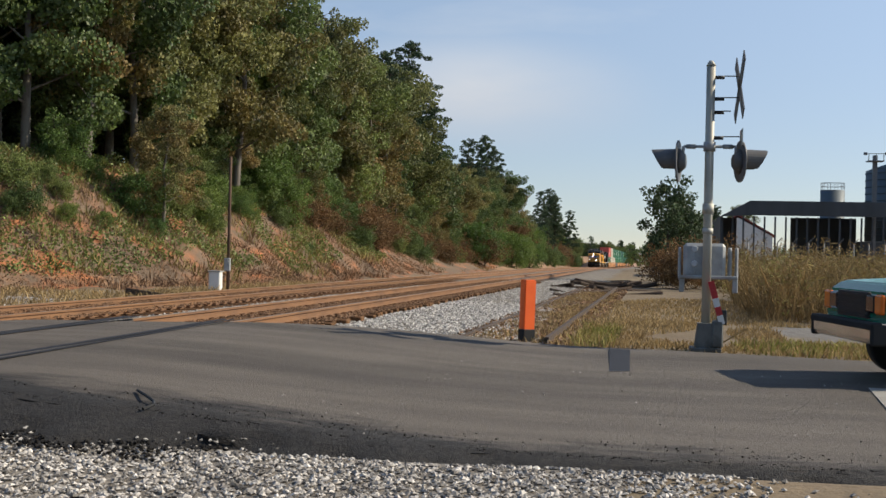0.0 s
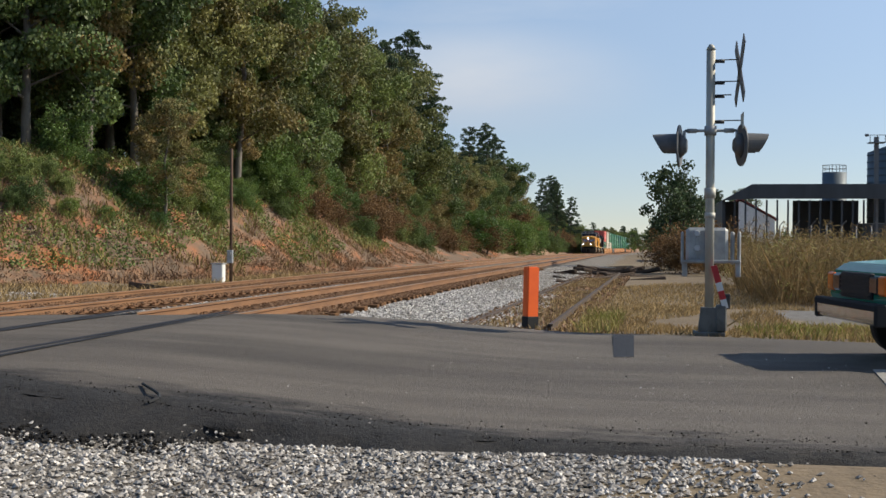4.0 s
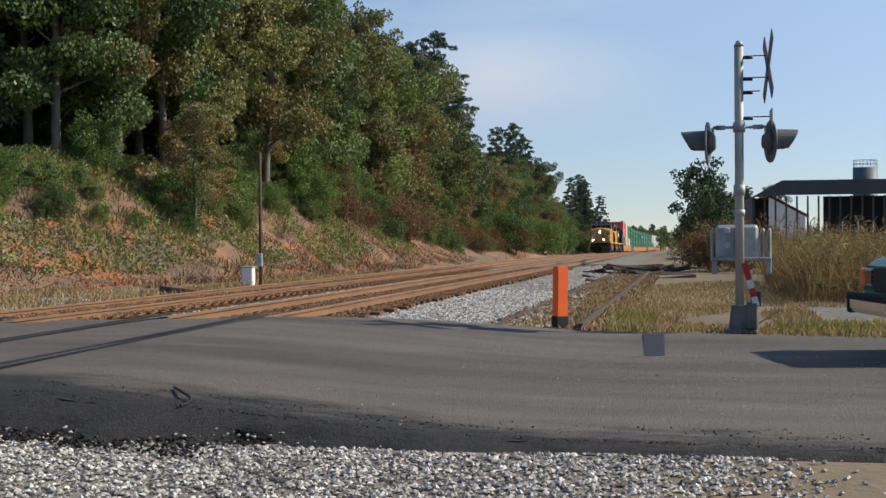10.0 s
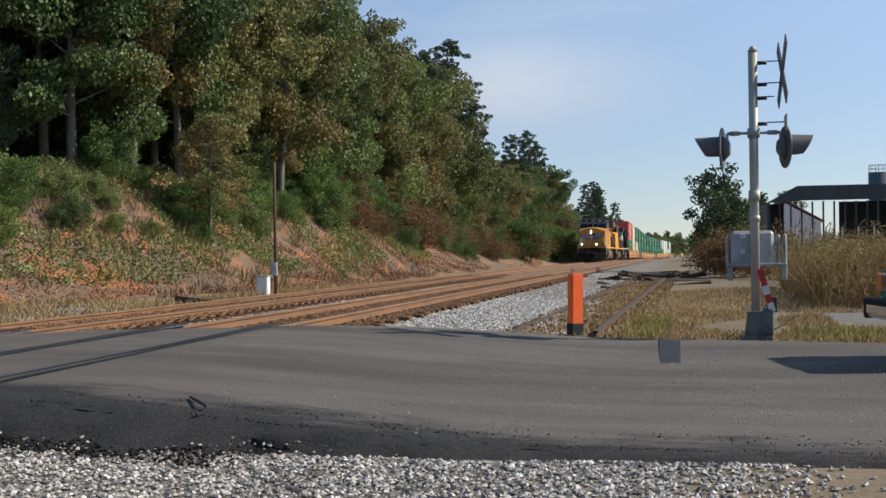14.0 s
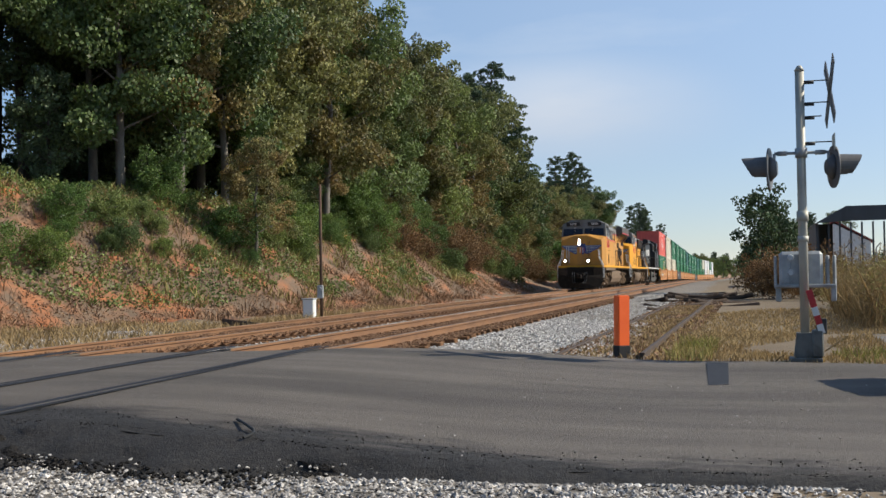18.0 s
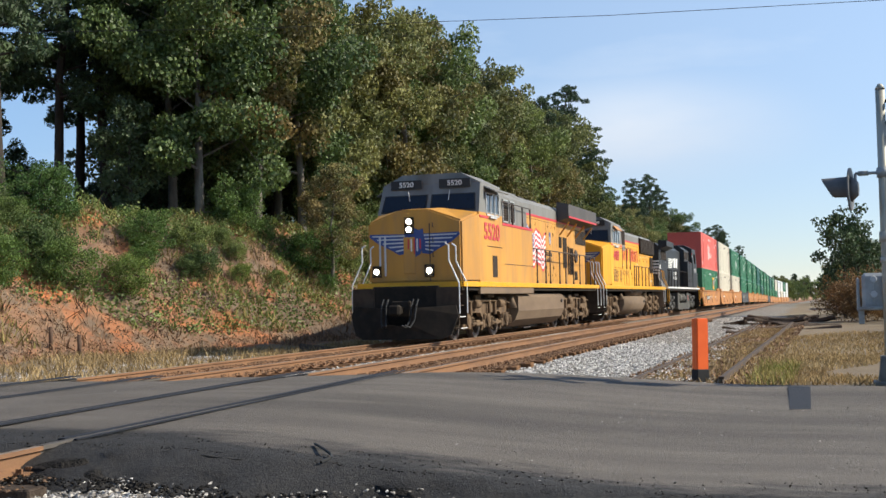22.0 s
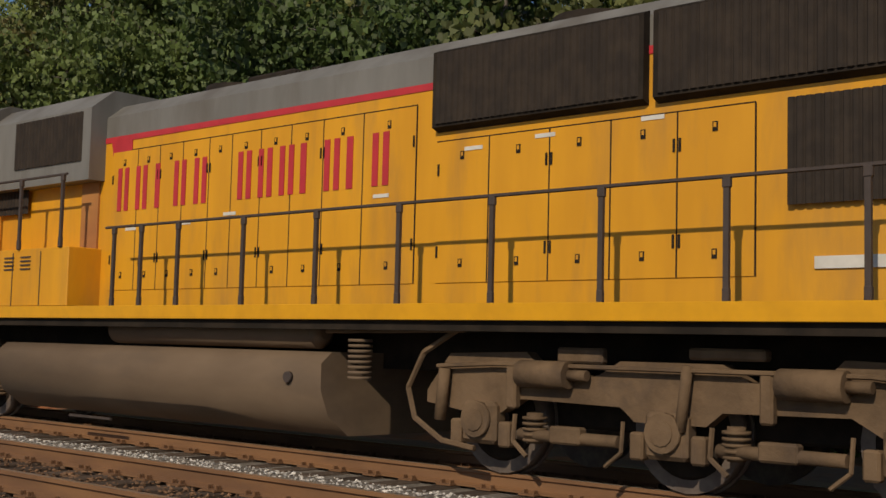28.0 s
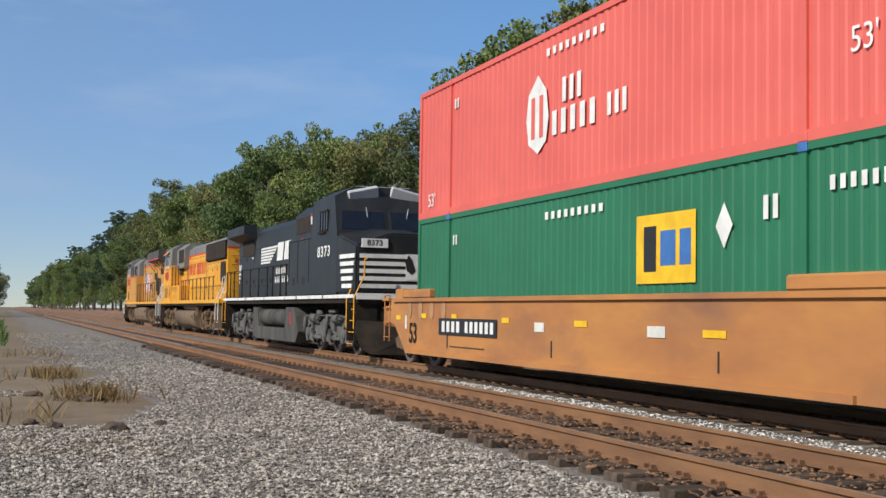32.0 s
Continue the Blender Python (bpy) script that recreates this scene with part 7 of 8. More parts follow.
    for a, b in ((7.3, 7.9), (8.15, 8.7)):
        louvre(car, "cabinet_grille", 1.305, (a, b), (3.5, 4.1), 8, eq, "grille", "z")
        for s in (-1, 1):
            bm = bmesh.new()
            for uu in (a - 0.03, b + 0.03):
                bm_box(bm, (s * 1.32, uu, 3.8), (0.03, 0.05, 0.7))
            for zz in (3.47, 4.13):
                bm_box(bm, (s * 1.32, (a + b) / 2, zz), (0.03, b - a + 0.1, 0.045))
            part("grille_frame", bm, "galvanised", eq)
    bm = bmesh.new()
    for s in (-1, 1):
        bm_box(bm, (s * 1.498, 8.5, 2.15), (0.008, 3.6, 0.014))
    part("panel_seams", bm, "rail_brown", eq)
    handrail(car, 1.46, 6.55, 10.3, 3.4, 4.02, (6.6, 7.9, 9.2, 10.25), "rail_brown")
    hood = hood_body(car, 10.4, 22.0, 1.0, 1.60, 4.5, ("up_yellow_worn", "up_grey"), 3.98, 4.55)
    doors(car, hood, 1.004, [10.5, 11.2, 14.5, 15.1, 15.7, 16.3], 1.75, 3.85, "up_yellow_worn")
    for s in (-1, 1):
        bm = bmesh.new()
        bm_prism(bm, [(s * 1.0, 3.98), (s * 1.46, 4.10), (s * 1.46, 4.62), (s * 1.0, 4.72)], 1, 16.5, 22.2)
        part("radiator_wing", bm, "wing_brown", hood)
        bm = bmesh.new()
        bm_box(bm, (s * 1.465, 19.35, 4.14), (0.02, 5.7, 0.07))
        part("wing_stripe", bm, "up_red", hood)
    bm = bmesh.new()
    for s in (-1, 1):
        for u in (16.9, 18.3, 19.9, 21.5):
            bm_box(bm, (s * 1.2, u, 3.72), (0.62, 0.05, 0.06), rot=Euler((0, -s * 0.9, 0)).to_matrix())
    part("wing_brackets", bm, "up_yellow_worn", hood)
    louvre(car, "radiator_intake", 1.004, (19.9, 22.0), (3.25, 3.8), 16, hood)
    for a, b, z0, z1 in ((16.75, 17.2, 3.0, 3.42), (17.45, 18.15, 2.25, 3.42), (18.35, 18.6, 2.0, 3.1), (18.75, 19.0, 2.0, 3.05), (19.1, 19.4, 2.0, 3.05), (19.6, 20.1, 1.8, 2.15)):
        louvre(car, "door_grille", 1.004, (a, b), (z0, z1), 7, hood)
    bm = bmesh.new()
    for s in (-1, 1):
        bm_cyl(bm, (s * 1.0, 19.85, 2.75), (s * 1.06, 19.85, 2.75), 0.27, 0.24, n=18)
        bm_cyl(bm, (s * 1.06, 19.85, 2.75), (s * 1.09, 19.85, 2.75), 0.08, n=10)
    part("brake_wheel", bm, "rail_brown", hood)
    # the flag, in waving bands
    bm = bmesh.new()
    n = 26
    us = np.linspace(11.35, 14.4, n)
    def wave(u):
        return 0.10 * math.sin((u - 11.3) * 4.3) + 0.05 * math.sin((u - 11.3) * 9)
    for k in range(13):
        for i in range(n - 1):
            ul, ur = us[i], us[i + 1]
            if k < 7 and ul < 12.5:
                continue
            z1, z0 = 3.55 - k * 0.094 - (ul - 11.35) * 0.06, 3.55 - (k + 1) * 0.094 - (ul - 11.35) * 0.06
            q = [bm.verts.new(p) for p in ((1.018, ul, z0 + wave(ul)), (1.018, ur, z0 + wave(ur)), (1.018, ur, z1 + wave(ur)), (1.018, ul, z1 + wave(ul)))]
            f = bm.faces.new(q)
            f.material_index = 0 if k % 2 == 0 else 1
    for i in range(n - 1):
        ul, ur = us[i], us[i + 1]
        if ul >= 12.5:
            continue
        z1, z0 = 3.55 - (ul - 11.35) * 0.06, 3.55 - 7 * 0.094 - (ul - 11.35) * 0.06
        q = [bm.verts.new(p) for p in ((1.018, ul, z0 + wave(ul)), (1.018, ur, z0 + wave(ur)), (1.018, ur, z1 + wave(ur)), (1.018, ul, z1 + wave(ul)))]
        bm.faces.new(q).material_index = 2
    for i in range(6):
        for j in range(4):
            u = 11.47 + i * 0.19 + (j % 2) * 0.09
            bm_box(bm, (1.022, u, 3.46 - j * 0.15 + wave(u)), (0.005, 0.06, 0.06), 1)
    bm_tube(bm, [(1.03, 11.28, 4.15), (1.03, 11.5, 3.4)], 0.016, 6, 3)
    part("painted_flag", bm, ["up_red", "white_paint", "up_blue", "black_frame"], hood)
    bm = bmesh.new()
    bm_prism(bm, [(15.02, 3.5), (15.28, 3.5), (15.3, 3.2), (15.15, 3.02), (15.0, 3.2)], 0, 1.012, 1.02, 0)
    for i in range(4):
        bm_box(bm, (1.022, 15.05 + 0.07 * i, 3.2), (0.006, 0.025, 0.26), 1)
    part("shield", bm, ["up_blue", "white_paint"], hood)
    car.text("lettering", "BUILDING\nAMERICA", 0.21, (1.016, 15.0, 2.58), SIDE, "paint_black", parent=hood)
    roof_clutter(car, hood, (11.5, 13.0, 14.2, 15.4), 4.55)
    handrail(car, 1.46, 10.6, 21.6, 1.58, 2.75, (11.1, 12.4, 13.1, 14.66, 15.72, 17.15, 18.4, 19.56, 20.6, 21.5), "rail_brown")
    fuel_tank(car, 8.7, 15.6, 0.22, 1.28, "tank_dust", rounded=False)
    bm = bmesh.new()
    bm_cyl(bm, (1.25, 8.35, 1.2), (1.25, 8.35, 0.82), 0.05, 0.17, n=14)
    car.part("bell", bm, "tank_dust", "dusty brass bell")
    truck(car, 5.7, "truck_dust", "plain")
    truck(car, 18.6, "truck_dust", "plain")
    end_steps(car, 2.25, -1, "step_brown", "rail_white", "rail_white", 1.6)
    end_steps(car, 22.25, 1, "step_brown", "rail_white", "rail_white", 1.6)
    plow(car, 1.25, -1)
    coupler(car, 0.9, -1)
    coupler(car, 22.9, 1)
    return car


def letters(car, parent, x, spans, z, h, mat, lean=0.0):
    """One plain block for each letter of a name that is not spelt out."""
    for u0, u1 in spans:
        bm = bmesh.new()
        w = (u1 - u0) * 0.76
        if w < 0.2:
            bm_box(bm, (x, (u0 + u1) / 2, z), (0.008, 0.10, h))
        else:
            for e in (-1, 1):
                bm_box(bm, (x, (u0 + u1) / 2 + e * (w / 2 - 0.045), z), (0.008, 0.09, h))
        part("name_block", bm, mat, parent)


def build_second():
    car = Car("locomotive", 22.9, 44.8, "yellow and grey diesel locomotive with red lettering, second in the train", "locomotive", "locomotives of the train")
    sill(car, 23.6, 44.1, 1.46, 1.62, 1.50, "black_frame", "sill_yellow")
    cab = cab_body(car, "cab", (24.1, 25.4, 25.85, 28.45), (3.6, 3.62), 1.50, 1.62, ("up_yellow",), "up_grey", -1)
    cab_window(car, cab, 1.47, (25.95, 27.75), (3.44, 4.1), "silver")
    for s in (-1, 1):
        bm = bmesh.new()
        bm_box(bm, (s * 1.58, 26.85, 4.2), (0.28, 1.3, 0.035), rot=Euler((0, s * 0.8, 0)).to_matrix())
        part("sunshade", bm, "well_brown", cab, "rust-red sunshade over the cab window")
    for s in (-1, 1):
        for nm, u, z, w, h, mt in (("stripe", 25.7, 3.44, 0.5, 0.07, "up_red"), ("stripe", 28.1, 3.44, 0.6, 0.07, "up_red"), ("seam", 27.0, 3.34, 2.3, 0.016, "black_frame"), ("seam", 27.15, 2.42, 2.2, 0.014, "black_frame")):
            bm = bmesh.new()
            bm_box(bm, (s * 1.505, u, z), (0.014, w, h))
            part(nm, bm, mt, cab)
    for a, b in ((26.0, 26.55), (26.65, 27.2), (27.75, 28.15)):
        bm = bmesh.new()
        for s in (-1, 1):
            for k in range(9):
                bm_box(bm, (s * 1.51, (a + b) / 2, 1.82 + k * 0.062), (0.018, b - a, 0.026))
        part("louvre", bm, "rail_brown", cab)
    for s in (-1, 1):
        number_board(car, s * 0.74, 25.76, 4.42, 0.9, 0.24, "4409", cab, FRONT)
    car.text("number", "4409", 0.66, (1.514, 26.75, 2.95), SIDE, "up_red", wide=1.15)
    wing_emblem(car, 24.09, 2.85, 0, 1.0)
    # cabinets behind the cab, stepping in to the hood
    car.box("equipment_cabinet", (-1.45, 1.45), (28.45, 31.3), (1.62, 2.42), "up_yellow")
    bm = bmesh.new()
    for s in (-1, 1):
        for u in (29.15, 29.85, 30.6):
            bm_box(bm, (s * 1.455, u, 2.0), (0.01, 0.012, 0.75))
        for u in (28.75, 29.2, 29.75, 30.2):
            for k in range(4):
                bm_box(bm, (s * 1.458, u, 2.14 + k * 0.055), (0.016, 0.26, 0.02))
    car.part("cabinet_vents", bm, "rail_brown")
    hood = hood_body(car, 28.45, 42.86, 0.95, 1.62, 4.4, ("up_yellow", "up_grey"), 3.9, 4.42)
    bm = bmesh.new()
    bm_prism(bm, hood_outline(1.2, 3.35, 4.62, 0.35), 1, 28.46, 31.3)
    part("brake_hatch", bm, "up_grey", hood)
    louvre(car, "brake_grille", 1.205, (29.3, 31.1), (3.62, 4.3), 20, hood)
    louvre(car, "cabinet_grille", 1.02, (28.5, 29.4), (3.0, 3.62), 10, hood)
    bm = bmesh.new()
    bm_box(bm, (0, 31.0, 2.6), (1.96, 0.42, 1.96))
    part("air_intake", bm, "well_brown", hood, "rust-coloured recessed panel")
    doors(car, hood, 0.954, [31.5, 32.1, 32.6, 33.1, 33.65, 34.1, 34.65, 35.2, 35.75, 36.4, 37.2], 1.85, 3.72, "up_yellow")
    doors(car, hood, 0.954, [37.5, 38.2, 38.95, 39.65, 40.35, 41.1], 1.85, 3.3, "up_yellow")
    for a, b in ((37.5, 40.05), (40.15, 42.72)):
        for s in (-1, 1):
            bm = bmesh.new()
            bm_prism(bm, [(s * 0.95, 3.40), (s * 1.05, 3.44), (s * 1.05, 4.22), (s * 0.95, 4.26)], 1, a, b)
            part("radiator", bm, "black_frame", hood)
        louvre(car, "radiator_mesh", 1.052, (a + 0.05, b - 0.05), (3.47, 4.2), 30, hood)
    louvre(car, "lower_grille", 0.99, (41.4, 42.5), (2.42, 3.3), 14, hood)
    bm = bmesh.new()
    for s in (-1, 1):
        bm_prism(bm, [(31.45, 3.87), (31.95, 3.87), (31.95, 3.6), (31.55, 3.52)], 0, s * 0.957 - 0.004, s * 0.957 + 0.004)
    part("stripe_point", bm, "up_red", hood)
    us = np.linspace(31.62, 33.75, 6)
    u2 = np.linspace(34.2, 36.9, 8)
    letters(car, hood, 0.968, [(a, a + (0.20 if k == 2 else 0.33)) for k, a in enumerate(us[:-1])] + [(a, a + (0.14 if k in (3, 5) else 0.33)) for k, a in enumerate(u2[:-1])], 3.2, 0.58, "up_red")
    for u, z, w, h in ((32.0, 2.66, 0.24, 0.04), (33.2, 2.68, 0.24, 0.04), (34.1, 2.75, 0.24, 0.04), (36.7, 2.8, 0.24, 0.04), (38.0, 3.2, 0.24, 0.04), (38.9, 3.24, 0.24, 0.04), (40.1, 3.28, 0.24, 0.04), (42.0, 1.95, 0.75, 0.1)):
        bm = bmesh.new()
        bm_box(bm, (0.966, u, z), (0.006, w, h))
        part("sticker", bm, "paper", hood)
    # the blunt rear end
    bm = bmesh.new()
    for k in range(6):
        z = 2.0 + k * 0.38
        bm_tube(bm, [(0.25, 42.87, z), (0.25, 42.95, z), (0.75, 42.95, z), (0.75, 42.87, z)], 0.014, 5)
    part("ladder", bm, "rail_brown", hood)
    bm = bmesh.new()
    bm_box(bm, (0.0, 42.9, 3.95), (0.55, 0.1, 0.3), bevel=0.02)
    bm_cyl(bm, (-0.12, 42.95, 3.95), (-0.12, 42.98, 3.95), 0.09, n=12, mi=1)
    bm_cyl(bm, (0.12, 42.95, 3.95), (0.12, 42.98, 3.95), 0.09, n=12, mi=1)
    bm_box(bm, (0, 42.868, 3.9), (1.9, 0.014, 0.07), 2)
    part("rear_light", bm, ["up_yellow", "lamp_off", "up_red"], hood)
    car.text("number", "4409", 0.22, (0.45, 42.88, 3.3), REAR, "up_red")
    roof_clutter(car, hood, (33.0, 34.2, 35.0, 38.8, 41.5), 4.42)
    handrail(car, 1.46, 32.2, 42.6, 1.6, 2.62, (32.4, 33.0, 33.77, 35.01, 36.24, 37.47, 38.68, 39.91, 41.12, 42.28), "rail_brown")
    handrail(car, 1.46, 28.6, 31.2, 2.42, 3.4, (28.7, 30.0, 31.1), "rail_brown")
    fuel_tank(car, 29.4, 36.3, 0.22, 1.12, "tank_dust")
    for s in (-1, 1):
        bm = bmesh.new()
        bm_cyl(bm, (s * 1.12, 32.1, 1.33), (s * 1.12, 36.0, 1.33), 0.18, n=16)
        bm_cyl(bm, (s * 1.12, 36.0, 1.33), (s * 1.12, 36.08, 1.33), 0.18, 0.08, n=16)
        for k in range(8):
            bm_cyl(bm, (s * 1.25, 36.75, 0.85 + k * 0.055), (s * 1.25, 36.75, 0.88 + k * 0.055), 0.13, n=10)
        bm_tube(bm, [(s * 1.22, 36.2, 1.35), (s * 1.25, 37.0, 1.36), (s * 1.25, 38.2, 1.38)], 0.03)
        car.part("air_tank", bm, "tank_dust")
    bm = bmesh.new()
    bm_cyl(bm, (1.28, 29.1, 1.25), (1.28, 29.1, 0.95), 0.05, 0.15, n=12)
    car.part("bell", bm, "tank_dust", "dusty brass bell")
    truck(car, 26.35, "truck_dust", "plain")
    truck(car, 40.4, "truck_dust", "hose")
    end_steps(car, 23.6, -1, "step_brown", "rail_white", "rail_white", 1.6)
    end_steps(car, 43.55, 1, "tank_dust", "rail_white", "rail_white", 1.6)
    plow(car, 23.35, -1)
    coupler(car, 22.95, -1)
    coupler(car, 44.75, 1)
    return car


def build_third():
    car = Car("locomotive", 44.8, 66.2, "black diesel locomotive with white stripes, running long hood first", "locomotive", "locomotives of the train")
    sill(car, 45.3, 65.2, 1.52, 1.68, 1.50, "black_frame", "white_paint")
    cab = cab_body(car, "cab", (64.7, 63.25, 62.75, 60.3), (3.3, 3.45), 1.50, 1.68, ("ns_black",), "ns_black", 1)
    cab_window(car, cab, 1.47, (61.35, 62.2), (3.5, 4.05), "black_frame")
    bm = bmesh.new()
    for s in (-1, 1):
        bm_box(bm, (s * 0.62, 62.72, 4.5), (0.9, 0.16, 0.34), rot=Euler((-0.35, s * 0.22, 0)).to_matrix(), bevel=0.03)
        bm_box(bm, (s * 0.4, 61.6, 4.735), (0.8, 2.0, 0.02))
    part("roof_visor", bm, "silver", cab)
    for s in (-1, 1):
        number_board(car, s * 0.85, 64.73, 3.02, 0.72, 0.24, "8373", cab, REAR, "white_paint", "paint_black")
    car.text("number", "8373", 0.42, (1.514, 61.86, 2.88), SIDE, "white_paint", wide=1.5, space=1.22)
    bm = bmesh.new()
    for k in range(5):
        z = 2.68 - k * 0.2
        bm_box(bm, (0, 64.712, z), (2.5, 0.02, 0.11))
        for s in (-1, 1):
            bm_box(bm, (s * 1.44, 64.15, z), (0.03, 1.06 - 0.09 * k, 0.11), rot=Euler((0, 0, s * 0.11)).to_matrix())
    nst = car.part("nose_stripes", bm, "white_paint", "white stripes across the black nose")
    bm = bmesh.new()
    bm_box(bm, (-0.3, 64.726, 2.4), (0.55, 0.012, 0.7))
    bm_prism(bm, [(-0.2, 2.2), (-0.05, 2.3), (0.0, 2.55), (-0.1, 2.72), (-0.2, 2.6), (-0.3, 2.3)], 1, 64.735, 64.74, 1)
    part("nose_mark", bm, ["white_paint", "paint_black"], nst)
    hood = hood_body(car, 45.6, 57.1, 0.95, 1.68, 4.3, ("ns_black", "ns_black"), 3.9, 4.34, 0.3, None)
    doors(car, hood, 0.954, [46.0, 46.7, 47.4, 48.1, 48.8, 49.6, 50.4, 51.2, 52.0, 52.8, 53.6, 54.4, 55.2, 56.0, 56.9], 1.9, 3.5, "ns_black", "black_frame")
    for s in (-1, 1):
        bm = bmesh.new()
        bm_prism(bm, [(s * 0.95, 3.9), (s * 1.45, 4.1), (s * 1.45, 4.42), (s * 0.95, 4.5)], 1, 45.5, 49.2)
        part("radiator_wing", bm, "ns_black", hood)
    louvre(car, "radiator_intake", 0.975, (46.6, 48.9), (3.3, 3.9), 16, hood, "grille")
    bm = bmesh.new()
    bm_prism(bm, hood_outline(1.47, 1.68, 3.45, 0.05), 1, 57.1, 60.3)
    eq = car.part("equipment_cabinet", bm, "ns_black")
    bm = bmesh.new()
    bm_prism(bm, hood_outline(1.25, 3.45, 4.5, 0.35), 1, 57.1, 60.3)
    part("cabinet_roof", bm, "ns_black", eq)
    louvre(car, "brake_grille", 1.255, (57.25, 59.2), (3.62, 4.12), 3, eq, "grille")
    louvre(car, "vent", 1.255, (59.55, 60.05), (3.5, 4.15), 6, eq, "black_frame")
    bm = bmesh.new()
    for s in (-1, 1):
        for u in (57.25, 58.45, 59.9):
            bm_box(bm, (s * 1.474, u, 2.7), (0.012, 0.03, 1.3))
        bm_box(bm, (s * 1.474, 58.8, 3.36), (0.012, 3.0, 0.025))
        for u in (57.9, 59.2):
            for k in range(4):
                bm_box(bm, (s * 1.478, u, 2.02 + k * 0.06), (0.016, 0.34, 0.02), 1)
        bm_box(bm, (s * 1.478, 59.0, 3.4), (0.01, 0.1, 0.06), 2)
        bm_box(bm, (s * 1.478, 60.2, 3.9), (0.01, 0.16, 0.24), 3)
        bm_box(bm, (s * 1.478, 60.2, 4.06), (0.012, 0.12, 0.06), 2)
    part("panel_seams", bm, ["black_frame", "grille", "red_paint", "paper"], eq)
    bm = bmesh.new()
    for k in range(6):
        z = 3.50 - 0.105 * k
        bm_prism(bm, [(50.25, z), (53.15 - 0.24 * k, z), (53.05 - 0.24 * k, z - 0.07), (50.2, z - 0.07)], 0, 0.966, 0.974)
    part("stripe_mark", bm, "white_paint", hood, "white horizontal stripes on black")
    for c in (53.2, 54.36):
        bm = bmesh.new()
        bm_prism(bm, [(c, 3.58), (c + 0.95, 3.58), (c + 0.75, 2.95), (c - 0.2, 2.95)], 0, 0.966, 0.974)
        part("name_block", bm, "white_paint", hood, "slanted white block on black")
    for u0, u1, z, n in ((52.85, 54.75, 2.58, 7), (52.7, 55.0, 2.28, 8)):
        bm = bmesh.new()
        bars(bm, u0, u1, z, 0.21, 0.97, n, 0, 0.5)
        part("name_row", bm, "white_paint", hood)
    bm = bmesh.new()
    bars(bm, 45.75, 46.2, 2.9, 0.1, 0.97, 1, 0, 0.1)
    for k in range(5):
        bm_box(bm, (0.97, 46.0 - 0.03 * k, 2.95 - 0.16 * k), (0.008, 0.5 - 0.07 * k, 0.09))
    bm_box(bm, (0.97, 48.6, 3.2), (0.008, 0.25, 0.06))
    part("end_mark", bm, "white_paint", hood, "short white stripes on black")
    number_board(car, 0.0, 45.58, 3.6, 0.7, 0.24, "8373", hood, FRONT, "white_paint", "paint_black")
    bm = bmesh.new()
    for k in range(5):
        bm_box(bm, (0, 45.59, 3.2 - 0.18 * k), (1.9, 0.02, 0.1))
    part("end_stripes", bm, "white_paint", hood)
    roof_clutter(car, hood, (50.5, 52.0, 53.5, 55.0, 56.2), 4.34)
    handrail(car, 1.46, 45.6, 56.9, 1.66, 2.69, (45.8, 46.6, 47.43, 49.08, 50.72, 52.29, 53.82, 54.71, 55.91, 56.8), "black_frame")
    # tank with two air reservoirs
    bm = bmesh.new()
    for s in (-1, 1):
        prof_ = [(51.1, 0.3), (51.1, 1.3), (51.9, 1.3), (52.1, 0.62), (56.4, 0.62), (56.6, 1.3), (57.7, 1.3), (58.4, 0.55), (58.0, 0.2), (51.6, 0.2)]
        bm_prism(bm, prof_, 0, min(s * 0.6, s * 1.4), max(s * 0.6, s * 1.4))
    bm_box(bm, (0, 54.5, 0.7), (1.3, 6.0, 0.8))
    tank = car.part("fuel_tank", bm, "ns_tank")
    for a, b in ((52.05, 54.15), (54.35, 56.45)):
        for s in (-1, 1):
            bm = bmesh.new()
            bm_cyl(bm, (s * 1.12, a + 0.08, 0.96), (s * 1.12, b - 0.08, 0.96), 0.29, n=18)
            bm_cyl(bm, (s * 1.12, a, 0.96), (s * 1.12, a + 0.08, 0.96), 0.2, 0.29, n=18)
            bm_cyl(bm, (s * 1.12, b - 0.08, 0.96), (s * 1.12, b, 0.96), 0.29, 0.2, n=18)
            for u in (a + 0.4, b - 0.4):
                bm_cyl(bm, (s * 1.12, u, 0.96), (s * 1.12, u + 0.05, 0.96), 0.305, n=18)
            part("air_tank", bm, "ns_tank", tank)
    bm = bmesh.new()
    bm_box(bm, (1.405, 57.2, 0.95), (0.012, 0.05, 0.4))
    bm_box(bm, (1.405, 57.35, 0.95), (0.012, 0.05, 0.4))
    part("red_mark", bm, "red_paint", tank)
    truck(car, 48.5, "ns_truck", "wave")
    truck(car, 61.0, "ns_truck", "wave")
    end_steps(car, 45.35, -1, "black_frame", "hand_yellow", "hand_yellow", 1.65)
    end_steps(car, 64.75, 1, "black_frame", "hand_yellow", "hand_yellow", 1.65)
    plow(car, 65.75, 1)
    coupler(car, 44.85, -1)
    coupler(car, 66.2, 1)
    return car


CONTAINER_PARTS = {}


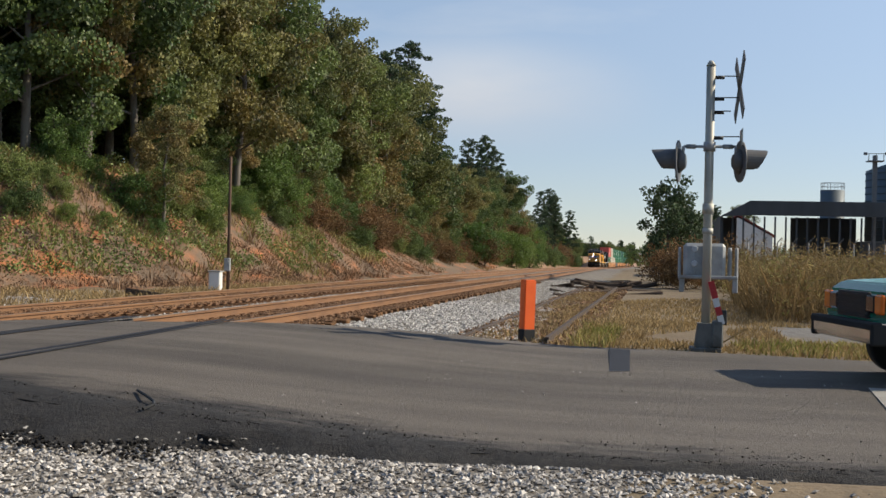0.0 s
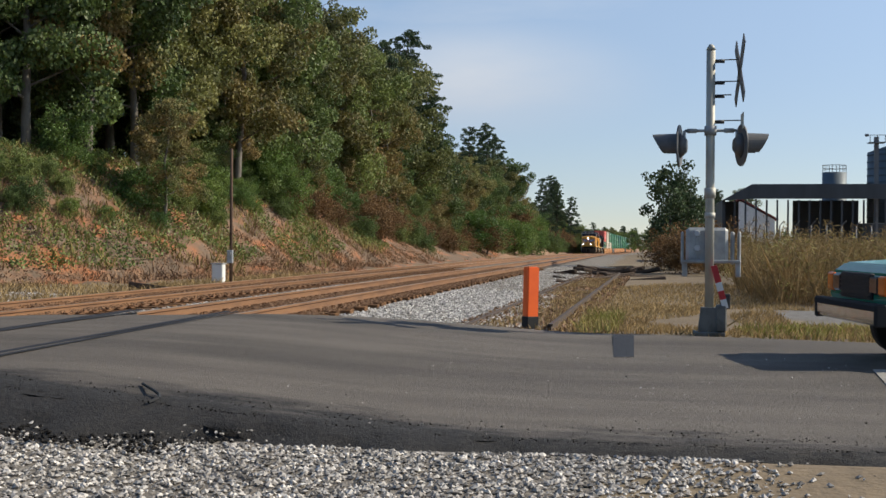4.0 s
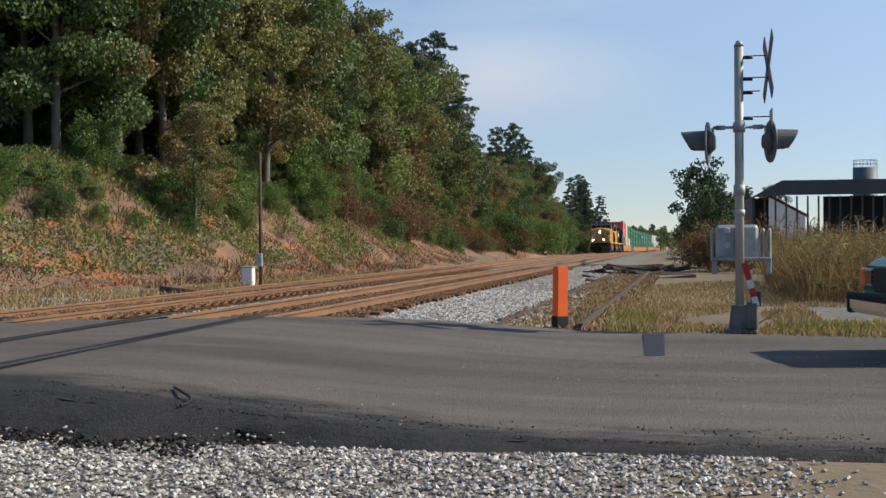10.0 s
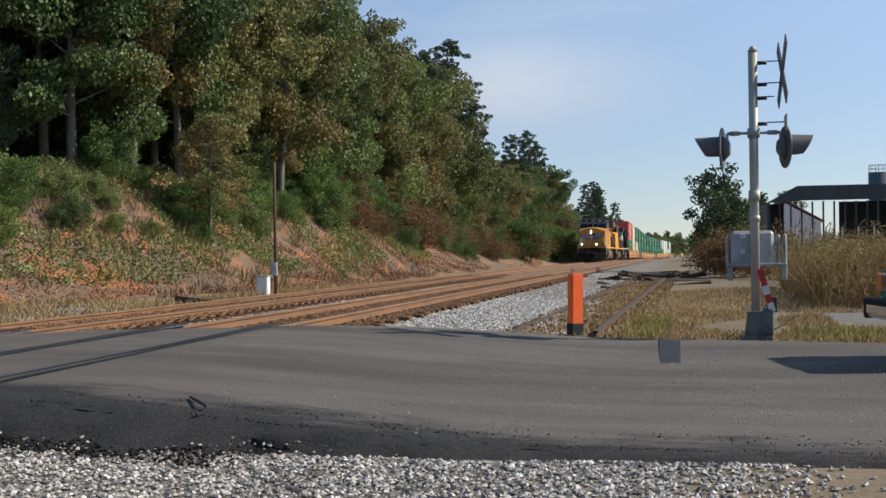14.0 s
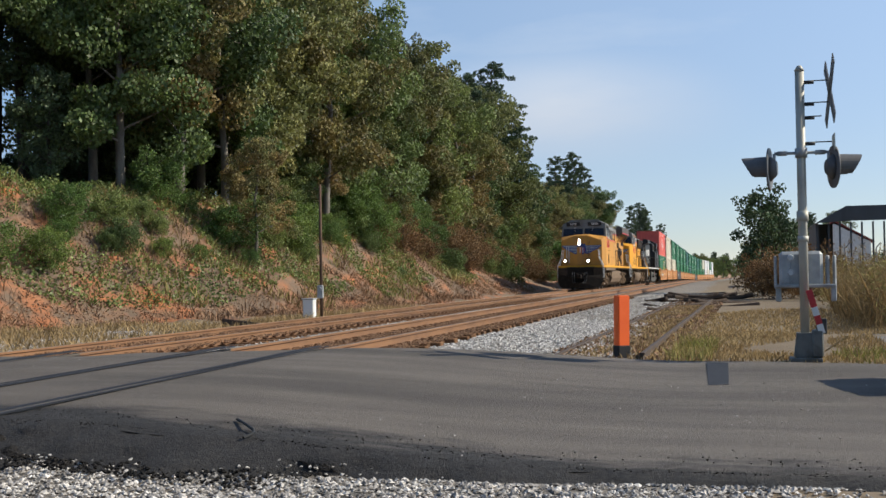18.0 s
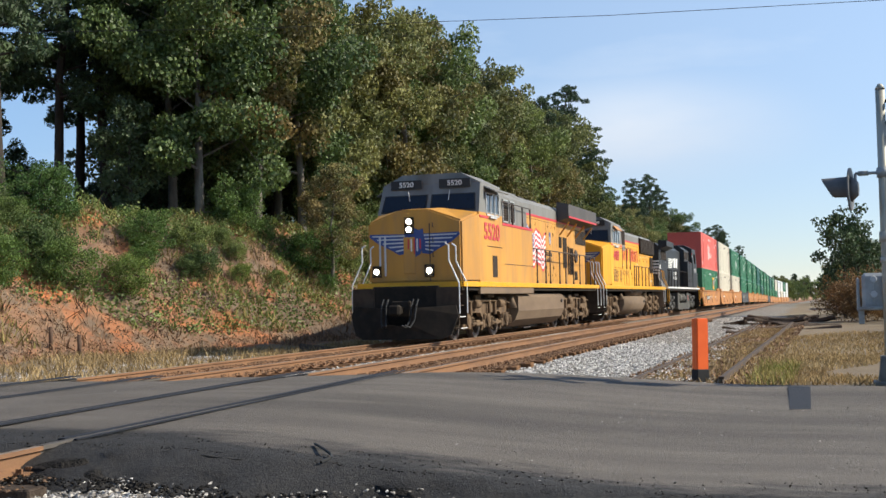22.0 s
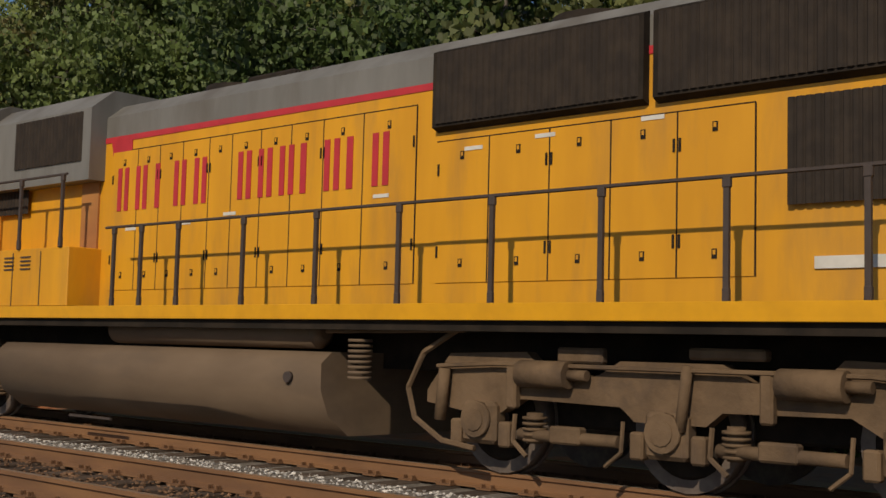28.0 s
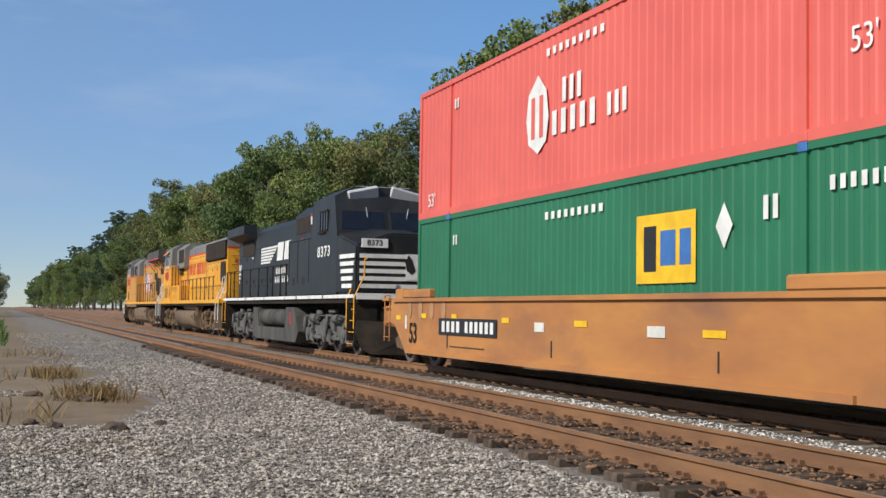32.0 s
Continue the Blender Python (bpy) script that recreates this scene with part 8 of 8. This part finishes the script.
def container_mesh(mat):
    """A 53-foot container: ribbed sides, corner posts, inner posts, rails, doors' end and roof. Centre on the ground."""
    key = mat
    if key in CONTAINER_PARTS:
        return CONTAINER_PARTS[key]
    L, W, H = 16.15, 2.59, 2.86
    shell = bmesh.new()
    for s in (-1, 1):
        # corrugated sheet, one folded strip
        n, prev = 62, None
        for i in range(n * 4 + 1):
            k = i % 4
            u = -L / 2 + 0.1 + (L - 0.2) * (i // 4 + (0.0, 0.12, 0.5, 0.62)[k]) / (n + 1)
            x = s * (W / 2 - (0.030, 0.014, 0.014, 0.030)[k])
            cur = (shell.verts.new((x, u, 0.12)), shell.verts.new((x, u, H - 0.08)))
            if prev:
                shell.faces.new((prev[0], cur[0], cur[1], prev[1]) if s > 0 else (prev[1], cur[1], cur[0], prev[0]))
            prev = cur
    bm_box(shell, (0, 0, H / 2), (W - 0.08, L - 0.06, H - 0.04))
    posts = bmesh.new()
    for s in (-1, 1):
        for u in (-L / 2 + 0.06, -6.1, 6.1, L / 2 - 0.06):
            bm_box(posts, (s * (W / 2 - 0.012), u, H / 2), (0.05, 0.13, H))
        bm_box(posts, (s * (W / 2 - 0.01), 0, 0.07), (0.05, L, 0.14))
        bm_box(posts, (s * (W / 2 - 0.012), 0, H - 0.05), (0.045, L, 0.10))
        for e in (-1, 1):
            bm_box(posts, (s * (W / 2 - 0.08), e * (L / 2 - 0.05), H / 2), (0.16, 0.1, H))
    for e in (-1, 1):
        bm_box(posts, (0, e * (L / 2 - 0.02), H - 0.07), (W, 0.06, 0.14))
        bm_box(posts, (0, e * (L / 2 - 0.02), 0.08), (W, 0.06, 0.16))
        for k in range(9):
            bm_box(posts, (-W / 2 + 0.2 + k * (W - 0.4) / 8, e * (L / 2 - 0.02), H / 2), (0.12, 0.03, H - 0.3))
    fit_ = bmesh.new()
    bm_box(fit_, (0, 0, 0), (0.06, 0.18, 0.12), bevel=0.01)
    CONTAINER_PARTS[key] = (mesh_of(shell, "shell", mat), mesh_of(posts, "container_frame", mat), mesh_of(fit_, "corner_casting", "sign_blue" if mat == "cont_green" else mat))
    return CONTAINER_PARTS[key]


CONTAINERS = []


def container(u, z, mat, words):
    ob = thing("container", pose(TRACK_FAR, u, z), words, "shipping container", "containers on the train")
    shell, posts, casting = container_mesh(mat)
    for me, nm in ((shell, "shell"), (posts, "container_frame")):
        new(nm, me).parent = ob
    for s in (-1, 1):
        for du in (-6.1, 6.1):
            for dz in (0.06, 2.80):
                o = new("corner_casting", casting)
                o.parent = ob
                o.location = (s * 1.299, du, dz)
    CONTAINERS.append((ob, u, z))
    return ob


def mark53(ob, side_x, places, ink="white_paint"):
    for u, z, size in places:
        cu = bpy.data.curves.new("text", "FONT")
        cu.body, cu.size, cu.extrude, cu.align_x = "53'", size, 0.002, "CENTER"
        tmp = new("text", cu)
        me = bpy.data.meshes.new_from_object(tmp.evaluated_get(bpy.context.evaluated_depsgraph_get()))
        bpy.data.objects.remove(tmp)
        me.materials.clear()
        me.materials.append(M[ink])
        t = new("length_mark", me)
        t.parent = ob
        t.matrix_basis = Matrix.Translation((side_x, u, z)) @ SIDE


def flat_mark(ob, name, shapes, mats, label=""):
    """Plain shapes on the near side: (outline, slot, lift)."""
    bm = bmesh.new()
    for outline, slot, lift in shapes:
        bm_prism(bm, outline, 0, 1.304, 1.308 + lift, slot)
    return part(name, bm, mats, ob, label)


def rect(u, z, w, h):
    return [(u - w / 2, z - h / 2), (u + w / 2, z - h / 2), (u + w / 2, z + h / 2), (u - w / 2, z + h / 2)]


def row_of(u0, u1, z, h, n, lean=0.0):
    w = (u1 - u0) / n
    return [([(u0 + w * i, z), (u0 + w * (i + 0.5), z), (u0 + w * (i + 0.5) + lean, z + h), (u0 + w * i + lean, z + h)], 0, 0.0) for i in range(n)]


WELLS = []


def well_car(u0, length, mat, first, last, plate):
    """One unit of an articulated well car: two deep side sills, end platforms and trucks under the ends."""
    u1 = u0 + length
    car = Car("well_car", u0, u1, "rusty orange-brown well car carrying two stacked containers" if mat == "well_brown" else "dark well car carrying two stacked containers", "railway wagon", "wagons of the train")
    a, b = u0 + (1.9 if first else 0.9), u1 - 0.9
    for s in (-1, 1):
        bm = bmesh.new()
        prof_ = [(a - 0.2, 1.52), (b + 0.2, 1.52), (b + 0.2, 0.6), (b - 0.1, 0.28), (a + 0.7, 0.28), (a - 0.2, 0.95)]
        bm_prism(bm, prof_, 0, min(s * 1.36, s * 1.44), max(s * 1.36, s * 1.44))
        bm_box(bm, (s * 1.44, (a + b) / 2, 1.48), (0.12, b - a + 0.4, 0.08))
        bm_box(bm, (s * 1.43, (a + b) / 2, 0.33), (0.12, b - a - 1.6, 0.1))
        sd = car.part("side_sill", bm, mat)
        bm = bmesh.new()
        for u in (a + 3.5, (a + b) / 2, b - 3.5):
            bm_box(bm, (s * 1.452, u, 0.62), (0.02, 0.02, 0.28))
        bm_box(bm, (s * 1.452, a + 4.6, 0.52), (0.02, 1.9, 0.015))
        part("seams", bm, "rail_brown", sd)
    bm = bmesh.new()
    bm_box(bm, (0, (a + b) / 2, 0.34), (2.7, b - a - 1.4, 0.1))
    car.part("well_floor", bm, "black_frame")
    for e, u, first_end in ((-1, a, first), (1, b, last)):
        bm = bmesh.new()
        bm_box(bm, (0, u - e * 0.1, 1.62), (2.86, 0.5, 0.24), bevel=0.02)
        bm_box(bm, (0, u + e * 0.15, 1.2), (2.8, 0.9, 0.6), bevel=0.03)
        bm_box(bm, (1.3, u - e * 1.0, 1.62), (0.2, 2.3, 0.2), bevel=0.03)
        bm_box(bm, (-1.3, u - e * 1.0, 1.62), (0.2, 2.3, 0.2), bevel=0.03)
        car.part("end_platform", bm, mat)
    if first:
        bm = bmesh.new()
        bm_box(bm, (0, u0 + 1.0, 1.1), (2.5, 1.3, 0.5), bevel=0.03)
        bm_box(bm, (0, u0 + 0.7, 1.5), (2.7, 0.5, 0.06))
        for s in (-1, 1):
            bm_tube(bm, [(s * 1.3, u0 + 0.5, 0.5), (s * 1.3, u0 + 0.5, 1.6), (s * 1.3, u0 + 0.9, 1.6), (s * 1.3, u0 + 0.9, 0.5)], 0.016)
            for k in range(3):
                bm_box(bm, (s * 1.3, u0 + 0.7, 0.6 + 0.35 * k), (0.06, 0.42, 0.02))
        car.part("end_ladder", bm, mat)
        coupler(car, u0, -1)
    # truck under the front end; the joint shares it
    uc = u0 + (1.95 if first else 0.0)
    bm = bmesh.new()
    for s in (-1, 1):
        bm_prism(bm, [(uc - 1.2, 0.55), (uc - 0.9, 0.66), (uc - 0.35, 0.84), (uc + 0.35, 0.84), (uc + 0.9, 0.66), (uc + 1.2, 0.55), (uc + 1.05, 0.36), (uc + 0.45, 0.30), (uc - 0.45, 0.30), (uc - 1.05, 0.36)], 0, min(s * 0.95, s * 1.1), max(s * 0.95, s * 1.1))
        for k in range(4):
            bm_cyl(bm, (s * 1.12, uc - 0.18 + 0.12 * k, 0.36), (s * 1.12, uc - 0.18 + 0.12 * k, 0.7), 0.05, n=8)
    bm_box(bm, (0, uc, 0.6), (1.8, 0.5, 0.3), bevel=0.02)
    tr = car.part("truck_frame", bm, "truck_dust")
    for du in (-0.9, 0.9):
        wheelset(car, car.ob, uc + du - car.mid, r=0.46)
    if plate:
        bm = bmesh.new()
        bm_box(bm, (1.462, a + 4.6, 0.92), (0.006, 3.2, 0.34))
        bars(bm, a + 3.15, a + 4.3, 0.92, 0.22, 1.466, 4, 1, 0.42)
        bars(bm, a + 4.5, a + 6.1, 0.92, 0.22, 1.466, 6, 1, 0.42)
        car.part("number_plate", bm, ["paint_black", "white_paint"], "black plate with white bars")
        bm = bmesh.new()
        for u, z, w in ((a + 0.2, 1.2, 0.35), (a + 2.0, 1.25, 0.3), (a + 3.9, 1.25, 0.3), (a + 6.6, 1.2, 0.34), (a + 9.7, 1.18, 0.45), (a + 13.6, 1.1, 0.55)):
            bm_box(bm, (1.452, u, z - 0.12), (0.006, w, 0.1), 0)
        for u, w, h in ((a + 0.75, 0.12, 0.3), (a + 8.1, 0.4, 0.16), (a + 12.1, 0.5, 0.16)):
            bm_box(bm, (1.452, u, 0.98), (0.006, w, h), 1)
        for k in range(4):
            bm_prism(bm, [(a + 1.0 + 0.75 * k + 0.14 * math.cos(q), 1.26 + 0.2 * math.sin(q)) for q in np.linspace(0, 5.8, 12)], 0, 1.450, 1.454, 2)
        car.part("stickers", bm, ["sticker_yellow", "paper", "sticker_tan"])
        car.text("length_mark", "53", 0.62, (1.452, a + 1.25, 0.72), SIDE, "black_frame", wide=0.9)
    else:
        bm = bmesh.new()
        bm_box(bm, (1.452, a + 4, 1.0), (0.006, 1.6, 0.16), 0)
        bm_box(bm, (1.452, a + 7, 1.15), (0.006, 0.4, 0.1), 1)
        car.part("stickers", bm, ["paper", "sticker_yellow"])
    WELLS.append(car)
    return car


def build_wells():
    tops = ["cont_red", "cont_cream", "cont_green", "cont_green", "cont_green", "cont_green", "cont_teal", "cont_green", "cont_green", "cont_green", "cont_teal", "cont_green", "cont_cream", "cont_white", "cont_white", "cont_green", "cont_white"]
    lows = ["cont_green", "cont_cream", "cont_cream", "cont_green", "cont_green", "cont_green", "cont_green", "cont_teal", "cont_green", "cont_green", "cont_green", "cont_green", "cont_green", "cont_white", "cont_cream", "cont_white", "cont_white"]
    names = {"cont_red": "red", "cont_cream": "cream", "cont_green": "green", "cont_teal": "dark green", "cont_white": "white"}
    u = 66.7
    for i, (t, l) in enumerate(zip(tops, lows)):
        length = 20.0 if i == 0 else 19.0
        first = i == 0
        mat = "well_dark" if i in (3, 9) else "well_brown"
        well_car(u, length, mat, first, False, i == 0)
        c = u + (3.0 if first else 1.45) + 8.075
        low = container(c, 0.42, l, names[l] + " ribbed container standing in the well car")
        high = container(c, 3.28, t, names[t] + " ribbed container stacked on another container")
        for ob in (low, high):
            mark53(ob, 1.306, ((-7.2, 0.25, 0.4), (7.2, 0.9, 0.42)), "paint_black" if ob in (low, high) and (l if ob is low else t) in ("cont_cream", "cont_white") else "white_paint")
            flat_mark(ob, "serial_marks", row_of(-1.2, 1.1, 2.42, 0.13, 9) + row_of(6.6, 7.7, 2.25, 0.17, 6) + row_of(-5.8, -5.5, 2.2, 0.2, 2) + row_of(5.3, 5.7, 2.0, 0.3, 2), ["paint_black" if (l if ob is low else t) in ("cont_cream", "cont_white") else "white_paint"])
        if i == 0:
            flat_mark(low, "yellow_sign", [(rect(2.9, 1.75, 1.65, 1.0), 0, 0.0), (rect(2.48, 1.75, 0.36, 0.66), 1, 0.003), (rect(2.99, 1.75, 0.42, 0.5), 2, 0.003), (rect(3.46, 1.75, 0.3, 0.5), 2, 0.003)], ["sticker_yellow", "paint_black", "sign_blue"], "yellow square sign with dark blocks")
            flat_mark(low, "white_diamond", [([(4.22, 1.98), (4.42, 2.28), (4.62, 1.98), (4.42, 1.68)], 0, 0.0)], ["white_paint"])
            hexa = [(-1.95, 0.95), (-1.55, 0.75), (-1.2, 0.95), (-1.1, 1.35), (-1.2, 1.85), (-1.55, 2.15), (-1.95, 1.85), (-2.05, 1.4)]
            flat_mark(high, "white_emblem", [(hexa, 0, 0.0), (rect(-1.75, 1.4, 0.16, 0.75), 1, 0.003), (rect(-1.4, 1.4, 0.16, 0.75), 1, 0.003)], ["white_paint", "cont_red"], "white six-sided emblem")
            flat_mark(high, "name_blocks", row_of(-0.55, 0.3, 1.52, 0.42, 3) + row_of(-0.95, 0.85, 1.0, 0.42, 5) + row_of(1.1, 1.85, 1.05, 0.36, 3), ["white_paint"])
        elif names[t] == "green":
            flat_mark(high, "white_emblem", [([(0.2, 1.0), (0.8, 0.8), (1.2, 1.4), (0.9, 1.9), (0.3, 1.8)], 0, 0.0)] + row_of(1.4, 2.4, 1.2, 0.4, 4), ["white_paint"])
        u += length


build_lead_car, build_second_car, build_third_car = build_lead(), build_second(), build_third()
build_wells()

SPEED = 12.5


def nose(t):
    return -30.4 - SPEED * (t - 26.75)


def train_rows(behind, lift=0.0):
    rows = []
    for i in range(0, 65):
        t = i * 0.5
        y = nose(t) + behind
        a, b = y - 6, y + 6
        pitch = math.degrees(math.atan2(fall(b) - fall(a), 12))
        yaw = -math.degrees(math.atan2(bend(b) - bend(a), 12))
        rows.append((t, pose(TRACK_FAR + (bend(a) + bend(b)) / 2, y, (fall(a) + fall(b)) / 2 - 0.06 + lift, pitch, 0, yaw)))
    return rows


def motions():
    for car in (build_lead_car, build_second_car, build_third_car, *WELLS):
        walk(car.ob, train_rows(car.mid))
    for ob, u, z in CONTAINERS:
        walk(ob, train_rows(u, z))
    # turning wheelsets of the locomotives and the first wagons
    for ob, y, r in WHEELSETS[:22]:
        step = 80.0
        per = math.degrees(SPEED / r)
        n = int(32.0 * per / step) + 1
        walk(ob, [(32.0 * i / n, pose(0, y, r, 32.0 * per / n * i, 0, 0)) for i in range(n + 1)])


motions()
